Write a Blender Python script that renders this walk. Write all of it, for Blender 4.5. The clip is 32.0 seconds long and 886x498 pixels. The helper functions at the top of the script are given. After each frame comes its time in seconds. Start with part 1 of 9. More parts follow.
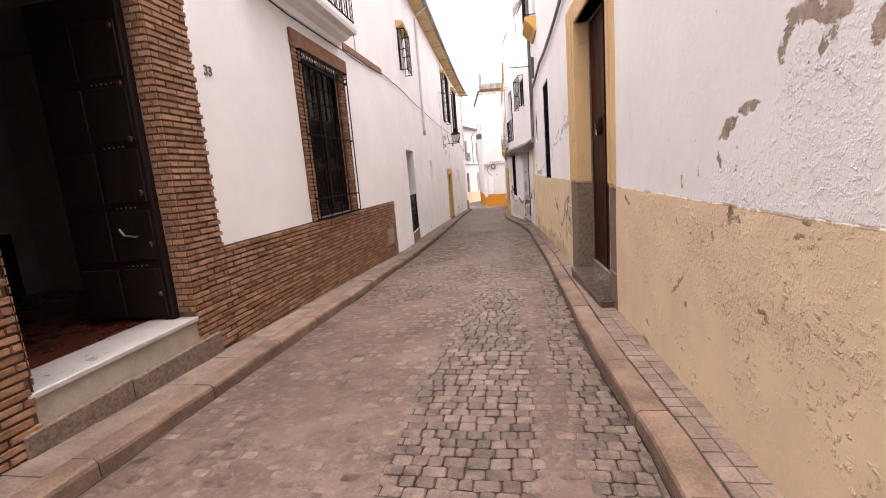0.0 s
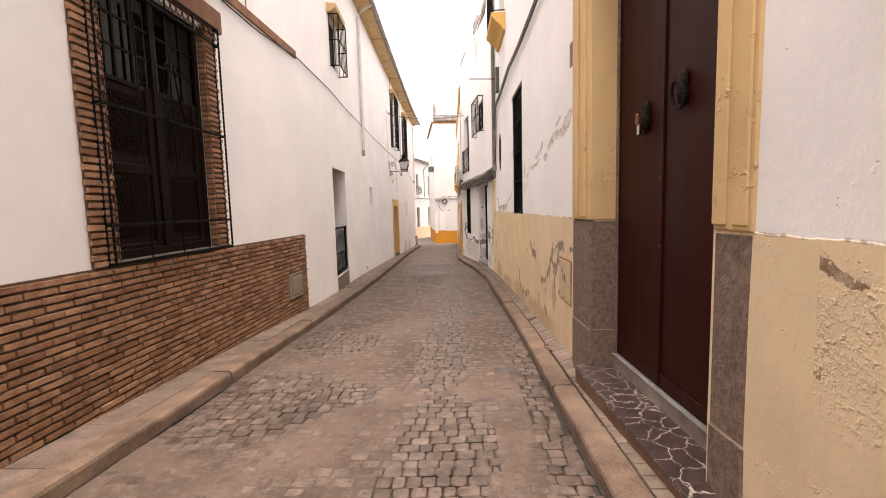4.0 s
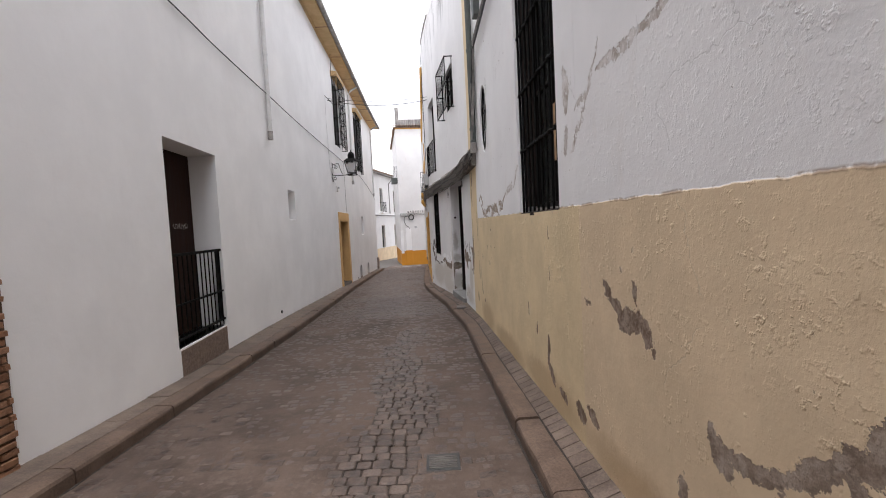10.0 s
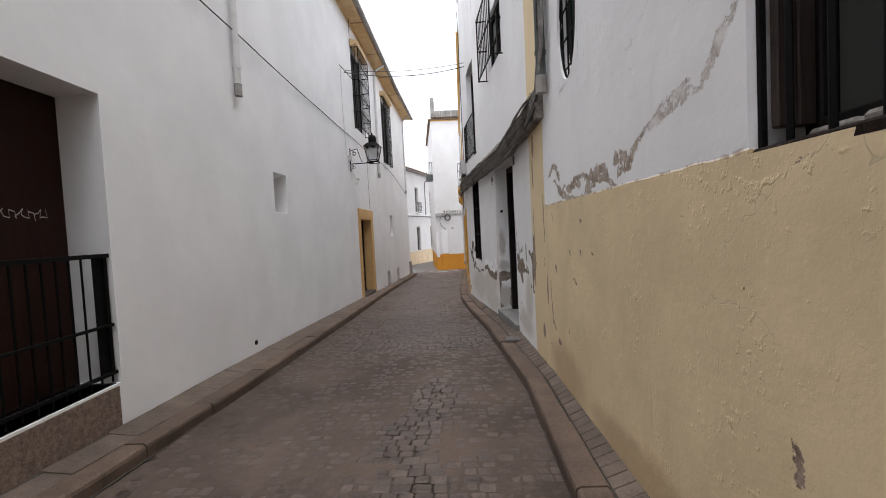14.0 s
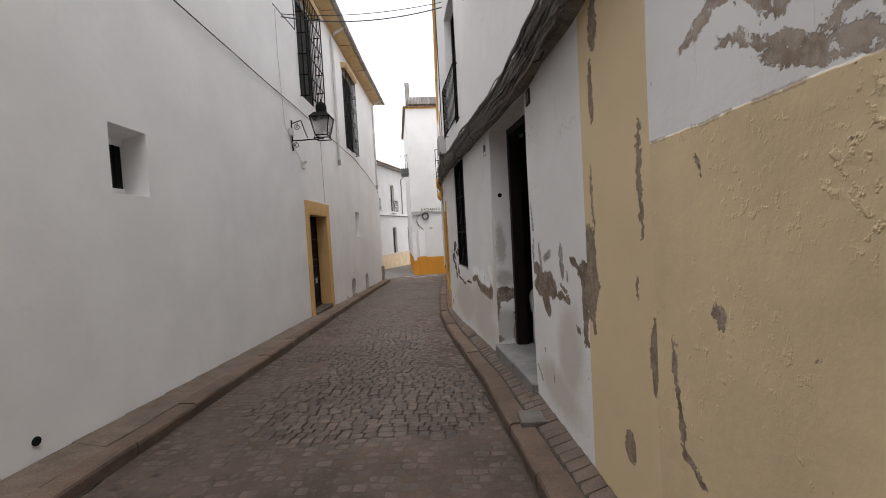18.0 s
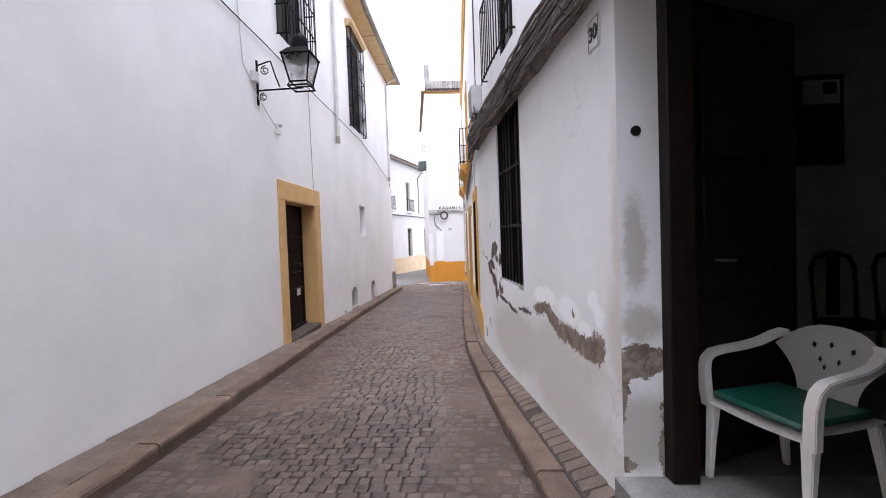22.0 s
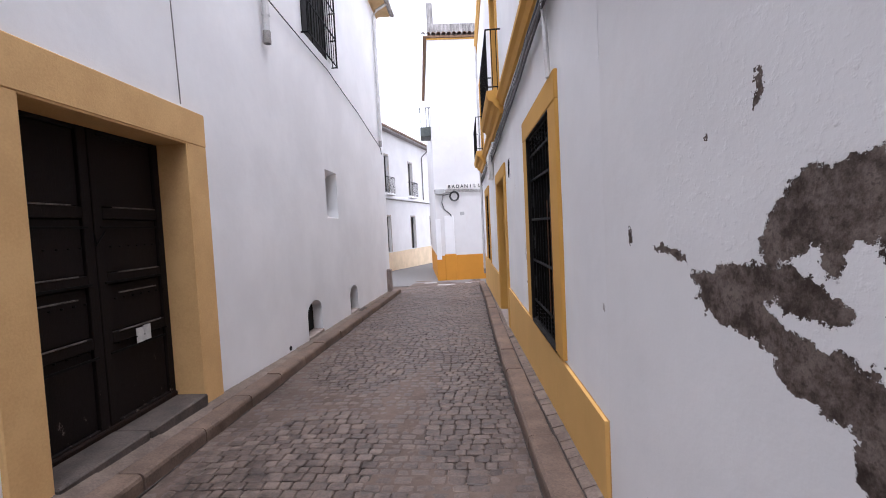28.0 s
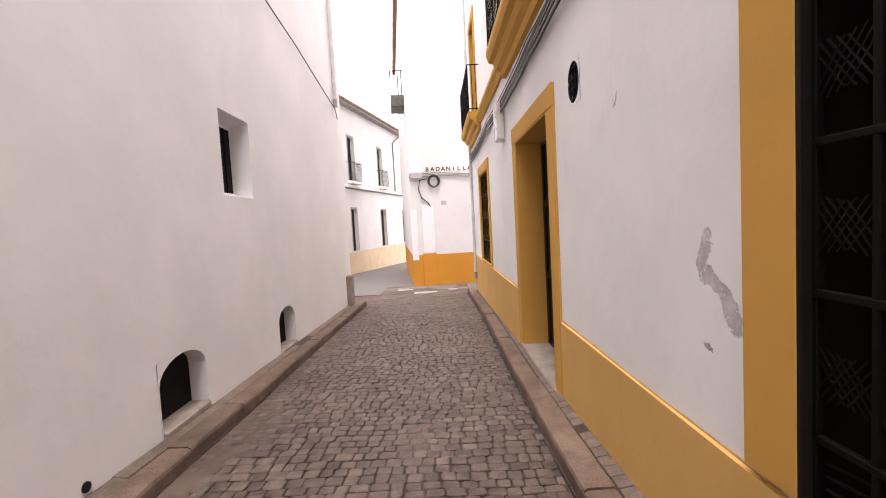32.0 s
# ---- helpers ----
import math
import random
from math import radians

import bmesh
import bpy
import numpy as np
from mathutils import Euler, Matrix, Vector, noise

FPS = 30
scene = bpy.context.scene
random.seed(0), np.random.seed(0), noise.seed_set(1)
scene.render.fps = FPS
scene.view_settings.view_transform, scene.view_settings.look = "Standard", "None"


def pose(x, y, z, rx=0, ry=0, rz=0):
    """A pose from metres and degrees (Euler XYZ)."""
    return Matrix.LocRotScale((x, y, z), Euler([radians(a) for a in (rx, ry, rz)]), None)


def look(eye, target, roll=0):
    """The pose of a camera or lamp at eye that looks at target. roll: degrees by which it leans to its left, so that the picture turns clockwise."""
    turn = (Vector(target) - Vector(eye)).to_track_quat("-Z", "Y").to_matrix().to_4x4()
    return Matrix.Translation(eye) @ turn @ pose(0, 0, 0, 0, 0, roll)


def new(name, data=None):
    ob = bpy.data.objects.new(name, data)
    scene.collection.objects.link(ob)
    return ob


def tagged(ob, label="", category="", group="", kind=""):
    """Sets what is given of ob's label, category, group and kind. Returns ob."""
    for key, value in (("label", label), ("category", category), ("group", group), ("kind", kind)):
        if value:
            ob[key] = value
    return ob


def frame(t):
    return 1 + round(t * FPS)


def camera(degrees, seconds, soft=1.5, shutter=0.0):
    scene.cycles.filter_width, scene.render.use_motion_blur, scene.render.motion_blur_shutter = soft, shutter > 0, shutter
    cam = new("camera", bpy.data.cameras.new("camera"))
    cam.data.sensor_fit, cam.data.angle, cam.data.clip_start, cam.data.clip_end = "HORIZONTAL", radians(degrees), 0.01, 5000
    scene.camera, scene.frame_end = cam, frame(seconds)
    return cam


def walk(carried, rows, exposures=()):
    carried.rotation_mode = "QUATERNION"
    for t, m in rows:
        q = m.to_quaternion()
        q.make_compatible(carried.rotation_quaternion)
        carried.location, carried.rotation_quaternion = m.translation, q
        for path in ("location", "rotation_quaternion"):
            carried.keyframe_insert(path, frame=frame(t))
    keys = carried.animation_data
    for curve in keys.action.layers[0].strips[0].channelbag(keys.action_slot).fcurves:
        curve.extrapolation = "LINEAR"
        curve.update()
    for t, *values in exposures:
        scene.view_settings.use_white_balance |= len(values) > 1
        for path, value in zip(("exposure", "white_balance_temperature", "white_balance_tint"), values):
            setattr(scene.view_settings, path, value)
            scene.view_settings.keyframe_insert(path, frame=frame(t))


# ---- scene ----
cam = camera(90.6, 32.0, 1.0)
PATH = [
    (0, (0.131, 0.002, 1.62), (-0.197, 1.947, 1.286), -4.7),
    (0.5, (0.17, 0.282, 1.607), (-0.024, 2.25, 1.305), -4.2),
    (1, (0.134, 0.619, 1.573), (-0.005, 2.598, 1.314), -4.1),
    (1.5, (0.076, 1.041, 1.562), (-0.024, 3.024, 1.32), -3.5),
    (2, (0.057, 1.463, 1.555), (-0.066, 3.447, 1.335), -2.0),
    (2.5, (-0.002, 1.866, 1.544), (-0.137, 3.85, 1.328), -2.3),
    (4.5, (-0.024, 3.53, 1.459), (-0.107, 5.521, 1.29), -1.3),
    (5, (-0.059, 3.939, 1.441), (-0.137, 5.933, 1.295), -1.3),
    (5.5, (-0.093, 4.334, 1.425), (-0.126, 6.329, 1.295), -1.6),
    (6, (-0.066, 4.73, 1.404), (-0.106, 6.727, 1.3), -1.8),
    (6.5, (-0.092, 5.142, 1.368), (-0.126, 7.139, 1.265), -1.8),
    (7, (-0.053, 5.549, 1.348), (-0.08, 7.546, 1.245), -2.1),
    (7.5, (0.021, 5.962, 1.34), (-0.024, 7.959, 1.237), -2.0),
    (8, (0.004, 6.409, 1.282), (0.053, 8.406, 1.171), -2.6),
    (8.5, (0.039, 6.757, 1.28), (0.081, 8.754, 1.172), -2.9),
    (9, (0.081, 7.118, 1.273), (0.123, 9.114, 1.154), -2.7),
    (9.5, (0.063, 7.502, 1.277), (0.112, 9.498, 1.166), -2.7),
    (10, (0.14, 7.89, 1.251), (0.176, 9.887, 1.142), -2.9),
    (10.5, (0.147, 8.239, 1.227), (0.121, 10.235, 1.115), -2.9),
    (11, (0.118, 8.621, 1.238), (0.099, 10.617, 1.126), -3.1),
    (11.5, (0.163, 9.004, 1.214), (0.125, 11.001, 1.11), -3.0),
    (12, (0.129, 9.374, 1.185), (0.085, 11.371, 1.08), -2.8),
    (12.5, (0.115, 9.749, 1.19), (0.071, 11.746, 1.087), -3.1),
    (13, (0.147, 10.115, 1.182), (0.016, 12.108, 1.082), -2.7),
    (13.5, (0.111, 10.493, 1.155), (-0.023, 12.487, 1.069), -2.9),
    (16, (0.22, 12.424, 1.061), (0.057, 14.415, 0.964), -2.8),
    (16.5, (0.178, 12.814, 1.061), (0.15, 14.811, 0.964), -3.1),
    (17, (0.191, 13.191, 1.039), (0.142, 15.189, 0.959), -3.0),
    (17.5, (0.157, 13.577, 1.012), (0.096, 15.574, 0.928), -3.0),
    (18, (0.08, 13.918, 1.018), (0.033, 15.915, 0.934), -3.2),
    (18.5, (0.045, 14.278, 1.006), (-0.031, 16.275, 0.926), -3.4),
    (19, (0.002, 14.634, 0.981), (-0.097, 16.63, 0.898), -3.3),
    (19.5, (-0.048, 15.035, 0.99), (-0.136, 17.031, 0.907), -3.2),
    (20, (-0.033, 15.458, 0.97), (-0.136, 17.454, 0.895), -2.8),
    (20.5, (-0.042, 15.849, 0.956), (-0.151, 17.844, 0.878), -2.0),
    (21, (-0.059, 16.271, 0.948), (-0.16, 18.267, 0.873), -2.3),
    (21.5, (-0.11, 16.695, 0.922), (-0.247, 18.689, 0.849), -1.9),
    (22, (-0.218, 17.112, 0.894), (-0.338, 19.108, 0.831), -2.0),
    (22.5, (-0.256, 17.533, 0.869), (-0.384, 19.528, 0.806), -2.4),
    (23, (-0.32, 17.958, 0.854), (-0.45, 19.952, 0.781), -2.3),
    (23.5, (-0.393, 18.365, 0.841), (-0.377, 20.363, 0.768), -2.3),
    (24, (-0.422, 18.776, 0.796), (-0.448, 20.775, 0.731), -2.1),
    (24.5, (-0.462, 19.285, 0.757), (-0.501, 21.283, 0.679), -2.3),
    (25, (-0.429, 19.75, 0.73), (-0.439, 21.747, 0.634), -2.7),
    (25.5, (-0.445, 20.151, 0.722), (-0.493, 22.147, 0.608), -2.6),
    (27.5, (-0.681, 21.667, 0.67), (-0.812, 23.659, 0.566), -2.9),
    (28, (-0.691, 22.098, 0.669), (-0.842, 24.09, 0.569), -2.8),
    (28.5, (-0.784, 22.518, 0.637), (-0.932, 24.511, 0.538), -2.8),
    (29, (-0.852, 22.925, 0.617), (-0.995, 24.917, 0.521), -2.9),
    (29.5, (-0.895, 23.354, 0.609), (-1.054, 25.345, 0.509), -2.6),
    (30, (-0.952, 23.787, 0.622), (-1.023, 25.783, 0.512), -2.1),
    (30.5, (-0.944, 24.312, 0.557), (-1.029, 26.308, 0.459), -2.7),
    (31, (-1.011, 24.785, 0.514), (-1.09, 26.781, 0.418), -3.0),
    (31.5, (-1.084, 25.254, 0.515), (-1.09, 27.251, 0.4), -3.4),
    (32, (-1.138, 25.694, 0.527), (-1.163, 27.69, 0.407), -3.1),
]
# seconds, stops, kelvin, tint
EXPOSURES = [(0, 2.25, 7068, 24), (1, 2.0, 5697, 18), (2, 1.93, 6509, 22), (5, 2.47, 7688, 20), (6, 2.53, 7717, 19), (7, 2.31, 7900, 20), (8, 2.05, 7161, 23), (9, 1.78, 6247, 18), (10, 1.7, 6334, 14), (11, 1.62, 6427, 11), (12, 1.6, 6427, 11), (13, 1.65, 6268, 12), (16, 1.62, 6329, 10), (17, 1.51, 6436, 11), (18, 1.49, 6518, 11), (20, 1.73, 6342, 10), (21, 1.75, 6300, 9), (22, 2.33, 5928, 17), (23, 2.31, 6006, 17), (24, 2.05, 6253, 10), (25, 1.8, 5962, 17), (28, 2.15, 5797, 18), (29, 2.13, 6304, 21), (30, 2.1, 6370, 24), (31, 2.2, 6950, 22), (32, 2.4, 6850, 22)]
walk(cam, [(t, look(eye, target, roll)) for t, eye, target, roll in PATH], EXPOSURES)

# ---- light ----
SUN_UP, SUN_ROUND = 80.0, 200.0
world = bpy.data.worlds.new("overcast_sky")
scene.world = world
world.use_nodes = True
wt = world.node_tree
wt.nodes.clear()
sky = wt.nodes.new("ShaderNodeTexSky")
sky.sky_type = "NISHITA"
sky.sun_disc = False
sky.sun_elevation = radians(SUN_UP)
sky.sun_rotation = radians(SUN_ROUND)
sky.air_density, sky.dust_density, sky.ozone_density = 1.0, 2.0, 0.5
pale = wt.nodes.new("ShaderNodeHueSaturation")
pale.inputs["Saturation"].default_value = 0.12
glow = wt.nodes.new("ShaderNodeBackground")
glow.inputs["Strength"].default_value = 0.15
sky_out = wt.nodes.new("ShaderNodeOutputWorld")
wt.links.new(sky.outputs[0], pale.inputs["Color"])
wt.links.new(pale.outputs[0], glow.inputs["Color"])
wt.links.new(glow.outputs[0], sky_out.inputs["Surface"])
sun = new("sun", bpy.data.lights.new("sun", "SUN"))
sun.data.energy = 0.6
sun.data.angle = radians(40)
sun.data.color = (1.0, 0.97, 0.93)
sun.matrix_world = pose(0, 0, 30, 90 - SUN_UP, 0, SUN_ROUND - 180)


# ---- node helpers ----
def mat_new(name, rough=0.8, metal=0.0, spec=0.5):
    m = bpy.data.materials.new(name)
    m.use_nodes = True
    b = m.node_tree.nodes["Principled BSDF"]
    b.inputs["Roughness"].default_value = rough
    b.inputs["Metallic"].default_value = metal
    b.inputs["Specular IOR Level"].default_value = spec
    return m, m.node_tree, b


def put(t, socket, v):
    if hasattr(v, "is_linked"):
        t.links.new(v, socket)
    elif v is not None:
        socket.default_value = v


def mth(t, op, a, b=None, c=None, clamp=False):
    n = t.nodes.new("ShaderNodeMath")
    n.operation, n.use_clamp = op, clamp
    put(t, n.inputs[0], a), put(t, n.inputs[1], b), put(t, n.inputs[2], c)
    return n.outputs[0]


def vmt(t, op, a, b=None):
    n = t.nodes.new("ShaderNodeVectorMath")
    n.operation = op
    put(t, n.inputs[0], a), put(t, n.inputs[1], b)
    return n.outputs["Value"] if op in ("LENGTH", "DISTANCE", "DOT_PRODUCT") else n.outputs[0]


def mixc(t, f, a, b, mode="MIX"):
    n = t.nodes.new("ShaderNodeMix")
    n.data_type, n.blend_type = "RGBA", mode
    put(t, n.inputs[0], f)
    put(t, n.inputs[6], a if hasattr(a, "is_linked") else (*a, 1))
    put(t, n.inputs[7], b if hasattr(b, "is_linked") else (*b, 1))
    return n.outputs[2]


def where(t):
    return t.nodes.new("ShaderNodeNewGeometry").outputs["Position"]


def noisy(t, vec, scale, detail=3.0, rough=0.55, stretch=None, colour=False):
    if stretch:
        vec = vmt(t, "MULTIPLY", vec, stretch)
    n = t.nodes.new("ShaderNodeTexNoise")
    put(t, n.inputs["Vector"], vec)
    n.inputs["Scale"].default_value, n.inputs["Detail"].default_value, n.inputs["Roughness"].default_value = scale, detail, rough
    return n.outputs["Color" if colour else "Fac"]


def step(t, v, lo, hi, a=0.0, b=1.0):
    n = t.nodes.new("ShaderNodeMapRange")
    n.interpolation_type = "SMOOTHSTEP"
    put(t, n.inputs[0], v)
    n.inputs[1].default_value, n.inputs[2].default_value = lo, hi
    n.inputs[3].default_value, n.inputs[4].default_value = a, b
    return n.outputs[0]


def bump(t, h, strength, dist, normal=None):
    n = t.nodes.new("ShaderNodeBump")
    n.inputs["Strength"].default_value, n.inputs["Distance"].default_value = strength, dist
    put(t, n.inputs["Height"], h)
    if normal is not None:
        put(t, n.inputs["Normal"], normal)
    return n.outputs[0]


def street_tone(t, p, c):
    """Scales the colour's brightness along the street: highest at the upper end, lowest in the middle stretch."""
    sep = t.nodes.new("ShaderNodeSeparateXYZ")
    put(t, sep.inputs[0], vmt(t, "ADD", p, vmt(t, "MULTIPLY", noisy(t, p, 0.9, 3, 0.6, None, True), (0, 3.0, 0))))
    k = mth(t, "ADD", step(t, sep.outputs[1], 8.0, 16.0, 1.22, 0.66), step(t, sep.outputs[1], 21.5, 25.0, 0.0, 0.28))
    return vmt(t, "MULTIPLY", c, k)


def grain(name, dark, light, rough=0.8, scale=6.0, metal=0.0, stretch=None, relief=0.3, fine=60.0, spec=0.4, per_piece=0.0, piece_dark=(0.5, 0.5, 0.5), islands=False, blotch=0.0, toned=False):
    """A surface between two colours: blotches, fine grain, slight relief; per_piece: how much single pieces differ."""
    m, t, b = mat_new(name, rough, metal, spec)
    p = where(t)
    big, small = noisy(t, p, scale, 4, 0.6, stretch), noisy(t, p, fine, 3, 0.6, stretch)
    f = mth(t, "ADD", mth(t, "MULTIPLY", big, 0.65), mth(t, "MULTIPLY", small, 0.35))
    c = mixc(t, step(t, f, 0.32, 0.68), dark, light)
    if per_piece:
        r = t.nodes.new("ShaderNodeNewGeometry").outputs["Random Per Island"] if islands else t.nodes.new("ShaderNodeObjectInfo").outputs["Random"]
        c = mixc(t, mth(t, "MULTIPLY", r, per_piece), c, mixc(t, 1.0, c, piece_dark, "MULTIPLY"))
    if blotch:
        wide = noisy(t, p, 0.8, 5, 0.65)
        c = mixc(t, mth(t, "MULTIPLY", step(t, wide, 0.42, 0.62), blotch), c, mixc(t, 1.0, c, (0.55, 0.52, 0.5), "MULTIPLY"))
    if toned:
        c = street_tone(t, p, c)
    put(t, b.inputs["Base Color"], c)
    put(t, b.inputs["Roughness"], step(t, big, 0.3, 0.7, rough - 0.08, min(1.0, rough + 0.08)))
    put(t, b.inputs["Normal"], bump(t, small, relief, 0.004, bump(t, big, relief, 0.01)))
    return m


def strokes(*lists):
    """Worn spots drawn as strokes ((y, z), (y, z), ..., half width), turned into overlapping ovals (y, z, half length, half height, turn)."""
    out = []
    for *pts, r in [q for rows in lists for q in rows]:
        for (y0, z0), (y1, z1) in zip(pts, pts[1:]):
            run = math.hypot(y1 - y0, z1 - z0)
            out.append(((y0 + y1) / 2, (z0 + z1) / 2, run / 2 + r * 1.1, r * 1.25, math.degrees(math.atan2(z1 - z0, y1 - y0))))
    return out


def near(rows, lo, hi):
    """The ovals that touch a stretch of wall."""
    return [r for r in rows if lo - 0.1 < r[0] + r[2] and r[0] - r[2] < hi + 0.1]


def plaster(name, upper, lower=None, line=0.0, ragged=0.012, patches=(), under=((0.15, 0.118, 0.09), (0.34, 0.295, 0.25)), pale=(), pale_under=((0.27, 0.235, 0.21), (0.50, 0.465, 0.435)), rough_zones=(), flakes=0.0, streaks=None, stain=(), stain_colour=(0.53, 0.48, 0.415), tone=0.09, fresh=(), speckle=0.0, coarse=0.0, cracks=0.0, lumps=0.35, cast=0.3, dirt=0.16, axis=1):
    """Limewashed wall: paint in one or two colours, hand-worked relief, spots where the coat has come off.
    patches and rough_zones: (y, z, half length, half height, turn in degrees) on the wall's face."""
    m, t, b = mat_new(name, 0.88, 0.0, 0.25)
    p = where(t)
    wide, mid, fine = noisy(t, p, 0.9, 4, 0.6), noisy(t, p, 7.0, 5, 0.62), noisy(t, p, 55.0, 4, 0.65)
    col = mixc(t, step(t, wide, 0.3, 0.75), tuple(v * (1 - tone) for v in upper), upper)
    sep = t.nodes.new("ShaderNodeSeparateXYZ")
    put(t, sep.inputs[0], p)
    flat = t.nodes.new("ShaderNodeCombineXYZ")
    put(t, flat.inputs[0], sep.outputs[axis]), put(t, flat.inputs[1], sep.outputs[2])
    if lower:
        edge = mth(t, "ADD", sep.outputs[2], mth(t, "MULTIPLY", mth(t, "SUBTRACT", noisy(t, p, 5.0, 4, 0.7), 0.5), ragged * 4))
        low = mixc(t, step(t, noisy(t, p, 1.7, 5, 0.65), 0.3, 0.7), tuple(v * 0.86 for v in lower), lower)
        low = mixc(t, step(t, noisy(t, p, 24.0, 3, 0.6), 0.62, 0.8, 0.0, 0.35), low, tuple(min(1, v * 1.18) for v in lower))
        coat = step(t, edge, line - 0.004, line + 0.004)
        col = mixc(t, coat, low, col)
        lip = mth(t, "MULTIPLY", step(t, mth(t, "ABSOLUTE", mth(t, "SUBTRACT", edge, line)), 0.003, 0.012, 1.0, 0.0), step(t, noisy(t, p, 6.0, 5, 0.7), 0.48, 0.56))
        col = mixc(t, mth(t, "MULTIPLY", lip, 0.75 if coarse else 0.25), col, (0.30, 0.21, 0.14))
    # old dirt with no fixed height
    grime = step(t, noisy(t, p, 2.3, 6, 0.7, (1, 1, 0.45)), 0.56, 0.80, 0.0, dirt)
    col = mixc(t, grime, col, tuple(v * 0.72 for v in (lower or upper)))
    if streaks:
        run = step(t, noisy(t, p, 1.0, 5, 0.7, (5.0, 5.0, 0.35)), 0.50, 0.66)
        top = step(t, mth(t, "ADD", sep.outputs[2], mth(t, "MULTIPLY", noisy(t, p, 3.0, 3, 0.6, (2, 2, 0.3)), 1.6)), streaks, streaks + 1.3)
        col = mixc(t, mth(t, "MULTIPLY", mth(t, "MULTIPLY", run, top), 0.85), col, (0.09, 0.085, 0.08))
    wob = vmt(t, "SUBTRACT", noisy(t, flat.outputs[0], 4.5, 6, 0.72, None, True), (0.5, 0.5, 0.5))
    warped = vmt(t, "ADD", flat.outputs[0], vmt(t, "MULTIPLY", wob, (0.17, 0.17, 0.0)))
    fray = vmt(t, "SUBTRACT", noisy(t, flat.outputs[0], 26.0, 4, 0.75, None, True), (0.5, 0.5, 0.5))
    warped = vmt(t, "ADD", warped, vmt(t, "MULTIPLY", fray, (0.075, 0.075, 0.0)))

    def spots(rows):
        best = None
        for y, z, a, h, turn in rows:
            n = t.nodes.new("ShaderNodeMapping")
            n.vector_type = "TEXTURE"
            put(t, n.inputs[0], warped)
            n.inputs["Location"].default_value = (y, z, 0)
            n.inputs["Rotation"].default_value = (0, 0, radians(turn))
            n.inputs["Scale"].default_value = (a, h, 1)
            d = vmt(t, "LENGTH", n.outputs[0])
            best = d if best is None else mth(t, "SMOOTH_MIN", best, d, 0.22)
        return best

    height = mth(t, "ADD", mth(t, "MULTIPLY", mid, 0.45), mth(t, "MULTIPLY", fine, 0.12))
    if lower and coarse:
        height = mth(t, "ADD", height, mth(t, "MULTIPLY", mth(t, "SUBTRACT", 1.0, coat), 0.6))
    hole = skin = None
    if patches:
        reach = spots(patches)
        if speckle:
            reach = mth(t, "ADD", reach, mth(t, "MULTIPLY", mth(t, "SUBTRACT", noisy(t, p, 38.0, 4, 0.7), 0.5), speckle))
        hole = step(t, reach, 0.97, 1.03, 1.0, 0.0)
    if pale:
        skin = step(t, spots(pale), 0.94, 1.06, 1.0, 0.0)
        if lower:
            skin = mth(t, "MULTIPLY", skin, coat)
    if flakes:
        chip = step(t, noisy(t, p, 3.2, 7, 0.78), 0.735 - flakes, 0.745 - flakes)
        hole = chip if hole is None else mth(t, "MAXIMUM", hole, chip)
    if fresh:
        col = mixc(t, step(t, spots(fresh), 0.8, 1.1, 0.9, 0.0), col, (0.89, 0.885, 0.88))
    if stain:
        col = mixc(t, step(t, spots(stain), 0.5, 1.25, 0.7, 0.0), col, stain_colour)
    if rough_zones or coarse:
        # ragged small lumps of old coat, gathered in drifts
        knob = step(t, noisy(t, p, 25.0, 3, 0.6), 0.53, 0.68)
        herd = step(t, noisy(t, p, 2.6, 5, 0.65, (1, 1, 1.4)), 0.50, 0.64)
    if rough_zones:
        zone = mth(t, "MULTIPLY", step(t, spots(rough_zones), 0.75, 1.2, 1.0, 0.0), mth(t, "ADD", mth(t, "MULTIPLY", herd, 0.55), 0.45))
        lump = mth(t, "ADD", mth(t, "MULTIPLY", knob, 0.9), mth(t, "MULTIPLY", step(t, noisy(t, p, 46.0, 3, 0.6), 0.44, 0.66), cast))
        height = mth(t, "ADD", height, mth(t, "MULTIPLY", mth(t, "MULTIPLY", lump, zone), lumps))
    if coarse:
        trowel = noisy(t, p, 3.4, 3, 0.5, (1, 1, 1.8))
        pit = mth(t, "MULTIPLY", step(t, noisy(t, p, 21.0, 4, 0.6), 0.695 - 0.015 * coarse, 0.71 - 0.015 * coarse), herd)
        hole = pit if hole is None else mth(t, "MAXIMUM", hole, pit)
        height = mth(t, "ADD", height, mth(t, "MULTIPLY", mth(t, "MULTIPLY", knob, herd), mth(t, "MULTIPLY", mth(t, "SUBTRACT", 1.0, mth(t, "MULTIPLY", coat, 0.9)), coarse) if lower else coarse))
        height = mth(t, "ADD", height, mth(t, "MULTIPLY", trowel, 0.45))
    if cracks:
        vor = t.nodes.new("ShaderNodeTexVoronoi")
        vor.feature = "DISTANCE_TO_EDGE"
        vor.inputs["Scale"].default_value = 1.15
        put(t, vor.inputs["Vector"], vmt(t, "ADD", p, vmt(t, "MULTIPLY", noisy(t, p, 3.0, 4, 0.6, None, True), (0.45, 0.45, 0.45))))
        some = step(t, noisy(t, p, 1.3, 2, 0.5), 0.56 - cracks * 0.1, 0.60 - cracks * 0.1)
        line_ = mth(t, "MULTIPLY", step(t, vor.outputs["Distance"], 0.0015, 0.006, 1.0, 0.0), some)
        col = mixc(t, mth(t, "MULTIPLY", line_, 0.22), col, (0.25, 0.23, 0.21))
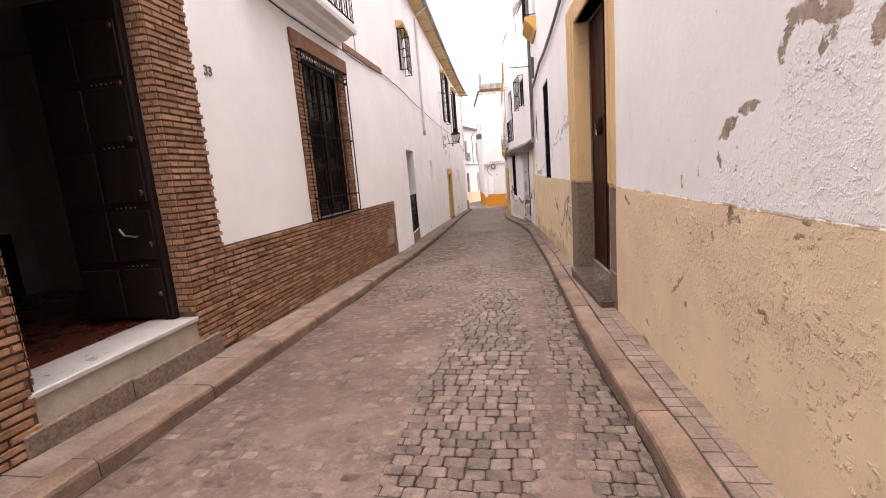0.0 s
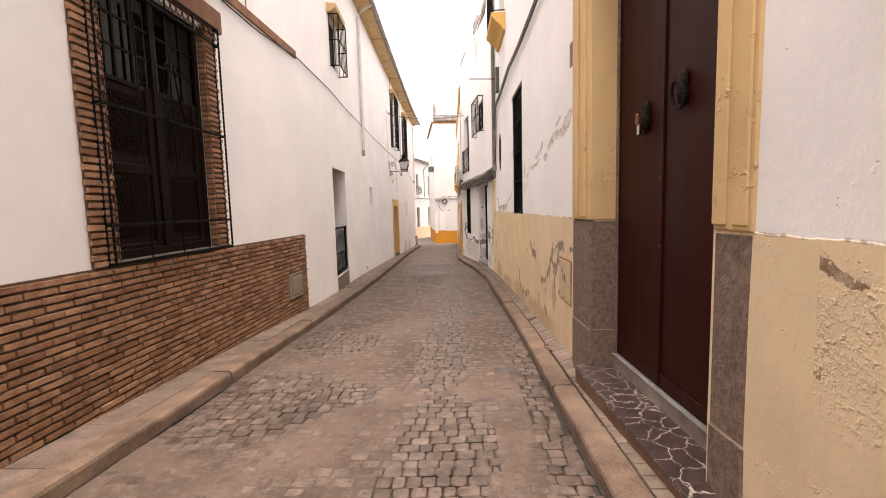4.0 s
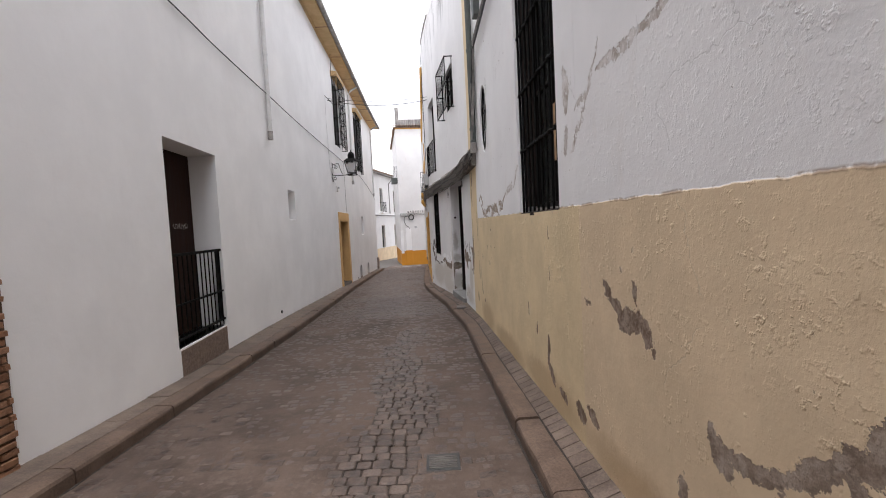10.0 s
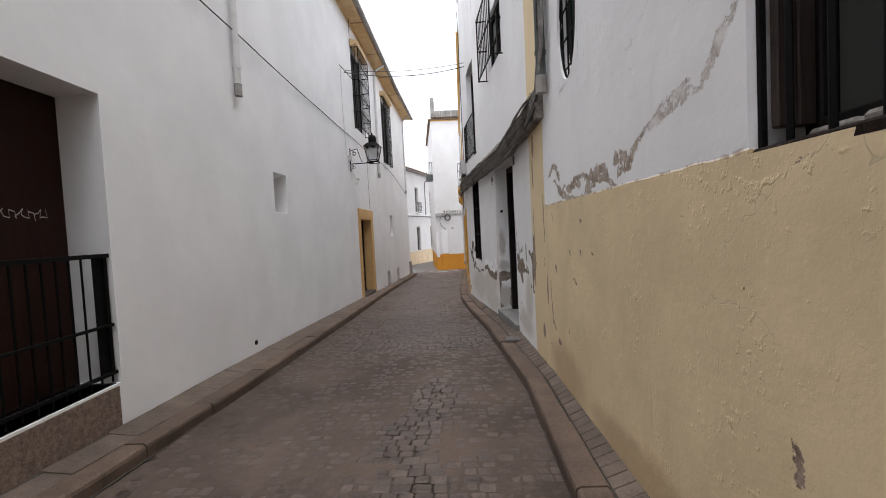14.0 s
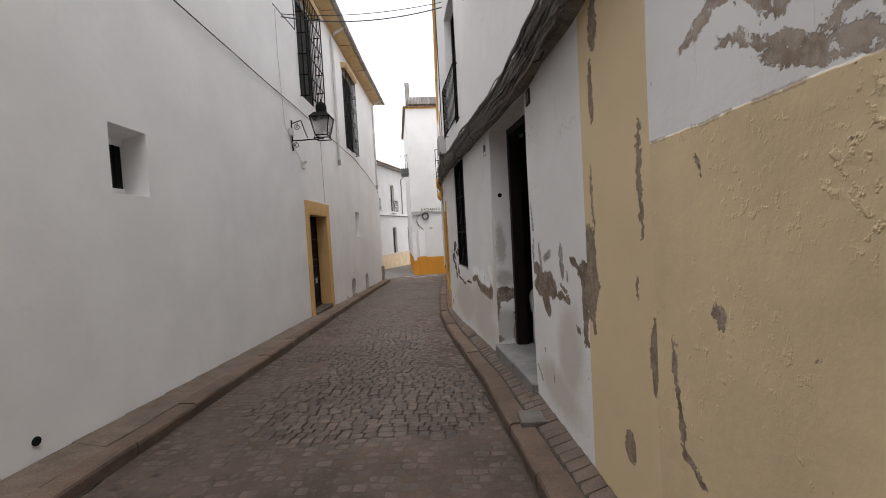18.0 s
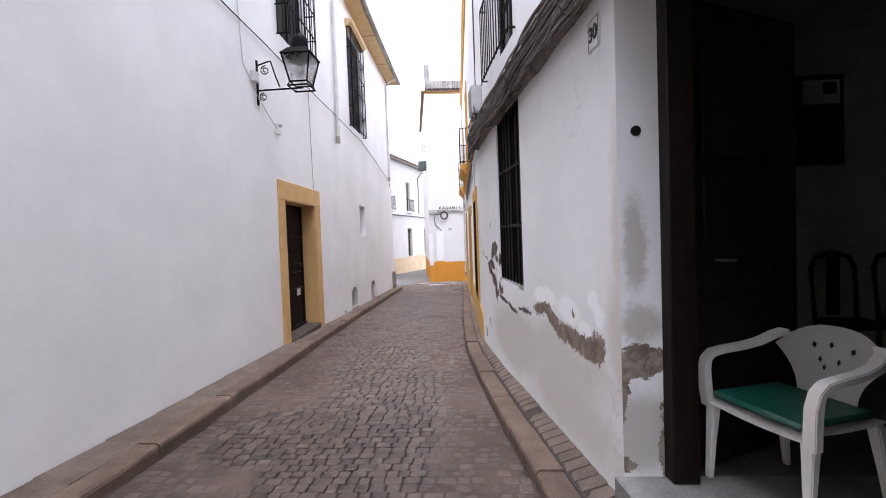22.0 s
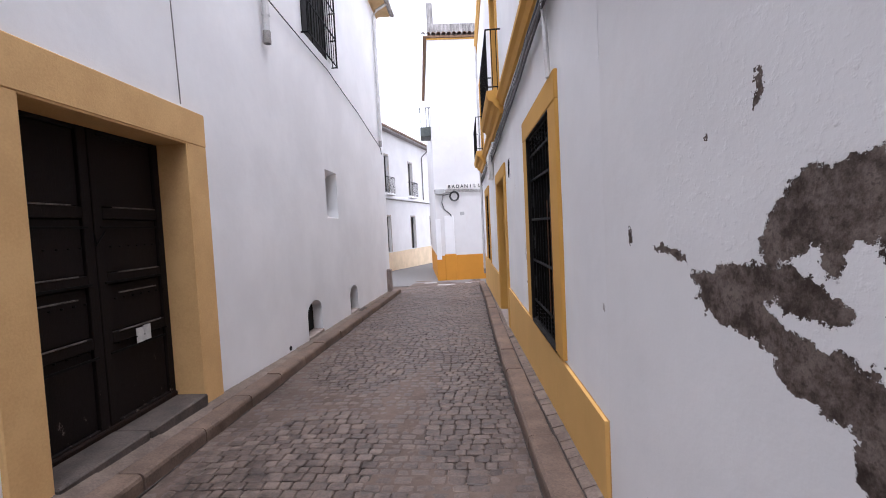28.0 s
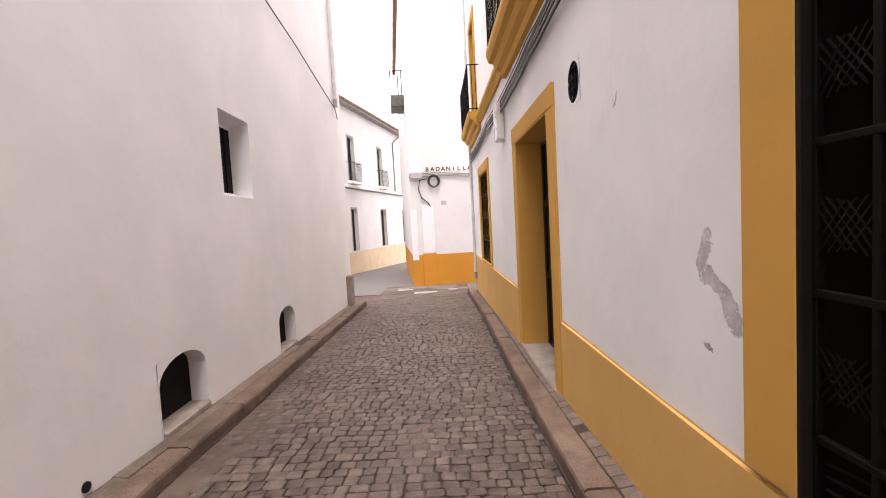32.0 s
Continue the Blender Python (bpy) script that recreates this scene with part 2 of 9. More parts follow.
        height = mth(t, "SUBTRACT", height, mth(t, "MULTIPLY", line_, 0.06))
    # one relief for all: the worked face, then each coat that has come off
    height = mth(t, "MULTIPLY", height, 0.6 if coarse else 0.38)
    height = mth(t, "ADD", height, mth(t, "MULTIPLY", wide, 1.0))
    if skin is not None:
        thin = mixc(t, step(t, noisy(t, p, 9.0, 6, 0.7), 0.35, 0.65), pale_under[0], pale_under[1])
        skin = mth(t, "MULTIPLY", skin, step(t, noisy(t, p, 21.0, 5, 0.7), 0.575, 0.60, 1.0, 0.12))
        col = mixc(t, skin, col, thin)
        height = mth(t, "SUBTRACT", height, mth(t, "MULTIPLY", skin, 0.75))
    if hole is not None:
        base = mixc(t, step(t, noisy(t, p, 11.0, 6, 0.75), 0.36, 0.66), under[0], under[1])
        base = mixc(t, step(t, fine, 0.54, 0.66, 0.0, 0.55), base, tuple(v * 0.6 for v in under[0]))
        col = mixc(t, hole, col, base)
        height = mth(t, "SUBTRACT", height, mth(t, "MULTIPLY", hole, mth(t, "SUBTRACT", 1.0, mth(t, "MULTIPLY", mid, 0.9))))
    nrm = bump(t, height, 0.85, 0.017)
    put(t, b.inputs["Base Color"], col)
    put(t, b.inputs["Normal"], nrm)
    return m


WHITE, CREAM, OCHRE, ORANGE = (0.84, 0.832, 0.825), (0.745, 0.587, 0.392), (0.66, 0.40, 0.13), (0.62, 0.27, 0.035)
# worn spots on the east walls: strokes of (y, z) with a half width
TREE = [((9.39, 0.46), (9.33, 0.36), 0.033), ((9.32, 0.42), (9.08, 0.47), (8.9, 0.61), (8.81, 0.68), 0.03), ((9.08, 0.43), (9.1, 0.3), 0.013), ((8.86, 0.59), (8.83, 0.54), 0.022), ((8.82, 0.69), (8.74, 0.82), (8.63, 0.91), 0.041), ((8.63, 1.01), (8.63, 0.94), 0.022), ((8.68, 0.79), (8.62, 0.7), (8.57, 0.59), (8.54, 0.49), 0.033), ((8.54, 0.49), (8.54, 0.39), (8.49, 0.32), 0.03), ((8.51, 0.93), (8.4, 0.98), (8.26, 1.02), 0.018), ((8.26, 0.99), (8.18, 1.01), (8.13, 1.03), (8.09, 0.97), 0.037), ((8.28, 0.97), (8.35, 0.89), (8.42, 0.77), (8.48, 0.63), 0.037), ((8.56, 0.73), (8.46, 0.69), 0.03), ((8.56, 0.91), (8.54, 0.88), 0.011)]
SKIN = [((10.31, 2.22), (10.55, 1.91), (10.81, 1.68), 0.014), ((10.33, 2.07), (9.79, 2.06), (9.50, 2.12), 0.022), ((9.78, 2.19), (9.54, 2.22), 0.03), ((9.43, 2.21), (9.33, 2.28), (9.27, 2.30), 0.035), ((9.14, 2.11), (8.98, 2.11), 0.04)]
SPOT_B = [((10.32, 0.87), (10.23, 0.8), (10.11, 0.75), 0.027), ((9.97, 0.9), (9.94, 0.84), 0.022), ((10.11, 0.71), (9.98, 0.74), (9.87, 0.74), (9.85, 0.68), 0.043), ((9.79, 0.65), (9.78, 0.63), 0.014), ((10.66, 0.74), (10.55, 0.72), 0.009), ((11.43, 1.17), (11.43, 1.08), 0.01), ((11.44, 0.86), (11.42, 0.77), 0.009), ((9.98, 1.08), (9.98, 1.07), 0.007), ((10.12, 0.97), (10.11, 0.96), 0.007)]
DAMP = [((11.50, 0.27), (11.54, 0.03), (11.40, -0.07), 0.035), ((11.25, -0.07), (11.09, -0.11), 0.03), ((10.85, -0.04), (10.71, -0.09), 0.04), ((10.63, 0.03), (10.50, -0.01), 0.035)]
SKIN_B = [((10.90, 2.23), (10.88, 2.00), 0.045), ((10.88, 1.83), (10.93, 1.71), 0.03), ((10.70, 1.94), (10.50, 1.98), (10.43, 2.08), 0.02), ((12.45, 1.81), (12.64, 1.63), (13.16, 1.57), (13.47, 1.41), 0.02), ((14.46, 1.51), (13.61, 1.36), 0.02)]
FIRST_UP = [((2.07, 2.14), (2.11, 2.07), (2.16, 1.98), 0.02), ((2.09, 2.15), (1.96, 2.11), 0.022), ((1.96, 2.14), (1.82, 2.09), 0.05), ((1.85, 2.05), (1.89, 1.97), 0.03), ((2.31, 1.84), (2.46, 1.82), 0.024), ((2.51, 1.77), (2.63, 1.7), 0.026), ((2.67, 1.6), (2.66, 1.56), 0.016), ((3.22, 1.48), (3.2, 1.41), 0.014), ((2.94, 1.51), (2.93, 1.46), 0.007), ((4.79, 1.48), (4.77, 1.42), 0.012), ((1.63, 2.01), (1.63, 1.93), 0.02)]
FIRST_LOW = [((4.93, 1.30), (4.54, 1.20), 0.022), ((2.54, 1.30), (2.53, 1.24), 0.022), ((2.49, 1.26), (2.41, 1.26), 0.009), ((3.30, 1.18), (3.29, 1.16), 0.01), ((2.74, 1.15), (2.72, 1.13), 0.012), ((3.17, 0.79), (3.37, 0.62), 0.012), ((3.14, 0.61), (3.13, 0.58), 0.016), ((2.22, 0.85), (2.18, 0.82), 0.013), ((1.95, 1.32), (1.90, 1.32), 0.011), ((2.01, 1.24), (1.95, 1.25), 0.008), ((5.12, 0.31), (5.05, 0.08), 0.014), ((4.01, 0.17), (3.98, 0.14), 0.016), ((4.13, 0.00), (3.94, -0.06), 0.018), ((2.32, 0.86), (2.31, 0.85), 0.009)]
END_UP = [((15.56, 1.64), (15.39, 1.69), (15.22, 1.66), (15.10, 1.55), 0.028), ((15.33, 1.55), (15.01, 1.44), (14.86, 1.46), 0.018), ((14.78, 1.42), (14.64, 1.45), (14.52, 1.48), (14.42, 1.43), 0.035), ((15.12, 1.43), (14.79, 1.34), (14.50, 1.32), 0.035), ((14.25, 1.35), (14.20, 1.37), (14.16, 1.42), (14.10, 1.45), 0.045), ((14.36, 1.35), (14.25, 1.34), 0.018), ((14.22, 1.34), (14.12, 1.34), 0.03)]
END_LOW = [((15.40, 0.71), (15.38, 0.66), 0.024), ((15.68, 0.52), (15.66, 0.26), (15.64, 0.11), (15.52, 0.04), 0.018), ((16.01, -0.07), (15.87, 0.01), 0.025), ((15.90, 0.12), (15.91, -0.08), 0.014), ((15.76, -0.21), (15.75, -0.24), 0.014), ((14.70, 0.65), (14.59, 0.63), 0.014), ((14.44, 1.14), (14.43, 1.13), 0.018), ((14.81, 0.88), (14.79, 0.86), 0.012), ((14.46, 0.88), (14.45, 0.87), 0.014), ((14.14, 0.89), (14.13, 0.89), 0.01), ((14.93, 0.16), (14.92, 0.13), 0.012), ((15.39, -0.06), (15.27, -0.06), 0.02), ((15.49, 1.22), (15.46, 1.18), 0.01)]
STRIP_P = [((16.57, 0.91), (16.58, 0.8), 0.075), ((16.58, 0.75), (16.57, 0.62), 0.105), ((16.59, 0.61), (16.59, 0.48), 0.075), ((16.57, 0.47), (16.54, 0.41), (16.52, 0.36), 0.022)]
CORNER = [((16.93, 0.77), (16.82, 0.74), (16.75, 0.68), 0.026), ((16.75, 0.73), (16.75, 0.68), 0.022), ((16.68, 0.73), (16.68, 0.57), 0.055), ((16.69, 0.56), (16.69, 0.47), (16.68, 0.4), 0.045), ((16.68, 0.35), (16.69, 0.29), (16.66, 0.24), 0.035), ((16.86, 0.33), (16.8, 0.29), 0.014), ((16.73, 0.23), (16.68, 0.23), 0.015)]
JAMB = [((18.03, 1.22), (18.00, 0.96), 0.016), ((18.00, 0.90), (18.03, 0.57), 0.024), ((17.82, 0.84), (17.74, 0.61), 0.03), ((17.67, 0.73), (17.46, 0.79), 0.026), ((17.56, 0.60), (17.42, 0.59), 0.018), ((17.19, 0.86), (17.17, 0.73), (17.14, 0.65), 0.038), ((17.03, 0.66), (17.03, 0.63), 0.018), ((18.02, -0.29), (17.88, -0.38), 0.016), ((17.49, -0.23), (17.49, -0.27), 0.014), ((17.75, -0.06), (17.73, -0.08), 0.012)]
JAMB_BROWN = [((17.94, 0.47), (17.56, 0.53), (17.40, 0.51), 0.085), ((17.70, 0.44), (17.58, 0.32), 0.075), ((17.98, 0.62), (17.75, 0.60), 0.05), ((17.28, 0.48), (17.10, 0.49), (17.00, 0.48), 0.028), ((17.20, 0.57), (17.03, 0.55), 0.016)]
DAMP_BAND = [((21.25, 0.17), (20.9, 0.24), (20.75, 0.16), (20.6, 0.11), 0.05), ((20.6, 0.11), (20.38, 0.12), (20.22, 0.1), 0.065), ((20.22, 0.1), (20.08, 0.1), (19.94, 0.12), 0.06), ((19.94, 0.12), (19.88, 0.14), 0.08), ((21.83, 0.08), (21.4, 0.11), 0.022), ((22.83, 0.09), (22.29, 0.07), (21.94, 0.03), 0.022), ((20.32, 0.31), (20.31, 0.29), 0.015)]
UNDER_SILL = [((23.2, 0.75), (23.15, 0.56), 0.04), ((23.61, 0.44), (23.29, 0.34), 0.05), ((23.07, 0.24), (22.99, 0.0), 0.035), ((22.76, 0.6), (22.77, 0.5), 0.03)]
PATCH = [((23.91, 0.57), (23.71, 0.5), 0.014), ((23.51, 0.48), (23.31, 0.48), (23.15, 0.44), 0.045), ((23.31, 0.59), (23.23, 0.68), (23.09, 0.72), (23.02, 0.73), 0.06), ((23.2, 0.63), (23.04, 0.64), 0.045), ((23.61, 0.38), (23.36, 0.33), (23.22, 0.31), 0.03), ((23.25, 0.25), (23.1, 0.25), (23.01, 0.21), (23.03, 0.1), 0.06), ((22.99, 0.06), (22.85, 0.15), 0.028), ((22.79, 0.24), (22.75, 0.18), (22.68, 0.18), (22.6, 0.19), 0.045), ((24.15, 0.61), (24.13, 0.57), 0.012)]
PATCH_BROWN = [((23.02, 0.64), (22.92, 0.69), (22.91, 0.73), 0.04), ((23.0, 0.57), (22.88, 0.54), 0.04), ((23.36, 1.05), (23.36, 0.96), 0.014), ((23.59, 0.92), (23.59, 0.91), 0.01), ((23.99, -0.59), (23.95, -0.68), 0.04), ((23.62, -0.36), (23.6, -0.5), 0.016), ((23.02, 0.43), (23.01, 0.41), 0.014)]
HIGH = [((8.9, 2.2), (8.5, 2.3), (8.1, 2.3), 0.042), ((8.1, 2.3), (7.78, 2.42), 0.063), ((8.5, 2.42), (8.2, 2.46), 0.021), ((7.82, 1.0), (7.62, 0.98), 0.025)]
MORE = [((14.06, 1.40), (13.98, 1.48), (13.87, 1.48), (13.76, 1.41), 0.03), ((13.62, 1.51), (13.51, 1.50), (13.41, 1.47), 0.032), ((13.56, 1.42), (13.50, 1.43), 0.02), ((13.05, 1.62), (12.75, 1.66), 0.018)]
LOW_SPOTS = [((9.58, 0.16), (9.58, 0.04), 0.035), ((9.15, 0.06), (9.05, 0.0), 0.03), ((12.2, 0.44), (12.2, 0.34), 0.02), ((11.9, 0.3), (11.9, 0.22), 0.02)]
STRIP_LOW = [((15.92, 1.45), (15.92, 0.95), 0.022), ((15.84, 0.55), (15.84, 0.26), 0.03), ((15.98, 0.74), (15.98, 0.66), 0.012), ((15.76, 0.2), (15.76, 0.04), 0.045), ((16.1, -0.1), (16.12, -0.16), 0.05), ((16.5, 1.35), (16.5, 0.95), 0.014), ((16.46, 1.9), (16.46, 1.6), 0.03), ((16.4, 2.18), (16.4, 2.02), 0.05)]
ROUGH_FIRST = [(1.4, 1.75, .78, .6, 0), (2.2, 1.44, .7, .14, 0), (2.0, 1.6, .5, .2, -38), (3.3, .98, 2.2, .34, 0)]
ROUGH_MID = [(9.2, 1.75, 1.7, .40, 0), (8.9, .98, 1.4, .32, 0), (9.9, 1.1, 1.0, .22, 0)]
ROUGH_END = [(14.4, .95, .2, .4, 0), (11.45, .85, .12, .55, 0), (11.05, 1.1, .3, .25, 0)]
STAIN_2 = [(20.5, -.42, 1.0, .30, 0), (22.2, -.35, 1.2, .35, 0), (17.05, .1, .3, .4, 20), (20.3, .0, .7, .16, 4), (19.5, .3, .3, .5, 0), (20.6, -.12, .9, .3, 0), (21.9, -.2, 1.2, .3, 0), (19.55, .9, .15, .8, 0), (17.4, -.3, .6, .2, 0)]
FRESH = [(20.97, 0.33, 0.31, 0.09, 0), (20.41, 0.31, 0.24, 0.09, 0), (20.11, 0.2, 0.12, 0.08, 0), (19.97, 0.44, 0.09, 0.08, 0), (19.88, 0.35, 0.09, 0.08, 0), (20.2, 0.01, 0.1, 0.06, 0)]
BROWN = ((0.155, 0.115, 0.085), (0.31, 0.25, 0.20))
M = {}
M["white_old"] = plaster("limewash_white", WHITE, flakes=0.0)
M["white_1"] = plaster("limewash_white_over_cream", WHITE, (0.76, 0.60, 0.405), 1.335, 0.008, strokes(FIRST_LOW), under=((0.24, 0.155, 0.095), (0.42, 0.32, 0.235)), pale=strokes(FIRST_UP), pale_under=((0.25, 0.19, 0.145), (0.40, 0.325, 0.265)), rough_zones=ROUGH_FIRST, coarse=1.9, lumps=0.85, cast=0.6, dirt=0.3)
CREAM_WALL = [("white_1b", 4.72, 8.62), ("white_1b2", 8.62, 9.02), ("white_1b4", 9.02, 9.68), ("white_1b3", 9.68, 10.7), ("white_1c", 10.7, 13.2), ("white_1d", 13.2, 14.995), ("white_1e", 14.995, 15.82)]
for key, lo, hi in CREAM_WALL:
    M[key] = plaster("peeling_" + key, WHITE, CREAM if lo < 10 else (0.75, 0.60, 0.375), 1.335, 0.008, near(strokes(TREE, HIGH[3:], SPOT_B, DAMP, LOW_SPOTS, END_LOW), lo, hi),
                     under=((0.22, 0.165, 0.125), (0.42, 0.345, 0.28)) if lo < 9.5 else ((0.17, 0.115, 0.08), (0.38, 0.30, 0.235)), pale=near(strokes(SKIN, HIGH[:3], SKIN_B, END_UP, MORE), lo, hi), pale_under=((0.40, 0.345, 0.30), (0.72, 0.69, 0.665)) if lo < 11 else ((0.24, 0.185, 0.14), (0.46, 0.395, 0.335)),
                     stain=near([(9.6, -.12, 1.2, .16, -2), (8.6, .35, .12, .25, 0), (15.1, -.30, .7, .28, -2), (13.4, -.30, 1.0, .18, -2), (11.6, -.18, .9, .18, -2)], lo, hi), stain_colour=(0.44, 0.31, 0.18), rough_zones=near(ROUGH_MID + ROUGH_END, lo, hi), coarse=0.32, cracks=0.1, lumps=0.36)
WHITE_WALL = [("white_2", 16.63, 19.80), ("white_2b", 19.80, 21.40), ("white_2c", 21.40, 23.04), ("white_2d", 23.04, 24.47)]
for key, lo, hi in WHITE_WALL:
    M[key] = plaster("flaking_" + key, (0.825, 0.815, 0.804), patches=near(strokes(CORNER, JAMB_BROWN, DAMP_BAND, PATCH, PATCH_BROWN, UNDER_SILL), lo, hi), under=BROWN if lo < 21 else ((0.048, 0.033, 0.026), (0.185, 0.148, 0.126)), pale=near(strokes(JAMB), lo, hi), pale_under=((0.20, 0.18, 0.165), (0.40, 0.375, 0.35)),
                     rough_zones=near([(17.1, .15, .7, .4, 0), (20.5, .2, 1.2, .3, 0), (23.3, .8, .6, .5, 0)], lo, hi), streaks=6.9, stain=near(STAIN_2, lo, hi), fresh=near(FRESH, lo, hi), speckle=1.6 if 19 < lo < 22 else 0.0, coarse=0.25 if lo < 17 else 0.0, cracks=0.0 if lo > 21 else 0.2)
M["reveal_2"] = plaster("flaking_reveal", WHITE, patches=[(.72, .15, .13, .09, 10), (.62, -.02, .035, .20, 0), (.84, -.30, .03, .22, 0), (.62, -.42, .06, .05, 0)], stain=[(.70, .80, .075, .30, 0), (.72, .35, .14, .12, 0), (.72, -.25, .2, .25, 0)], stain_colour=(0.36, 0.33, 0.29), axis=0)
M["white_3"] = plaster("limewash_white_over_ochre", WHITE, OCHRE, -0.42, 0.004, [(27.50, -.03, .02, .02, 0), (28.35, 1.2, .012, .06, 20), (24.52, .18, .015, .02, 0)], pale=strokes([((27.48, 0.43), (27.53, 0.27), (27.42, 0.20), 0.025), ((27.40, 0.19), (27.31, 0.07), 0.04)]), pale_under=((0.42, 0.40, 0.40), (0.62, 0.60, 0.59)), under=((0.3, 0.28, 0.26), (0.5, 0.48, 0.45)))
M["far_white"] = plaster("limewash_far", (0.74, 0.725, 0.71), ORANGE, -0.55, 0.004)
M["cream_house"] = plaster("limewash_cream_base", (0.74, 0.725, 0.71), CREAM, -0.74, 0.006)
M["strip"] = plaster("cream_strip", (0.75, 0.60, 0.375), patches=strokes(STRIP_P, STRIP_LOW), under=((0.225, 0.17, 0.12), (0.36, 0.285, 0.21)))
M["ochre"] = plaster("ochre_paint", OCHRE, tone=0.1)
M["ochre_dark"] = plaster("ochre_trim", (0.60, 0.33, 0.075), tone=0.1)
M["cream_paint"] = plaster("cream_paint", (0.65, 0.455, 0.235), tone=0.14, coarse=1.1, flakes=0.10, dirt=0.9, under=((0.40, 0.26, 0.125), (0.60, 0.45, 0.27)))
M["soffit"] = grain("cream_soffit", (0.50, 0.33, 0.15), (0.64, 0.46, 0.25), 0.85, 3)
M["grey_stone"] = grain("grey_limestone", (0.19, 0.148, 0.124), (0.33, 0.275, 0.24), 0.8, 5, relief=0.5)
M["kerb"] = grain("granite_kerb", (0.108, 0.071, 0.050), (0.240, 0.166, 0.120), 0.82, 4, relief=0.6, per_piece=0.8, piece_dark=(0.70, 0.70, 0.72), blotch=0.45, toned=True)
M["tile"] = grain("pavement_tile", (0.118, 0.087, 0.068), (0.245, 0.188, 0.150), 0.82, 5, relief=0.6, per_piece=0.6, piece_dark=(0.76, 0.74, 0.73), blotch=0.4, toned=True)
M["tile_joined"] = grain("pavement_tile_worn", (0.118, 0.087, 0.068), (0.245, 0.188, 0.150), 0.82, 5, relief=0.6, per_piece=0.6, piece_dark=(0.76, 0.74, 0.73), islands=True, blotch=0.4, toned=True)
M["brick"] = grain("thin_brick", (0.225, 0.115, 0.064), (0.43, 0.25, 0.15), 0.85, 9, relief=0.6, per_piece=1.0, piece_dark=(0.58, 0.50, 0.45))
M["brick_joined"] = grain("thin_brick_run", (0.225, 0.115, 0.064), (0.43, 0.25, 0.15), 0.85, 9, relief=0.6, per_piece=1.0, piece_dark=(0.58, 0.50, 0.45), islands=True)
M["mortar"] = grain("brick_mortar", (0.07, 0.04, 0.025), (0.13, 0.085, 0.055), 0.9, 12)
M["sett"] = grain("sett_stone", (0.062, 0.046, 0.037), (0.205, 0.152, 0.122), 0.52, 9, relief=0.7, per_piece=0.9, piece_dark=(0.50, 0.48, 0.48), spec=0.3, blotch=0.35, toned=True)
M["sett_joined"] = grain("sett_stone_run", (0.062, 0.046, 0.037), (0.205, 0.152, 0.122), 0.52, 9, relief=0.7, per_piece=0.9, piece_dark=(0.50, 0.48, 0.48), spec=0.3, islands=True, blotch=0.35, toned=True)
M["iron"] = grain("black_iron", (0.002, 0.0019, 0.0018), (0.006, 0.0056, 0.0052), 0.65, 20, 0.0, relief=0.25, spec=0.1)
M["wood_dark"] = grain("dark_door_wood", (0.005, 0.003, 0.0025), (0.016, 0.008, 0.006), 0.62, 5, stretch=(6, 6, 0.5), relief=0.25, spec=0.2)
M["wood_red"] = grain("oxblood_door", (0.016, 0.0023, 0.0014), (0.038, 0.0060, 0.0036), 0.45, 2.5, stretch=(3, 3, 0.5), relief=0.15, spec=0.11)
M["wood_old"] = grain("weathered_wood", (0.006, 0.0035, 0.0025), (0.020, 0.0095, 0.006), 0.8, 6, stretch=(6, 6, 0.6), relief=0.5, spec=0.15)
M["wood_brown"] = grain("brown_window_wood", (0.004, 0.0014, 0.0010), (0.012, 0.0044, 0.0030), 0.6, 5, stretch=(6, 6, 0.5), relief=0.25, spec=0.1)
M["lattice"] = grain("orange_lattice_wood", (0.11, 0.040, 0.013), (0.225, 0.092, 0.033), 0.5, 5, stretch=(5, 5, 1))
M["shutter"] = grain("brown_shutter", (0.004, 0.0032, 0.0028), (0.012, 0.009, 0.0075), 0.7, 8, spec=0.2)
M["zinc"] = grain("painted_downpipe", (0.50, 0.49, 0.48), (0.66, 0.65, 0.64), 0.5, 4, relief=0.15)
M["dark_pipe"] = grain("dark_downpipe", (0.05, 0.06, 0.055), (0.1, 0.11, 0.10), 0.5, 5)
M["cable"] = grain("black_cable", (0.02, 0.02, 0.02), (0.06, 0.058, 0.055), 0.6, 20)
M["cable_grey"] = grain("grey_cable", (0.13, 0.12, 0.11), (0.30, 0.28, 0.26), 0.7, 12)
M["ledge"] = grain("weathered_ledge", (0.09, 0.077, 0.066), (0.34, 0.31, 0.28), 0.9, 6, relief=0.8)
M["roof_tile"] = grain("clay_roof_tile", (0.13, 0.085, 0.062), (0.33, 0.23, 0.17), 0.85, 8, relief=0.5, per_piece=0.8)
M["concrete"] = grain("old_concrete", (0.20, 0.18, 0.165), (0.36, 0.34, 0.32), 0.9, 5, relief=0.6)
M["white_marble"] = grain("white_marble", (0.34, 0.325, 0.31), (0.50, 0.48, 0.46), 0.35, 5, relief=0.1)
# grey for a white hall: part of its dimness is put into this colour
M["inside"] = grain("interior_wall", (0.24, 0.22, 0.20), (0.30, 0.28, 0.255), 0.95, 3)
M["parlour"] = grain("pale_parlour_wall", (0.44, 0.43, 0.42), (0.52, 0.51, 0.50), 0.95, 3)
# near-black puts the shade of rooms and holes into colour; also black picture parts
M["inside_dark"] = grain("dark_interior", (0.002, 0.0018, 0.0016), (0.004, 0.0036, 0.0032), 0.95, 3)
M["red_floor"] = grain("polished_red_floor", (0.05, 0.012, 0.007), (0.08, 0.024, 0.014), 0.3, 5, relief=0.05)
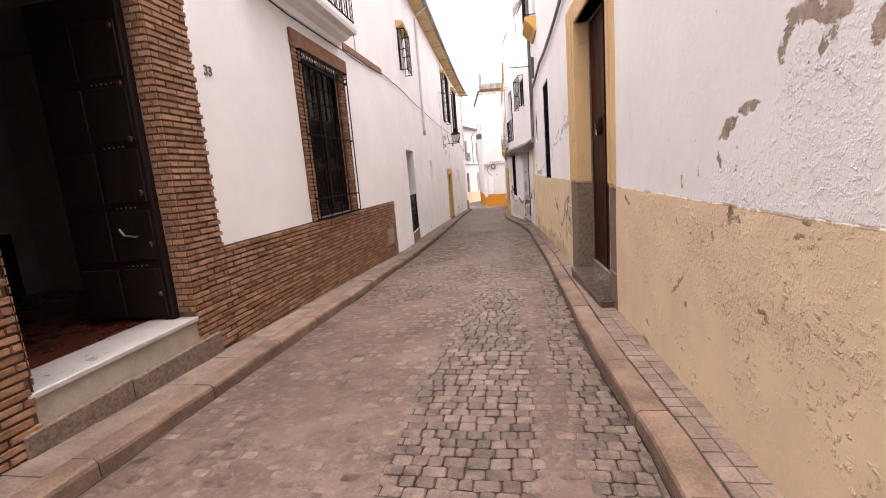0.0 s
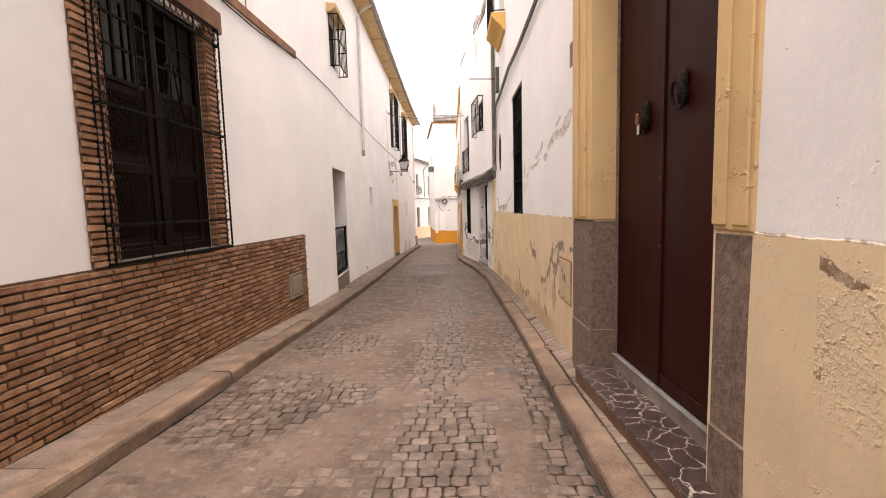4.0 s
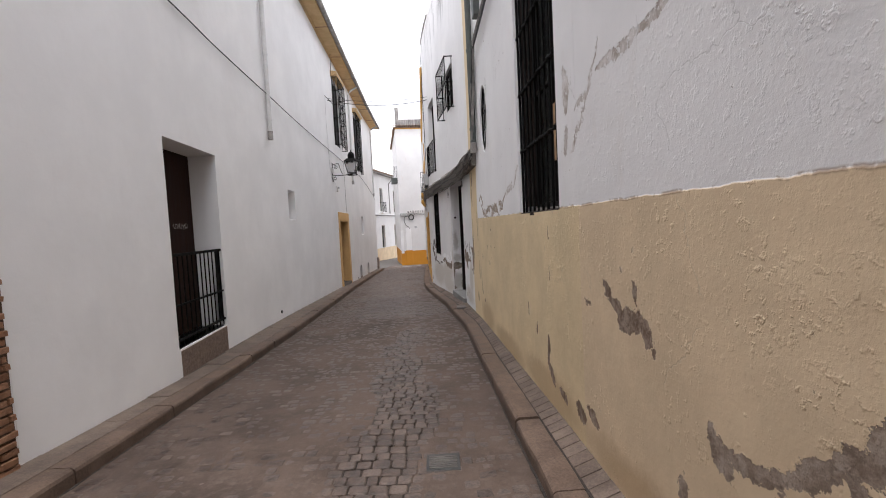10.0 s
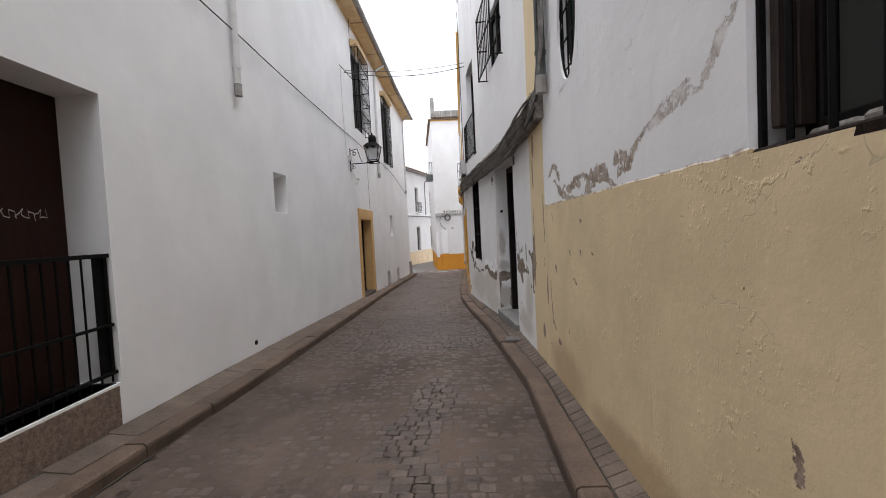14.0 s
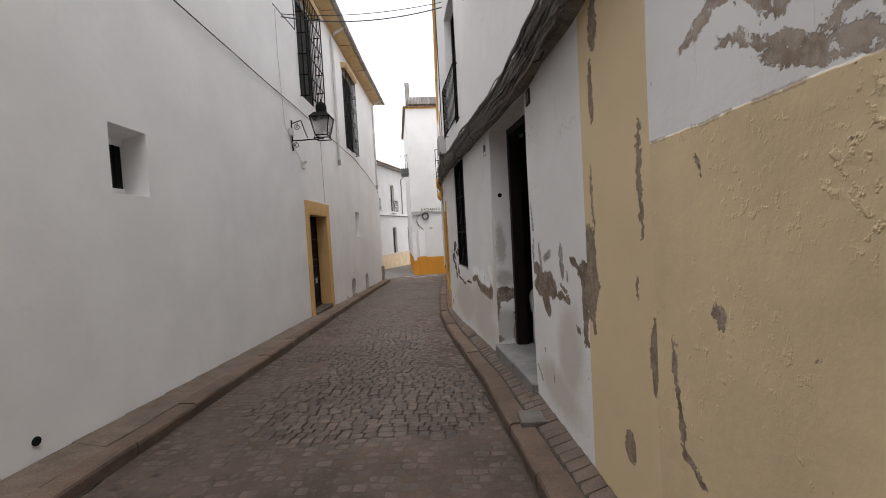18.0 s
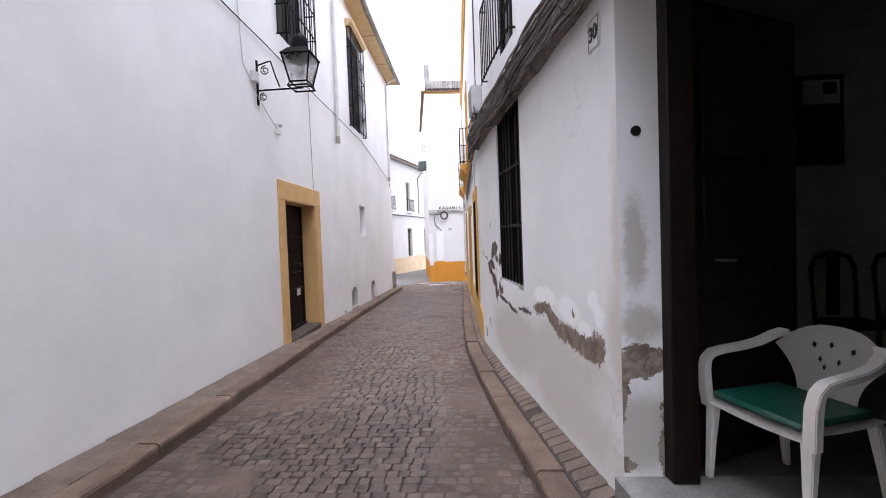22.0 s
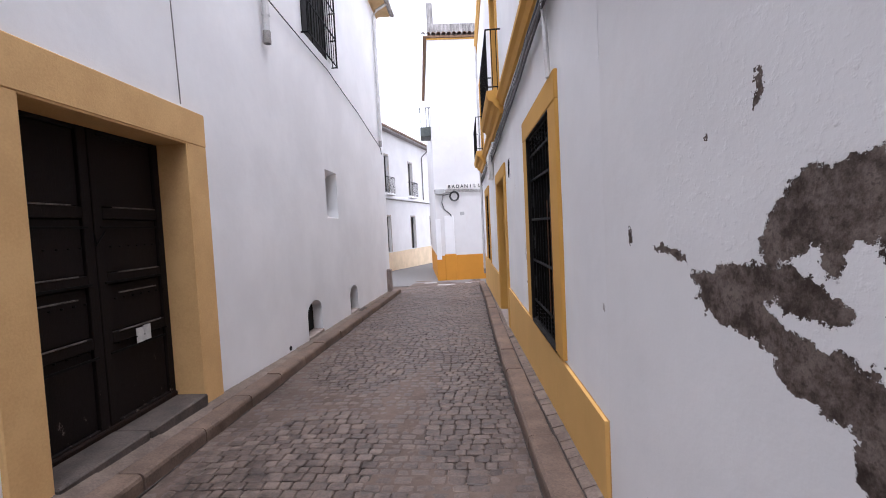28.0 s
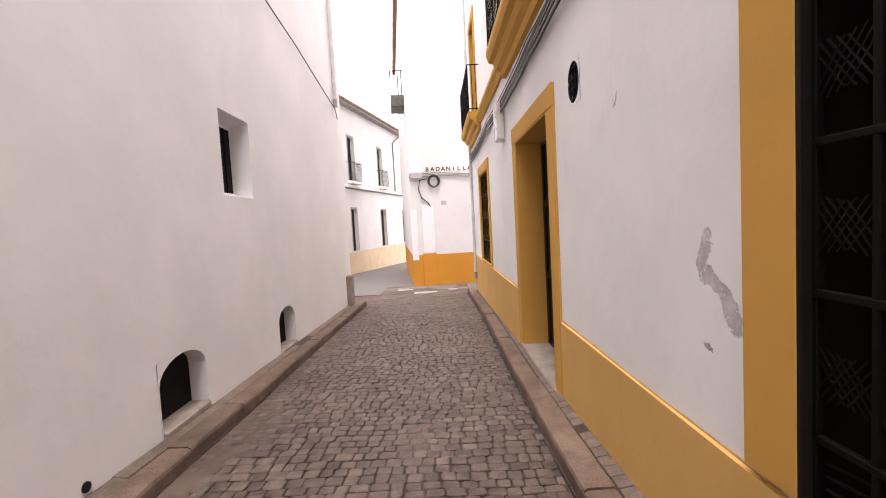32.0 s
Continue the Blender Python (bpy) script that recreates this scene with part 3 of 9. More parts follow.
M["step_stone"] = grain("worn_grey_step", (0.13, 0.125, 0.12), (0.235, 0.23, 0.22), 0.7, 5, relief=0.4)
M["plastic"] = grain("white_plastic", (0.78, 0.75, 0.70), (0.84, 0.81, 0.77), 0.42, 6, relief=0.05)
M["cushion"] = grain("green_vinyl", (0.006, 0.065, 0.045), (0.012, 0.10, 0.068), 0.38, 9, relief=0.1)
M["steel"] = grain("dull_steel", (0.3, 0.3, 0.3), (0.5, 0.5, 0.49), 0.4, 20, 0.9)
M["grey_plastic"] = grain("grey_plastic", (0.36, 0.36, 0.35), (0.46, 0.46, 0.45), 0.55, 6, relief=0.1)
M["panel_paint"] = grain("rusty_cream_paint", (0.50, 0.37, 0.235), (0.60, 0.46, 0.30), 0.7, 4, relief=0.3)
M["panel_brick"] = grain("beige_metal_door", (0.21, 0.170, 0.130), (0.30, 0.245, 0.19), 0.38, 4, relief=0.15)
M["box_frame"] = grain("dusty_metal_frame", (0.17, 0.130, 0.095), (0.27, 0.215, 0.165), 0.65, 6, relief=0.3)
M["rust"] = grain("rust", (0.16, 0.06, 0.025), (0.28, 0.12, 0.06), 0.85, 20)
M["paper"] = grain("paper", (0.45, 0.45, 0.43), (0.58, 0.58, 0.55), 0.8, 15)
M["ink"] = grain("black_lettering", (0.012, 0.012, 0.014), (0.03, 0.03, 0.032), 0.5, 15)
M["glaze"] = grain("white_glazed_tile", (0.66, 0.64, 0.60), (0.76, 0.74, 0.70), 0.3, 6, relief=0.05)
M["brown_band"] = grain("brown_string_course", (0.16, 0.075, 0.045), (0.28, 0.15, 0.09), 0.85, 6, relief=0.5)
M["graffiti"] = grain("pale_scrawl", (0.4, 0.36, 0.34), (0.6, 0.56, 0.53), 0.8, 20)


def clear_glass(name, tint, rough, ior=1.45):
    m, t, b = mat_new(name, rough, 0.0, 0.5)
    b.inputs["Base Color"].default_value = (*tint, 1)
    b.inputs["Transmission Weight"].default_value = 1.0
    b.inputs["IOR"].default_value = ior
    put(t, b.inputs["Roughness"], step(t, noisy(t, where(t), 5.0, 3), 0.3, 0.7, rough, rough + 0.06))
    return m


M["glass"] = clear_glass("window_glass", (0.35, 0.36, 0.35), 0.05, 1.09)
M["frost"] = clear_glass("lantern_glass", (0.8, 0.8, 0.8), 0.25)


def marbled(name):
    m, t, b = mat_new(name, 0.3)
    p = where(t)
    vor = t.nodes.new("ShaderNodeTexVoronoi")
    vor.feature = "DISTANCE_TO_EDGE"
    vor.inputs["Scale"].default_value = 6.5
    put(t, vor.inputs["Vector"], vmt(t, "ADD", p, vmt(t, "MULTIPLY", noisy(t, p, 6.0, 4, 0.65, None, True), (0.16, 0.16, 0.16))))
    edge = mth(t, "ADD", vor.outputs["Distance"], mth(t, "MULTIPLY", noisy(t, p, 9.0, 4, 0.7), 0.08))
    put(t, b.inputs["Base Color"], mixc(t, step(t, edge, 0.045, 0.075, 1.0, 0.0), mixc(t, noisy(t, p, 8.0), (0.022, 0.013, 0.013), (0.075, 0.05, 0.046)), (0.36, 0.32, 0.28)))
    return m


M["veined"] = marbled("dark_veined_marble")


def street_bed(name):
    """Dusty mortar between the setts, damp and pale in places."""
    m, t, b = mat_new(name, 0.85, 0, 0.3)
    p = where(t)
    c = mixc(t, step(t, noisy(t, p, 1.3, 5, 0.65), 0.32, 0.68), (0.067, 0.047, 0.0365), (0.140, 0.100, 0.078))
    c = mixc(t, step(t, noisy(t, p, 17.0, 4, 0.65), 0.45, 0.75, 0.0, 0.6), c, (0.180, 0.139, 0.113))
    c = mixc(t, step(t, noisy(t, p, 45.0, 3, 0.7), 0.58, 0.75, 0.0, 0.6), c, (0.046, 0.037, 0.032))
    c = mixc(t, step(t, noisy(t, p, 0.8, 5, 0.65), 0.42, 0.62, 0.0, 0.4), c, mixc(t, 1.0, c, (0.55, 0.52, 0.5), "MULTIPLY"))
    put(t, b.inputs["Base Color"], street_tone(t, p, c))
    h = mth(t, "ADD", mth(t, "MULTIPLY", noisy(t, p, 22.0, 5, 0.7), 0.8), mth(t, "MULTIPLY", noisy(t, p, 120.0, 3, 0.7), 0.3))
    put(t, b.inputs["Normal"], bump(t, h, 0.7, 0.008))
    return m


M["bed"] = street_bed("dusty_joint_mortar")
M["plinth"] = grain("rough_plinth_stone", (0.105, 0.073, 0.056), (0.235, 0.172, 0.135), 0.85, 24, relief=0.9, fine=70)
M["dark_stone"] = grain("dark_worn_stone", (0.06, 0.053, 0.048), (0.15, 0.135, 0.122), 0.75, 5, relief=0.5)
M["junction"] = grain("grey_junction_paving", (0.085, 0.08, 0.075), (0.15, 0.142, 0.135), 0.7, 2.5, relief=0.3)
M["soil"] = grain("dark_joint_soil", (0.022, 0.017, 0.014), (0.062, 0.049, 0.040), 0.95, 25, relief=0.8)

# ---- plan: wall faces, kerbs, slope ----
LEFT = [(-30, -3.0), (8, -3.0), (11, -2.93), (13, -2.95), (14.5, -3.05), (18, -3.18), (23.7, -3.38), (28, -3.5), (31, -3.58), (36.3, -3.63), (60, -3.7)]
RIGHT = [(-30, 1.5), (-10, 1.35), (5, 1.25), (7.6, 1.12), (11, 1.07), (15.6, 0.95), (18.1, 0.82), (19.7, 0.6), (21.7, 0.315), (22.5, 0.19), (23.1, 0.118), (24.2, -0.003), (24.5, -0.015), (26.5, -0.06), (32, -0.2), (38, -0.36), (60, -0.5)]
KERB_L = [(-30, -2.48), (8, -2.46), (10, -2.46), (13, -2.52), (16, -2.6), (19, -2.75), (22, -2.88), (25.5, -3.08), (29, -3.22), (32, -3.28), (36.8, -3.32), (60, -3.4)]
KERB_R = [(-30, 0.95), (2.5, 0.84), (4, 0.78), (9.2, 0.76), (11, 0.72), (13.5, 0.66), (15.5, 0.64), (17.1, 0.50), (18.9, 0.34), (21, 0.05), (22.5, -0.14), (23.6, -0.26), (24.6, -0.33), (26.7, -0.40), (30, -0.46), (34, -0.50), (38, -0.62), (60, -0.7)]
FALL = [(-400, 0.6), (-14, 0.6), (0, 0.03), (30, -1.28), (36, -1.47), (41, -1.62), (48, -1.85), (57, -2.1), (80, -2.4), (400, -2.6)]


def along(rows, y):
    return float(np.interp(y, [r[0] for r in rows], [r[1] for r in rows]))


def gz(y):
    return along(FALL, y)


def wx(side, y):
    return along(LEFT if side > 0 else RIGHT, y)


def at(side, y, off, z):
    """A place on a facade: side 1 is the one with the brick base, -1 the one opposite; off: metres out into the street."""
    return Vector((wx(side, y) + side * off, y, z))


# ---- mesh helpers ----
def mesh_of(name, bm, mat):
    me = bpy.data.meshes.new(name)
    bmesh.ops.recalc_face_normals(bm, faces=bm.faces[:])
    bm.to_mesh(me)
    bm.free()
    me.materials.append(mat)
    return me


def thing(name, base, label, category, group="", kind=""):
    ob = new(name)
    ob.location = base
    ob.empty_display_size = 0.1
    return tagged(ob, label, category, group, kind)


def part(name, bm, mat, parent, label=""):
    ob = new(name, mesh_of(name, bm, mat))
    ob.parent = parent
    ob.matrix_parent_inverse = Matrix.Translation(-parent.location)
    return tagged(ob, label)


def single(name, bm, mat, label, category, group="", kind=""):
    return tagged(new(name, mesh_of(name, bm, mat)), label, category, group, kind)


def piece(name, me, parent, place, turn=(0, 0, 0), size=(1, 1, 1)):
    """One more piece on a shared mesh. parent must not be moved or turned."""
    ob = new(name, me)
    ob.parent = parent
    ob.location, ob.rotation_euler, ob.scale = Vector(place) - parent.location, turn, size
    return ob


def hull(bm, quad8):
    vs = [bm.verts.new(p) for p in quad8]
    for f in ((0, 1, 2, 3), (7, 6, 5, 4), (0, 4, 5, 1), (1, 5, 6, 2), (2, 6, 7, 3), (3, 7, 4, 0)):
        bm.faces.new([vs[i] for i in f])
    return vs


def cbox(bm, x0, x1, y0, y1, z0, z1, c=0.004, fn=None):
    """A box with chamfered edges; fn maps its points."""
    c = min(c, (x1 - x0) * 0.45, (y1 - y0) * 0.45, (z1 - z0) * 0.45)
    cor = {}
    for i, x in enumerate((x0, x1)):
        for j, y in enumerate((y0, y1)):
            for k, z in enumerate((z0, z1)):
                sx, sy, sz = (c, -c)[i], (c, -c)[j], (c, -c)[k]
                for ax, p in enumerate(((x, y + sy, z + sz), (x + sx, y, z + sz), (x + sx, y + sy, z))):
                    cor[i, j, k, ax] = bm.verts.new(fn(*p) if fn else p)
    q = lambda *ks: bm.faces.new([cor[k] for k in ks])
    for s in (0, 1):
        q((s, 0, 0, 0), (s, 1, 0, 0), (s, 1, 1, 0), (s, 0, 1, 0))
        q((0, s, 0, 1), (1, s, 0, 1), (1, s, 1, 1), (0, s, 1, 1))
        q((0, 0, s, 2), (1, 0, s, 2), (1, 1, s, 2), (0, 1, s, 2))
        for u in (0, 1):
            q((s, u, 0, 0), (s, u, 1, 0), (s, u, 1, 1), (s, u, 0, 1))
            q((s, 0, u, 0), (s, 1, u, 0), (s, 1, u, 2), (s, 0, u, 2))
            q((0, s, u, 1), (1, s, u, 1), (1, s, u, 2), (0, s, u, 2))
            for v in (0, 1):
                q((s, u, v, 0), (s, u, v, 1), (s, u, v, 2))


def wbox(bm, side, y0, y1, o0, o1, z0, z1, c=0.004):
    """A box on a facade: along it, out from it, up."""
    cbox(bm, o0, o1, y0, y1, z0, z1, c, lambda o, y, z: at(side, y, o, z))


def box_bm(*a, **k):
    bm = bmesh.new()
    cbox(bm, *a, **k)
    return bm


def wbox_bm(*a, **k):
    bm = bmesh.new()
    wbox(bm, *a, **k)
    return bm


def tube(bm, pts, r, n=6, closed=False):
    """A round bar through the points."""
    pts = [Vector(p) for p in pts]
    rings = []
    for i, p in enumerate(pts):
        a, b = pts[i - 1 if (i or closed) else 0], pts[(i + 1) % len(pts) if closed else min(i + 1, len(pts) - 1)]
        d = (b - a).normalized()
        u = d.cross(Vector((0, 0, 1)))
        u = u.normalized() if u.length > 0.05 else d.cross(Vector((1, 0, 0))).normalized()
        v = u.cross(d)
        rr = r[i] if isinstance(r, (list, tuple)) else r
        rings.append([bm.verts.new(p + rr * (u * math.cos(2 * math.pi * k / n) + v * math.sin(2 * math.pi * k / n))) for k in range(n)])
    for a, b in zip(rings, rings[1:] + (rings[:1] if closed else [])):
        for k in range(n):
            bm.faces.new((a[k], a[(k + 1) % n], b[(k + 1) % n], b[k]))
    if not closed:
        bm.faces.new(rings[0][::-1]), bm.faces.new(rings[-1])


def tube_bm(pts, r, n=6, closed=False):
    bm = bmesh.new()
    tube(bm, pts, r, n, closed)
    return bm


def flat_bar(bm, a, b, w, d, side_dir):
    """A flat bar from a to b, w wide along side_dir and d thick."""
    a, b = Vector(a), Vector(b)
    ax, s = (b - a).normalized(), Vector(side_dir).normalized()
    t = ax.cross(s).normalized()
    ring = lambda p: [p + s * w / 2 * i + t * d / 2 * j for i, j in ((1, 1), (-1, 1), (-1, -1), (1, -1))]
    hull(bm, ring(a) + ring(b))


def molding(bm, side, ys, prof):
    """A closed profile of (off, z) run along a facade."""
    rings = [[bm.verts.new(at(side, y, o, z)) for o, z in prof] for y in ys]
    n = len(prof)
    for a, b in zip(rings, rings[1:]):
        for k in range(n):
            bm.faces.new((a[k], a[(k + 1) % n], b[(k + 1) % n], b[k]))
    bm.faces.new(rings[0][::-1]), bm.faces.new(rings[-1])


def steps_of(a, b, d):
    n = max(1, int(round((b - a) / d)))
    return [a + (b - a) * i / n for i in range(n + 1)]


def lathe(bm, c, prof, n=12):
    rings = [[bm.verts.new((c[0] + r * math.cos(2 * math.pi * k / n), c[1] + r * math.sin(2 * math.pi * k / n), c[2] + z)) for k in range(n)] for r, z in prof]
    for a, b in zip(rings, rings[1:]):
        for k in range(n):
            bm.faces.new((a[k], a[(k + 1) % n], b[(k + 1) % n], b[k]))
    bm.faces.new(rings[0][::-1]), bm.faces.new(rings[-1])


def lettering(name, words, size, m, mat, parent, depth=0.003, spacing=1.0):
    cu = bpy.data.curves.new(name, "FONT")
    cu.body, cu.size, cu.extrude, cu.align_x, cu.align_y, cu.space_character, cu.offset = words, size, depth, "CENTER", "CENTER", spacing, size * 0.025
    tmp = bpy.data.objects.new(name, cu)
    scene.collection.objects.link(tmp)
    bpy.context.view_layer.update()
    me = bpy.data.meshes.new_from_object(tmp.evaluated_get(bpy.context.evaluated_depsgraph_get()))
    bpy.data.objects.remove(tmp)
    me.materials.clear()
    me.materials.append(mat)
    ob = new(name, me)
    ob.parent = parent
    ob.matrix_parent_inverse = Matrix.Translation(-parent.location)
    ob.matrix_basis = m
    return ob


def facade(name, side, y0, y1, top, mat, holes=(), thick=0.45, label="", grid=0.45, wobble=0.007, low=-0.4):
    """A wall with its openings (y0, y1, z0, z1) cut through it. Its face is slightly uneven, as hand-laid plaster is."""
    ys = sorted({round(v, 4) for v in [y0, y1] + [r[0] for r in (LEFT if side > 0 else RIGHT) if y0 < r[0] < y1] + [v for h in holes for v in h[:2]]})
    ys = sorted({round(v, 4) for a, b in zip(ys, ys[1:]) for v in steps_of(a, b, grid)})
    zs = sorted({round(v, 4) for v in [top] + [v for h in holes for v in h[2:4]]})
    bottom = min(gz(y0), gz(y1)) + low
    zs = sorted({round(v, 4) for a, b in zip([bottom] + zs, zs) for v in steps_of(a, b, grid * 1.3)})
    solid = lambda i, j: 0 <= i < len(ys) - 1 and 0 <= j < len(zs) - 1 and not any(h[0] - 1e-3 < (ys[i] + ys[i + 1]) / 2 < h[1] + 1e-3 and h[2] - 1e-3 < (zs[j] + zs[j + 1]) / 2 < h[3] + 1e-3 for h in holes)
    bm, vs = bmesh.new(), {}

    def v(i, j, k):
        if (i, j, k) not in vs:
            o = -thick if k else wobble * (noise.noise((ys[i] * 0.9, zs[j] * 0.9, side * 7.0)) + 0.6 * noise.noise((ys[i] * 2.7, zs[j] * 2.7, 3.0)))
            vs[i, j, k] = bm.verts.new(at(side, ys[i], o, zs[j]))
        return vs[i, j, k]

    for i in range(len(ys) - 1):
        for j in range(len(zs) - 1):
            if not solid(i, j):
                continue
            bm.faces.new((v(i, j, 0), v(i + 1, j, 0), v(i + 1, j + 1, 0), v(i, j + 1, 0)))
            bm.faces.new((v(i, j, 1), v(i, j + 1, 1), v(i + 1, j + 1, 1), v(i + 1, j, 1)))
            for di, dj, a, b in ((-1, 0, (i, j), (i, j + 1)), (1, 0, (i + 1, j), (i + 1, j + 1)), (0, -1, (i, j), (i + 1, j)), (0, 1, (i, j + 1), (i + 1, j + 1))):
                if not solid(i + di, j + dj):
                    bm.faces.new((v(*a, 0), v(*b, 0), v(*b, 1), v(*a, 1)))
    ob = single(name, bm, mat, label, "wall", kind="structure")
    ob.data.polygons.foreach_set("use_smooth", [True] * len(ob.data.polygons))
    ob.data.set_sharp_from_angle(angle=radians(30))
    return ob


def infill(name, side, y0, y1, z0, z1, shape, mat, parent, depth=0.45, wob=0.006):
    """Fills a square opening up to a rounded one: shape is the ring of (y, z) of the clear opening, counted from its lower corner."""
    bm = bmesh.new()
    cy, cz = (y0 + y1) / 2, (z0 + z1) / 2

    def out(y, z):
        dy, dz = y - cy, z - cz
        k = min((y1 - y0) / 2 / max(abs(dy), 1e-6), (z1 - z0) / 2 / max(abs(dz), 1e-6))
        return cy + dy * k, cz + dz * k

    n = len(shape)
    f = [bm.verts.new(at(side, y, 0.003, z)) for y, z in shape]
    g = [bm.verts.new(at(side, *(lambda q: (q[0], 0.003, q[1]))(out(y, z)))) for y, z in shape]
    bk = [bm.verts.new(at(side, y, -depth, z)) for y, z in shape]
    for i in range(n):
        j = (i + 1) % n
        if (f[i].co - g[i].co).length + (f[j].co - g[j].co).length > 1e-3:
            try:
                bm.faces.new((f[i], f[j], g[j], g[i]))
            except ValueError:
                pass
        bm.faces.new((f[i], bk[i], bk[j], f[j]))
        (ya, za), (yb, zb) = out(*shape[i]), out(*shape[j])
        if abs(ya - yb) > 1e-3 and abs(za - zb) > 1e-3:
            ends = lambda v, lo, hi: min(abs(v - lo), abs(v - hi)) < 1e-4
            q = (ya, zb) if ends(ya, y0, y1) and ends(zb, z0, z1) else (yb, za)
            bm.faces.new((g[i], g[j], bm.verts.new(at(side, q[0], 0.003, q[1]))))
    bmesh.ops.remove_doubles(bm, verts=bm.verts[:], dist=0.0005)
    return part(name, bm, mat, parent)


def room(name, side, y0, y1, z0, z1, o0, o1, mat, label):
    """A closed box of walls behind an opening, open to the street."""
    bm = bmesh.new()
    a = [[[bm.verts.new(at(side, y, o, z)) for z in (z0, z1)] for y in (y0, y1)] for o in (o0, o1)]
    for q in (((1, 0, 0), (1, 1, 0), (1, 1, 1), (1, 0, 1)), ((0, 0, 0), (1, 0, 0), (1, 0, 1), (0, 0, 1)), ((0, 1, 0), (1, 1, 0), (1, 1, 1), (0, 1, 1)),
              ((0, 0, 0), (0, 1, 0), (1, 1, 0), (1, 0, 0)), ((0, 0, 1), (0, 1, 1), (1, 1, 1), (1, 0, 1))):
        bm.faces.new([a[i][j][k] for i, j, k in q])
    return single(name, bm, mat, label, "wall", kind="structure")

# ---- walls ----
DOOR_A, WIN_A = (2.18, 3.68, 0.45, 3.45), (6.74, 8.26, 1.08, 3.62)
NICHE, HOLE, SLOT = (13.10, 14.52, -0.08, 2.45), (18.12, 18.68, 1.56, 2.25), (30.52, 31.28, 0.96, 1.91)
CELL_1, CELL_2 = (29.13, 29.86, -1.10, -0.49), (31.79, 32.46, -1.21, -0.58)
DOOR_B, UP_0, UP_1, UP_2 = (24.55, 26.17, -0.86, 1.60), (13.42, 14.22, 4.82, 5.88), (24.62, 26.0, 4.5, 6.92), (29.72, 31.35, 4.2, 6.92)
DOOR_R, WIN_R, OCULUS_R = (5.35, 7.05, 0.08, 3.62), (11.10, 12.38, 1.322, 3.66), (14.33, 14.97, 2.32, 3.34)
DOOR_2, WIN_2, UP_R, BALC_R = (18.1, 19.6, -0.50, 2.25), (21.63, 22.74, 0.32, 2.28), (18.55, 19.75, 4.15, 5.15), (21.75, 23.0, 2.95, 5.25)
WIN_3, DOOR_3, OCULUS_3, WIN_4 = (25.74, 27.01, -0.40, 1.58), (29.85, 31.43, -1.13, 1.50), (28.95, 29.24, 1.37, 1.70), (34.55, 36.1, -0.40, 1.56)
UP_3A, UP_3B, UP_R1 = (30.2, 31.3, 2.95, 5.2), (36.0, 37.0, 2.95, 5.2), (13.4, 14.4, 5.75, 7.6)
def sunk(h, d=0.25):
    """The same opening cut a little deeper, to be closed by its stone step."""
    return (h[0], h[1], h[2] - d, h[3])


wall_l1 = facade("wall_west_1", 1, -14, 11.03, 9.2, M["white_old"], [sunk(DOOR_A), WIN_A], label="smooth white limewashed house wall with a brick base")
wall_l2 = facade("wall_west_2", 1, 11.03, 36.3, 7.9, M["white_old"], [NICHE, HOLE, SLOT, CELL_1, CELL_2, sunk(DOOR_B), UP_0, UP_1, UP_2], 0.5, "long uneven white limewashed house wall")
wall_r1 = facade("wall_east_1", -1, -14, 4.72, 8.6, M["white_1"], [], 0.5, "old white wall with a peeling cream base")
for key, lo, hi in CREAM_WALL:
    facade("wall_east_1_stretch", -1, lo, hi, 8.6, M[key], [h for h in (sunk(DOOR_R, 0.33), WIN_R, OCULUS_R, UP_R1) if lo < h[0] < hi], 0.5, "old white wall with a peeling cream base", low=-0.6)
strip = facade("wall_east_strip", -1, 15.82, 16.63, 8.2, M["strip"], [], 0.5, "cream painted strip of wall with bare plaster patches")
for key, a, b in WHITE_WALL:
    w = facade("wall_east_2", -1, a, b, 7.85, M[key], [h for h in (sunk(DOOR_2, 0.2), UP_R, WIN_2, BALC_R) if a < h[0] < b], 0.365 if a < 17 else 0.5, "flaking white house wall stained dark under its parapet", low=-0.5)
    if a < 17:
        w.data.materials.append(M["reveal_2"])
        for f in w.data.polygons:
            if abs(f.normal.y) > 0.95 and abs(f.center.y - DOOR_2[1]) < 0.01:
                f.material_index = 1
wall_r3 = facade("wall_east_3", -1, 24.47, 38.0, 7.0, M["white_3"], [WIN_3, sunk(DOOR_3, 0.2), OCULUS_3, WIN_4, UP_3A, UP_3B], 0.5, "white house wall with a yellow ochre base")

# plain walls that close the houses at their ends and the street behind
def slab(name, pts, z0, z1, mat, label, thick=0.4):
    """A straight wall over the ground line a-b; its thickness lies to the left of the way from a to b."""
    (ax, ay), (bx, by) = pts
    n = Vector((-(by - ay), bx - ax, 0)).normalized() * thick
    bm = bmesh.new()
    ring = lambda z: [Vector((ax, ay, z)), Vector((bx, by, z)), Vector((bx, by, z)) + n, Vector((ax, ay, z)) + n]
    hull(bm, ring(z0) + ring(z1))
    return single(name, bm, mat, label, "wall", kind="structure")


slab("wall_south", ((4.0, -14.0), (-6.0, -14.0)), -1, 9, M["white_old"], "plain white wall closing the street")
slab("wall_west_end", ((-3.63, 36.3), (-14.0, 36.1)), -3, 7.9, M["white_old"], "white end wall of the long house", -0.4)
slab("wall_east_end", ((-0.36, 38.0), (8.0, 38.4)), -3, 7.0, M["white_old"], "white end wall of the ochre house", -0.4)
slab("wall_east_step", ((0.945, 15.84), (5.0, 15.84)), 3, 8.6, M["white_old"], "white side wall above the lower house", -0.4)


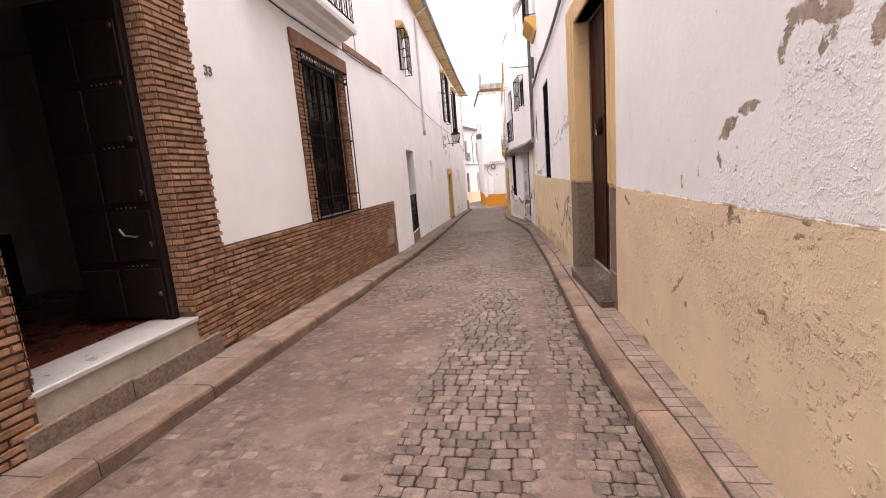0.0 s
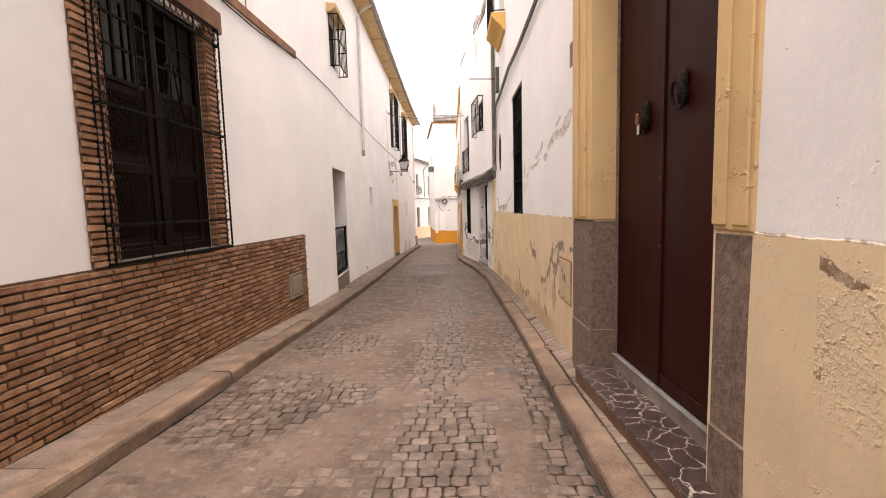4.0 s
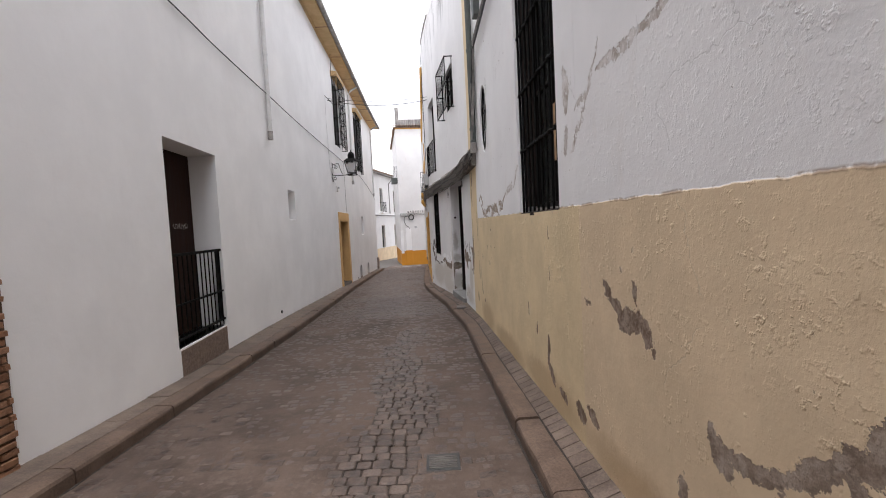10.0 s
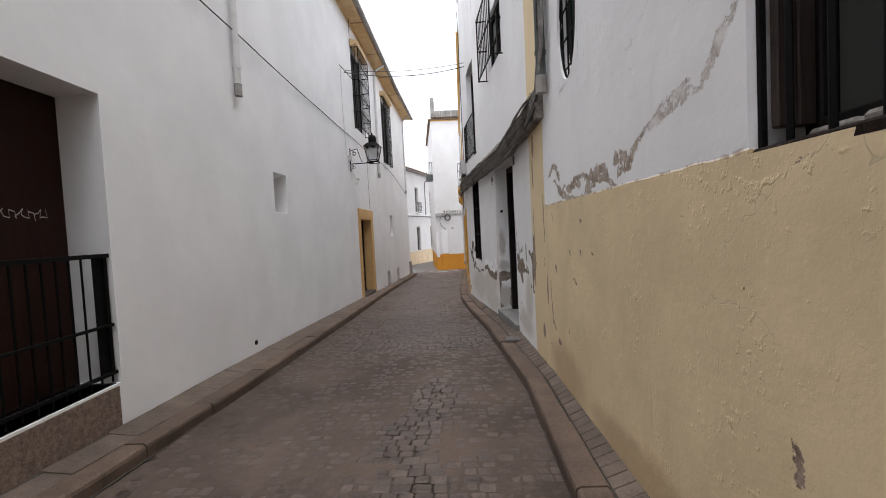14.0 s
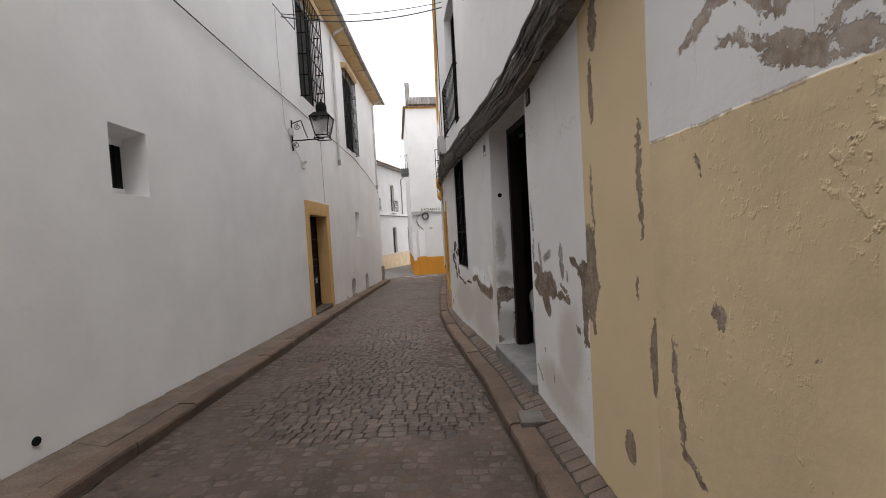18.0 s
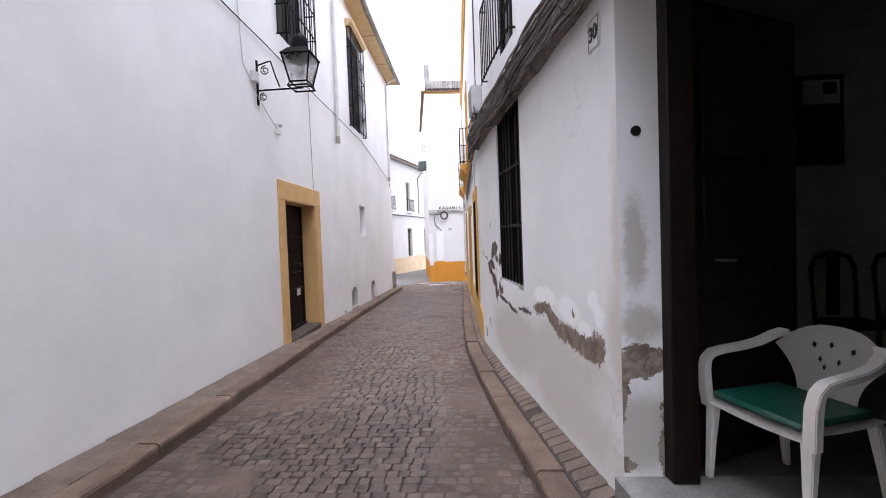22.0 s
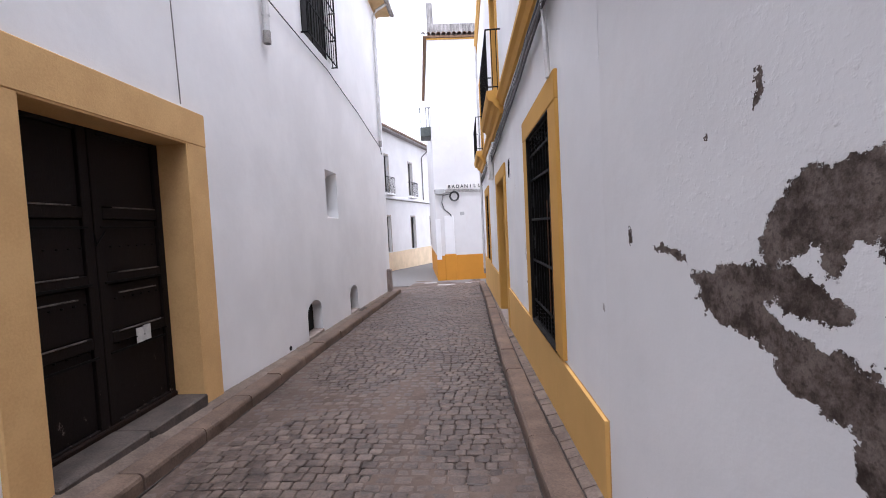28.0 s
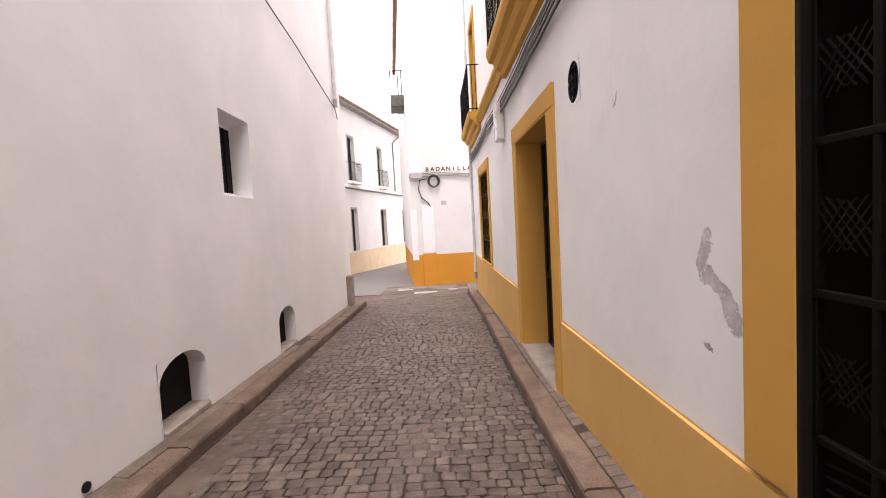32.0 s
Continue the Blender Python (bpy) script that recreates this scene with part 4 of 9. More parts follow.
# roofs and rear walls of the houses
def house_top(name, side, y0, y1, z, deep, label):
    bm = bmesh.new()
    f = lambda y, o, h: at(side, y, o, h)
    hull(bm, [f(y0, -0.1, z - 0.12), f(y1, -0.1, z - 0.12), f(y1, -deep, z + 0.5), f(y0, -deep, z + 0.5), f(y0, -0.1, z - 0.02), f(y1, -0.1, z - 0.02), f(y1, -deep, z + 0.6), f(y0, -deep, z + 0.6)])
    single("roof_" + name, bm, M["roof_tile"], label, "roof", kind="structure")
    bm = bmesh.new()
    hull(bm, [f(y0, -deep, -3), f(y1, -deep, -3), f(y1, -deep - 0.3, -3), f(y0, -deep - 0.3, -3), f(y0, -deep, z + 0.5), f(y1, -deep, z + 0.5), f(y1, -deep - 0.3, z + 0.5), f(y0, -deep - 0.3, z + 0.5)])
    single("wall_rear_" + name, bm, M["white_old"], "plain white rear wall of the house", "wall", kind="structure")


house_top("west_1", 1, -13.9, 10.9, 9.2, 6.0, "clay tile roof of the brick-based house")
house_top("west_2", 1, 11.2, 36.1, 7.85, 6.0, "clay tile roof of the long white house")
house_top("east_1", -1, -13.9, 15.5, 8.6, 6.0, "clay tile roof of the cream-based house")
house_top("east_2", -1, 15.75, 24.4, 7.8, 6.0, "clay tile roof of the flaking house")
house_top("east_3", -1, 24.5, 37.9, 6.95, 6.0, "clay tile roof of the ochre-trimmed house")

# ---- ground ----
# stretches where the joints lie open: x, y, half width, half length
OPEN = [(-.2, 6.0, .35, 1.0), (-1.5, 7.1, .6, .45), (-.25, 3.6, .45, 2.6), (-1.9, 6.9, .8, .8), (-1.75, 9.0, .55, .6), (-.3, 8.8, .3, 1.6), (-.35, 10.9, .26, .9), (-.2, 12.0, .26, .9), (-.38, 13.2, .26, .9), (-.5, 14.5, .2, .5), (-.35, 15.4, .2, .7),
        (-.9, 18.7, 1.1, .95), (-.15, 18.2, .4, .5), (-1.25, 21.2, .6, 1.5), (-2.1, 21.0, .4, .5), (-1.6, 23.6, .5, 1.0), (-2.2, 25.2, .5, .8), (-.8, 26.6, .3, 1.2), (-2.2, 28.3, .6, 1.0),
        (-2.1, 31.2, .75, 1.6), (-.85, 29.2, .36, 2.0), (-.9, 32.4, .45, 1.6), (-2.3, 34.5, .6, 1.5), (-1.0, 36.5, .6, 1.0), (.66, 3.0, .17, 4.0), (.64, 8.0, .14, 2.0), (-1.4, 37.6, 1.2, .6)]


def sett_open(x, y):
    """0 where the joints are filled flush, 1 where they lie open."""
    v = 0.45 * noise.noise((x * 1.1, y * 0.7, 9.0)) + 0.25 * noise.noise((x * 3.1, y * 2.1, 2.0))
    v += 0.5 * min(1.0, max(0.0, (y - 15.0) / 3.0))
    v += 0.3 * min(1.0, max(0.0, (y - 23.0) / 3.0))
    v += max(1.0 - ((x - a) / w) ** 2 - ((y - b) / l) ** 2 for a, b, w, l in OPEN) if any(abs(y - r[1]) < 2.4 * r[3] for r in OPEN) else -1.0
    return min(1.0, max(0.0, v * 1.6 + 0.5))


def ground_sheet():
    xs = [-400, -80, -30, -12, -8, -5, -4.2, -3.8] + [round(-3.6 + 0.1 * i, 2) for i in range(54)] + [2.2, 3, 5, 9, 30, 80, 400]
    ys = [-400, -80, -30, -14, -8, -4, -2, -1] + [round(-0.5 + 0.1 * i, 2) for i in range(416)] + [41.5, 42, 43, 44, 46, 48, 50, 53, 57, 62, 70, 90, 160, 400]
    verts, faces, is_open = [], [], []
    for y in ys:
        l, r = along(KERB_L, y), along(KERB_R, y)
        for x in xs:
            z, o = gz(y) - 0.02, 0.0
            if l - 0.05 < x < r + 0.05 and -1 < y < 40.9:
                o = sett_open(x, y)
                z = gz(y) - 0.016 * o + float(np.interp(y, [16, 19], [0.0021, 0.0006])) * (1 - o) + 0.0035 * noise.noise((x * 5, y * 5, 1)) + 0.012 * noise.noise((x * 0.8, y * 0.5, 4))
            verts.append((x, y, z))
            is_open.append(o)
    n = len(xs)
    for j in range(len(ys) - 1):
        for i in range(n - 1):
            faces.append((j * n + i, j * n + i + 1, (j + 1) * n + i + 1, (j + 1) * n + i))
    me = bpy.data.meshes.new("ground")
    me.from_pydata(verts, [], faces)
    me.materials.append(M["bed"])
    me.materials.append(M["soil"])
    me.polygons.foreach_set("use_smooth", [True] * len(faces))
    me.polygons.foreach_set("material_index", [1 if is_open[f[0]] + is_open[f[2]] > 0.9 else 0 for f in faces])
    return tagged(new("ground", me), "dusty mortar bed of the sloping street", "ground", kind="structure")


ground = ground_sheet()


def shell_room(name, side, h, depth, mat, label, o0=-0.42):
    return room(name, side, h[0] - 0.3, h[1] + 0.3, h[2] - 0.02, h[3] + 0.3, o0, o0 - depth, mat, label)


# shallow shells behind the windows, their darkness given by near-black colour
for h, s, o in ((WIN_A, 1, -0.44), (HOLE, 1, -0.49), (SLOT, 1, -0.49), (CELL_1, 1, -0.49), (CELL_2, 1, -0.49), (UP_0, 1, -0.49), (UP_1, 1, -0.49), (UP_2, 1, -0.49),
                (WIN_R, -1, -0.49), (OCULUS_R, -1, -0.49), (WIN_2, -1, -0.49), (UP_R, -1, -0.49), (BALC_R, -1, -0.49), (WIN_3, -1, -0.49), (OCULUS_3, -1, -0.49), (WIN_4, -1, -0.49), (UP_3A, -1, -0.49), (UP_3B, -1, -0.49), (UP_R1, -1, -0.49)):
    shell_room("inner_wall", s, h, 0.9, M["inside_dark"], "room wall in near-black that puts the dark behind a window into colour", o)

# ---- windows, doors, ironwork ----
def grille(side, h, label, group, off=0.02, cage=0.0, nv=8, rails=4, r=0.009, frame_w=0.03, name="window_grille"):
    """Iron bars over an opening h; cage: how far it stands out from the wall."""
    y0, y1, z0, z1 = h
    g = thing(name, at(side, (y0 + y1) / 2, 0, z0), label, "window grille", group)
    o = off + cage
    vert = mesh_of("bar", tube_bm([(0, 0, 0), (0, 0, z1 - z0)], r, 6), M["iron"])
    for i in range(nv):
        y = y0 + (y1 - y0) * (i + 0.5) / nv
        piece("bar", vert, g, at(side, y, o, z0))
    for i in range(rails):
        z = z0 + (z1 - z0) * i / (rails - 1)
        bm = bmesh.new()
        wbox(bm, side, y0, y1, o - 0.006, o + 0.012, z - 0.016, z + 0.016, 0.003)
        if cage:
            for y in (y0, y1 - 0.014):
                wbox(bm, side, y, y + 0.014, -0.03, o, z - 0.012, z + 0.012, 0.002)
        part("crossbar", bm, M["iron"], g)
    for y in (y0, y1 - frame_w / 2):
        part("side_bar", wbox_bm(side, y, y + frame_w / 2, o - 0.008, o + 0.008, z0, z1, 0.002), M["iron"], g)
        if cage:
            ns = max(1, int(cage / 0.1))
            for k in range(ns):
                part("bar", tube_bm([at(side, y, off + cage * k / ns, z0), at(side, y, off + cage * k / ns, z1)], r, 6), M["iron"], g)
    return g


def casement(side, h, depth, label, group="windows", mat="wood_dark", cols=2, rows=3, pane=True, name="window_1"):
    """A glazed wooden window set back in its opening."""
    y0, y1, z0, z1 = h
    w = thing(name, at(side, (y0 + y1) / 2, -depth, z0), label, "window", group, "structure")
    for a, b, c, d in ((y0, y0 + 0.07, z0, z1), (y1 - 0.07, y1, z0, z1), (y0 + 0.07, y1 - 0.07, z0, z0 + 0.09), (y0 + 0.07, y1 - 0.07, z1 - 0.08, z1)):
        part("window_frame", wbox_bm(side, a, b, -depth - 0.06, -depth, c, d, 0.006), M[mat], w)
    for i in range(1, cols):
        y = y0 + (y1 - y0) * i / cols
        part("mullion", wbox_bm(side, y - 0.035, y + 0.035, -depth - 0.05, -depth + 0.008, z0 + 0.09, z1 - 0.08, 0.005), M[mat], w)
    for i in range(1, rows):
        z = z0 + (z1 - z0) * i / rows
        for k in range(cols):
            a = y0 + 0.07 + (y1 - y0 - 0.14) * k / cols + (0.03 if k else 0)
            b = y0 + 0.07 + (y1 - y0 - 0.14) * (k + 1) / cols - (0.03 if k < cols - 1 else 0)
            part("glazing_bar", wbox_bm(side, a, b, -depth - 0.045, -depth - 0.005, z - 0.02, z + 0.02, 0.004), M[mat], w)
    if pane:
        for k in range(cols):
            a, b = y0 + (y1 - y0) * k / cols + 0.04, y0 + (y1 - y0) * (k + 1) / cols - 0.04
            p = part("pane", wbox_bm(side, a, b, -depth - 0.034, -depth - 0.028, z0 + 0.07, z1 - 0.06, 0.001), M["glass"], w)
            p.visible_shadow = False
    return w


def surround(side, h, w, wt, proud, mat, label, bottom=None, name="door_surround", sill=0.0, inner=None, d=0.40, w1=None):
    """A painted band round an opening."""
    y0, y1, z0, z1 = h
    z0 = z0 if bottom is None else bottom
    w1 = w1 or w
    s = thing(name, at(side, y0, 0, z0), label, "surround", kind="structure")
    part("jamb_band", wbox_bm(side, y0 - w, y0, -0.02, proud, z0, z1, 0.008), M[mat], s)
    part("jamb_band", wbox_bm(side, y1, y1 + w1, -0.02, proud, z0, z1, 0.008), M[mat], s)
    part("lintel_band", wbox_bm(side, y0 - w, y1 + w1, -0.02, proud + 0.003, z1, z1 + wt, 0.008), M[mat], s)
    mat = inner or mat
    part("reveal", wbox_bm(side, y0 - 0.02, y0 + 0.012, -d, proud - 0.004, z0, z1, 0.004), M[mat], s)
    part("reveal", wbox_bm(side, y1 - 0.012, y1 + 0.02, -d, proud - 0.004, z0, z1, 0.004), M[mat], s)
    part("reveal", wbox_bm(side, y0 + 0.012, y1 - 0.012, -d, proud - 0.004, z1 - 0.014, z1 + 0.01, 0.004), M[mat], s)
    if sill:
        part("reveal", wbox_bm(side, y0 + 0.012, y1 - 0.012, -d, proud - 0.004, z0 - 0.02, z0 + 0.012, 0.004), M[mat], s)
    return s


def leaf(parent, side, y0, y1, z0, z1, o, mat, rows, thick=0.05, studs=False):
    """A framed and panelled door leaf."""
    st = 0.09
    zs = [z0] + [z0 + (z1 - z0) * r for r in rows] + [z1]
    part("stile", wbox_bm(side, y0, y0 + st, o - thick, o, z0, z1, 0.005), M[mat], parent)
    part("stile", wbox_bm(side, y1 - st, y1, o - thick, o, z0, z1, 0.005), M[mat], parent)
    for z in zs:
        a, b = max(z0, z - st / 2), min(z1, z + st / 2)
        part("rail", wbox_bm(side, y0 + st, y1 - st, o - thick + 0.004, o - 0.002, a, b, 0.005), M[mat], parent)
    for a, b in zip(zs, zs[1:]):
        part("panel", wbox_bm(side, y0 + st, y1 - st, o - thick + 0.012, o - 0.022, a + st / 2, b - st / 2, 0.012), M[mat], parent)


# ---- first house: brick doorway, grilled window, balcony ----
def doorway_a():
    y0, y1, z0, z1 = DOOR_A
    d = thing("door_1", at(1, y1, -0.3, z0), "dark studded wooden house door standing open inward", "door", kind="structure")
    # open leaf, turned in against the far jamb
    for k in range(2):
        for j in range(5):
            o0, z = -0.19 - 0.46 * k, 0.5 + 0.55 * j
            part("panel", box_bm(wx(1, 3.6) + o0 - 0.40, wx(1, 3.6) + o0, 3.585, 3.60, z, z + 0.47, c=0.006), M["wood_dark"], d)
    part("leaf", box_bm(wx(1, 3.6) - 1.11, wx(1, 3.6) - 0.16, 3.605, 3.655, 0.47, 3.4, c=0.005), M["wood_dark"], d)
    stud = bmesh.new()
    lathe(stud, (0, 0, 0), [(0.028, 0), (0.026, 0.008), (0.016, 0.018), (0.003, 0.021)], 10)
    me = mesh_of("stud", stud, M["stud"])
    for j in range(6):
        piece("stud", me, d, (wx(1, 3.6) - 0.23, 3.583, 0.72 + 0.48 * j), (radians(90), 0, 0))
    for z in (1.0, 1.55, 2.1, 2.65):
        bm = bmesh.new()
        for k in range(5):
            lathe(bm, (wx(1, 3.6) - 0.52 + 0.05 * k, 3.582, z), [(0.007, -0.006), (0.007, 0.006), (0.001, 0.008)], 6)
        part("nail_row", bm, M["dark_pipe"], d)
    bm = tube_bm([(wx(1, 3.6) - 0.36, 3.585, 1.28), (wx(1, 3.6) - 0.36, 3.55, 1.28), (wx(1, 3.6) - 0.46, 3.545, 1.30), (wx(1, 3.6) - 0.50, 3.545, 1.36)], 0.009, 8)
    part("door_handle", bm, M["steel"], d, "bright metal lever handle")
    f = thing("door_frame", at(1, y0, -0.3, z0), "dark wooden door frame", "frame", kind="structure")
    part("jamb", wbox_bm(1, y0, y0 + 0.07, -0.26, -0.15, z0, z1, 0.006), M["wood_dark"], f)
    part("jamb", wbox_bm(1, y1 - 0.07, y1, -0.26, -0.15, z0, z1, 0.006), M["wood_dark"], f)
    part("head", wbox_bm(1, y0 + 0.07, y1 - 0.07, -0.26, -0.15, z1 - 0.1, z1, 0.006), M["wood_dark"], f)
    # steps
    s = thing("doorstep", at(1, 2.9, 0, 0), "white marble threshold over a grey stone step", "step", kind="structure")
    part("tread", wbox_bm(1, 2.14, 3.70, -0.44, 0.035, 0.405, 0.452, 0.008), M["white_marble"], s)
    part("riser", wbox_bm(1, 2.16, 3.69, -0.35, 0.012, 0.2, 0.405, 0.004), M["cream_riser"], s)
    part("lower_step", wbox_bm(1, 2.05, 2.85, -0.2, 0.055, gz(2) - 0.05, 0.22, 0.012), M["plinth"], s)
    part("lower_step", wbox_bm(1, 2.86, 3.96, -0.2, 0.055, gz(4) - 0.05, 0.205, 0.012), M["plinth"], s)
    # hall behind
    room("hall_wall", 1, 0.9, 5.2, 0.43, 3.6, -0.46, -3.6, M["inside"], "white hall inside the open doorway, its wall greyed to look dim")
    single("hall_floor", wbox_bm(1, 0.95, 5.15, -3.55, -0.44, 0.40, 0.442, 0.002), M["red_floor"], "polished red hall floor", "floor", kind="structure")
    c = thing("sideboard", at(1, 3.6, -3.3, 0.44), "dark wooden sideboard against the hall wall", "sideboard")
    part("body", wbox_bm(1, 2.6, 4.6, -3.55, -3.15, 0.52, 1.32, 0.01), M["wood_dark"], c)
    for y in (2.65, 4.5):
        part("leg", wbox_bm(1, y, y + 0.06, -3.5, -3.2, 0.442, 0.52, 0.005), M["wood_dark"], c)
    p = thing("picture", at(1, 3.4, -3.57, 1.75), "dark framed picture hanging in the hall", "picture")
    part("frame", wbox_bm(1, 2.5, 4.4, -3.595, -3.55, 1.65, 2.35, 0.01), M["wood_dark"], p)
    part("canvas", wbox_bm(1, 2.58, 4.32, -3.555, -3.545, 1.73, 2.27, 0.002), M["inside_dark"], p)


M["stud"] = grain("tarnished_stud", (0.05, 0.022, 0.012), (0.11, 0.05, 0.028), 0.35, 20, 0.7)
M["cream_riser"] = grain("cream_stone", (0.30, 0.26, 0.21), (0.42, 0.37, 0.31), 0.6, 5, relief=0.15)
doorway_a()

n33 = thing("house_number", at(1, 4.49, 0, 2.9), "small dark metal house number 33 on the white wall", "house number")
lettering("digits", "33", 0.135, Matrix.Translation(at(1, 4.49, 0.006, 2.9)) @ pose(0, 0, 0, 90, 0, 90), M["dark_stone"], n33)

single("window_sill", wbox_bm(1, 6.745, 8.255, -0.3, 0.05, 1.052, 1.088, 0.006), M["dark_stone"], "dark stone window sill on the brick base", "sill", kind="structure")
wa = casement(1, WIN_A, 0.06, "dark brown wooden window with panelled lower shutters, behind an iron grille", mat="wood_brown", cols=2, rows=1, pane=False)
for k, (a, b) in enumerate(((6.81, 7.465), (7.535, 8.19))):
    leaf(wa, 1, a, b, 1.17, 2.72, -0.075, "wood_brown", (0.48,), 0.035)
    for i in range(1, 3):
        part("glazing_bar", wbox_bm(1, a + (b - a) * i / 3 - 0.014, a + (b - a) * i / 3 + 0.014, -0.105, -0.075, 2.72, 3.54, 0.004), M["wood_brown"], wa)
    for z in (2.99, 3.26):
        part("glazing_bar", wbox_bm(1, a, b, -0.102, -0.078, z - 0.012, z + 0.012, 0.004), M["wood_brown"], wa)
    part("pane", wbox_bm(1, a, b, -0.096, -0.09, 2.72, 3.54, 0.001), M["glass"], wa).visible_shadow = False
    bm = bmesh.new()
    for j in (0, 1):
        lo, hi = 1.28 + 0.78 * j, 1.83 + 0.78 * j
        for i in range(-6, 13):
            for q in (1, -1):
                y0, y1 = a + 0.1 + 0.05 * i, a + 0.1 + 0.05 * i + (hi - lo) * 0.55
                c0, c1 = max(y0, a + 0.1), min(y1, b - 0.1)
                if c1 - c0 > 0.03:
                    f = lambda y: lo + (hi - lo) * (y - y0) / (y1 - y0)
                    z0, z1 = (f(c0), f(c1)) if q > 0 else (lo + hi - f(c0), lo + hi - f(c1))
                    flat_bar(bm, at(1, c0, -0.094, z0), at(1, c1, -0.094, z1), 0.008, 0.006, (1, 0, 0))
    part("lattice", bm, M["wood_brown"], wa)
for k, y in enumerate((6.84, 7.05, 7.30, 7.57)):
    single("curtain", wbox_bm(1, y, y + (0.13, 0.2, 0.12, 0.17)[k], -0.20, -0.185, 2.76, 3.5, 0.004), M["paper"], "pale net curtain behind the window panes", "curtain", "curtains")
ga = thing("window_grille", at(1, 7.52, 0, 1.07), "black wrought-iron window grille with scrollwork, over a brick sill", "window grille")
for z in (1.075, 1.40, 2.40, 3.46, 3.65):
    bm = bmesh.new()
    wbox(bm, 1, 6.60, 8.45, 0.088, 0.104, z - 0.013, z + 0.013, 0.003)
    for y in (6.60, 8.436):
        wbox(bm, 1, y, y + 0.014, -0.03, 0.095, z - 0.012, z + 0.012, 0.002)
    part("crossbar", bm, M["iron"], ga)
twist = [(0, 0, 2.60 * i / 96) for i in range(97)]
knotted = mesh_of("twisted_bar", tube_bm(twist, [0.008 if i % 2 else 0.0135 for i in range(97)], 6), M["iron"])
for y in (6.61, 8.445):
    for o in (0.097, 0.035):
        piece("twisted_bar", knotted, ga, at(1, y, o, 1.06))
plain = mesh_of("bar", tube_bm([(0, 0, 0), (0, 0, 2.58)], 0.007, 6), M["iron"])
for y in (7.06, 7.52, 7.98):
    piece("bar", plain, ga, at(1, y, 0.09, 1.07))
bm = bmesh.new()
for i in range(19):
    y = 6.67 + 0.095 * i
    tube(bm, [at(1, y + 0.04 * math.cos(a), 0.115, 3.555 + 0.045 * math.sin(a)) for a in [k * math.pi / 6 for k in range(12)]], 0.005, 4, True)
part("scroll_band", bm, M["iron"], ga)
bm = bmesh.new()
for k in (-1, 1):
    # a lyre: open top, wide foot, and a long point below the rail
    tube(bm, [at(1, 7.52 + k * (0.045 + 0.115 * u ** 1.4), 0.112, 2.88 - 0.46 * u) for u in [i / 8 for i in range(9)]] + [at(1, 7.52 + k * 0.10, 0.112, 2.395), at(1, 7.52 + k * 0.03, 0.112, 2.40)], 0.010, 5)
    tube(bm, [at(1, 7.52 + k * (0.005 + 0.10 * math.sin(math.pi * (1 - u) * 0.62)), 0.112, 1.98 + 0.40 * u) for u in [i / 8 for i in range(9)]], 0.008, 5)
    tube(bm, [at(1, 7.52 + k * (0.06 + 0.035 * math.cos(a)), 0.112, 2.93 + 0.04 * math.sin(a)) for a in [i * math.pi / 5 for i in range(10)]], 0.009, 5, True)
part("ornament", bm, M["iron"], ga)
single("window_lintel", wbox_bm(1, 6.46, 8.64, -0.02, 0.05, 3.665, 3.93, 0.01), M["brown_band"], "brown rendered lintel over the window", "lintel", kind="structure")


def balcony_a():
    b = thing("balcony", at(1, 7, 0, 4.2), "white moulded balcony with a black iron railing", "balcony")
    bm = bmesh.new()
    molding(bm, 1, [5.35, 6.2, 7.2, 8.4], [(-0.02, 4.12), (0.06, 4.12), (0.10, 4.20), (0.24, 4.24), (0.28, 4.29), (0.41, 4.30), (0.43, 4.36), (0.43, 4.44), (-0.02, 4.44)])
    part("slab", bm, M["white_old"], b)
    me = mesh_of("baluster", tube_bm([(0, 0, 0), (0, 0, 0.95)], 0.008, 6), M["iron"])
    for i in range(25):
        piece("baluster", me, b, at(1, 5.4 + i * 2.95 / 24, 0.39, 4.44))
    for i in range(1, 4):
        piece("baluster", me, b, at(1, 8.35, 0.39 - 0.1 * i, 4.44))
    for z in (4.5, 5.39):
        part("rail", tube_bm([at(1, 5.4, 0.0, z), at(1, 5.4, 0.39, z), at(1, 8.35, 0.39, z), at(1, 8.35, 0.0, z)], 0.014, 6), M["iron"], b)


balcony_a()
single("string_course", wbox_bm(1, 8.66, 11.05, -0.02, 0.03, 4.17, 4.30, 0.006), M["brown_band"], "weathered brown string course on the white wall", "moulding", kind="structure")
m_box = thing("meter_box", at(1, 10.43, 0.02, 0.0), "beige metal meter cupboard with a raised lid in brickwork", "meter cupboard")
for a, b, c, e in ((10.15, 10.72, 0.385, 0.425), (10.15, 10.72, 0.005, 0.045), (10.15, 10.185, 0.045, 0.385), (10.685, 10.72, 0.045, 0.385)):
    part("frame", wbox_bm(1, a, b, 0.01, 0.056, c, e, 0.006), M["box_frame"], m_box)
part("door", wbox_bm(1, 10.187, 10.683, 0.015, 0.040, 0.047, 0.383, 0.005), M["panel_brick"], m_box)
part("raised_panel", wbox_bm(1, 10.27, 10.665, 0.038, 0.058, 0.065, 0.368, 0.018), M["panel_brick"], m_box)
part("latch", wbox_bm(1, 10.22, 10.24, 0.038, 0.050, 0.20, 0.235, 0.003), M["steel"], m_box)
for y, z in ((10.225, 0.08), (10.645, 0.095), (10.64, 0.33)):
    part("sticker", wbox_bm(1, y, y + 0.022, 0.0585, 0.0600, z, z + 0.018, 0.0005) if y > 10.5 else wbox_bm(1, y, y + 0.03, 0.0405, 0.0420, z, z + 0.02, 0.0005), M["paper"], m_box)

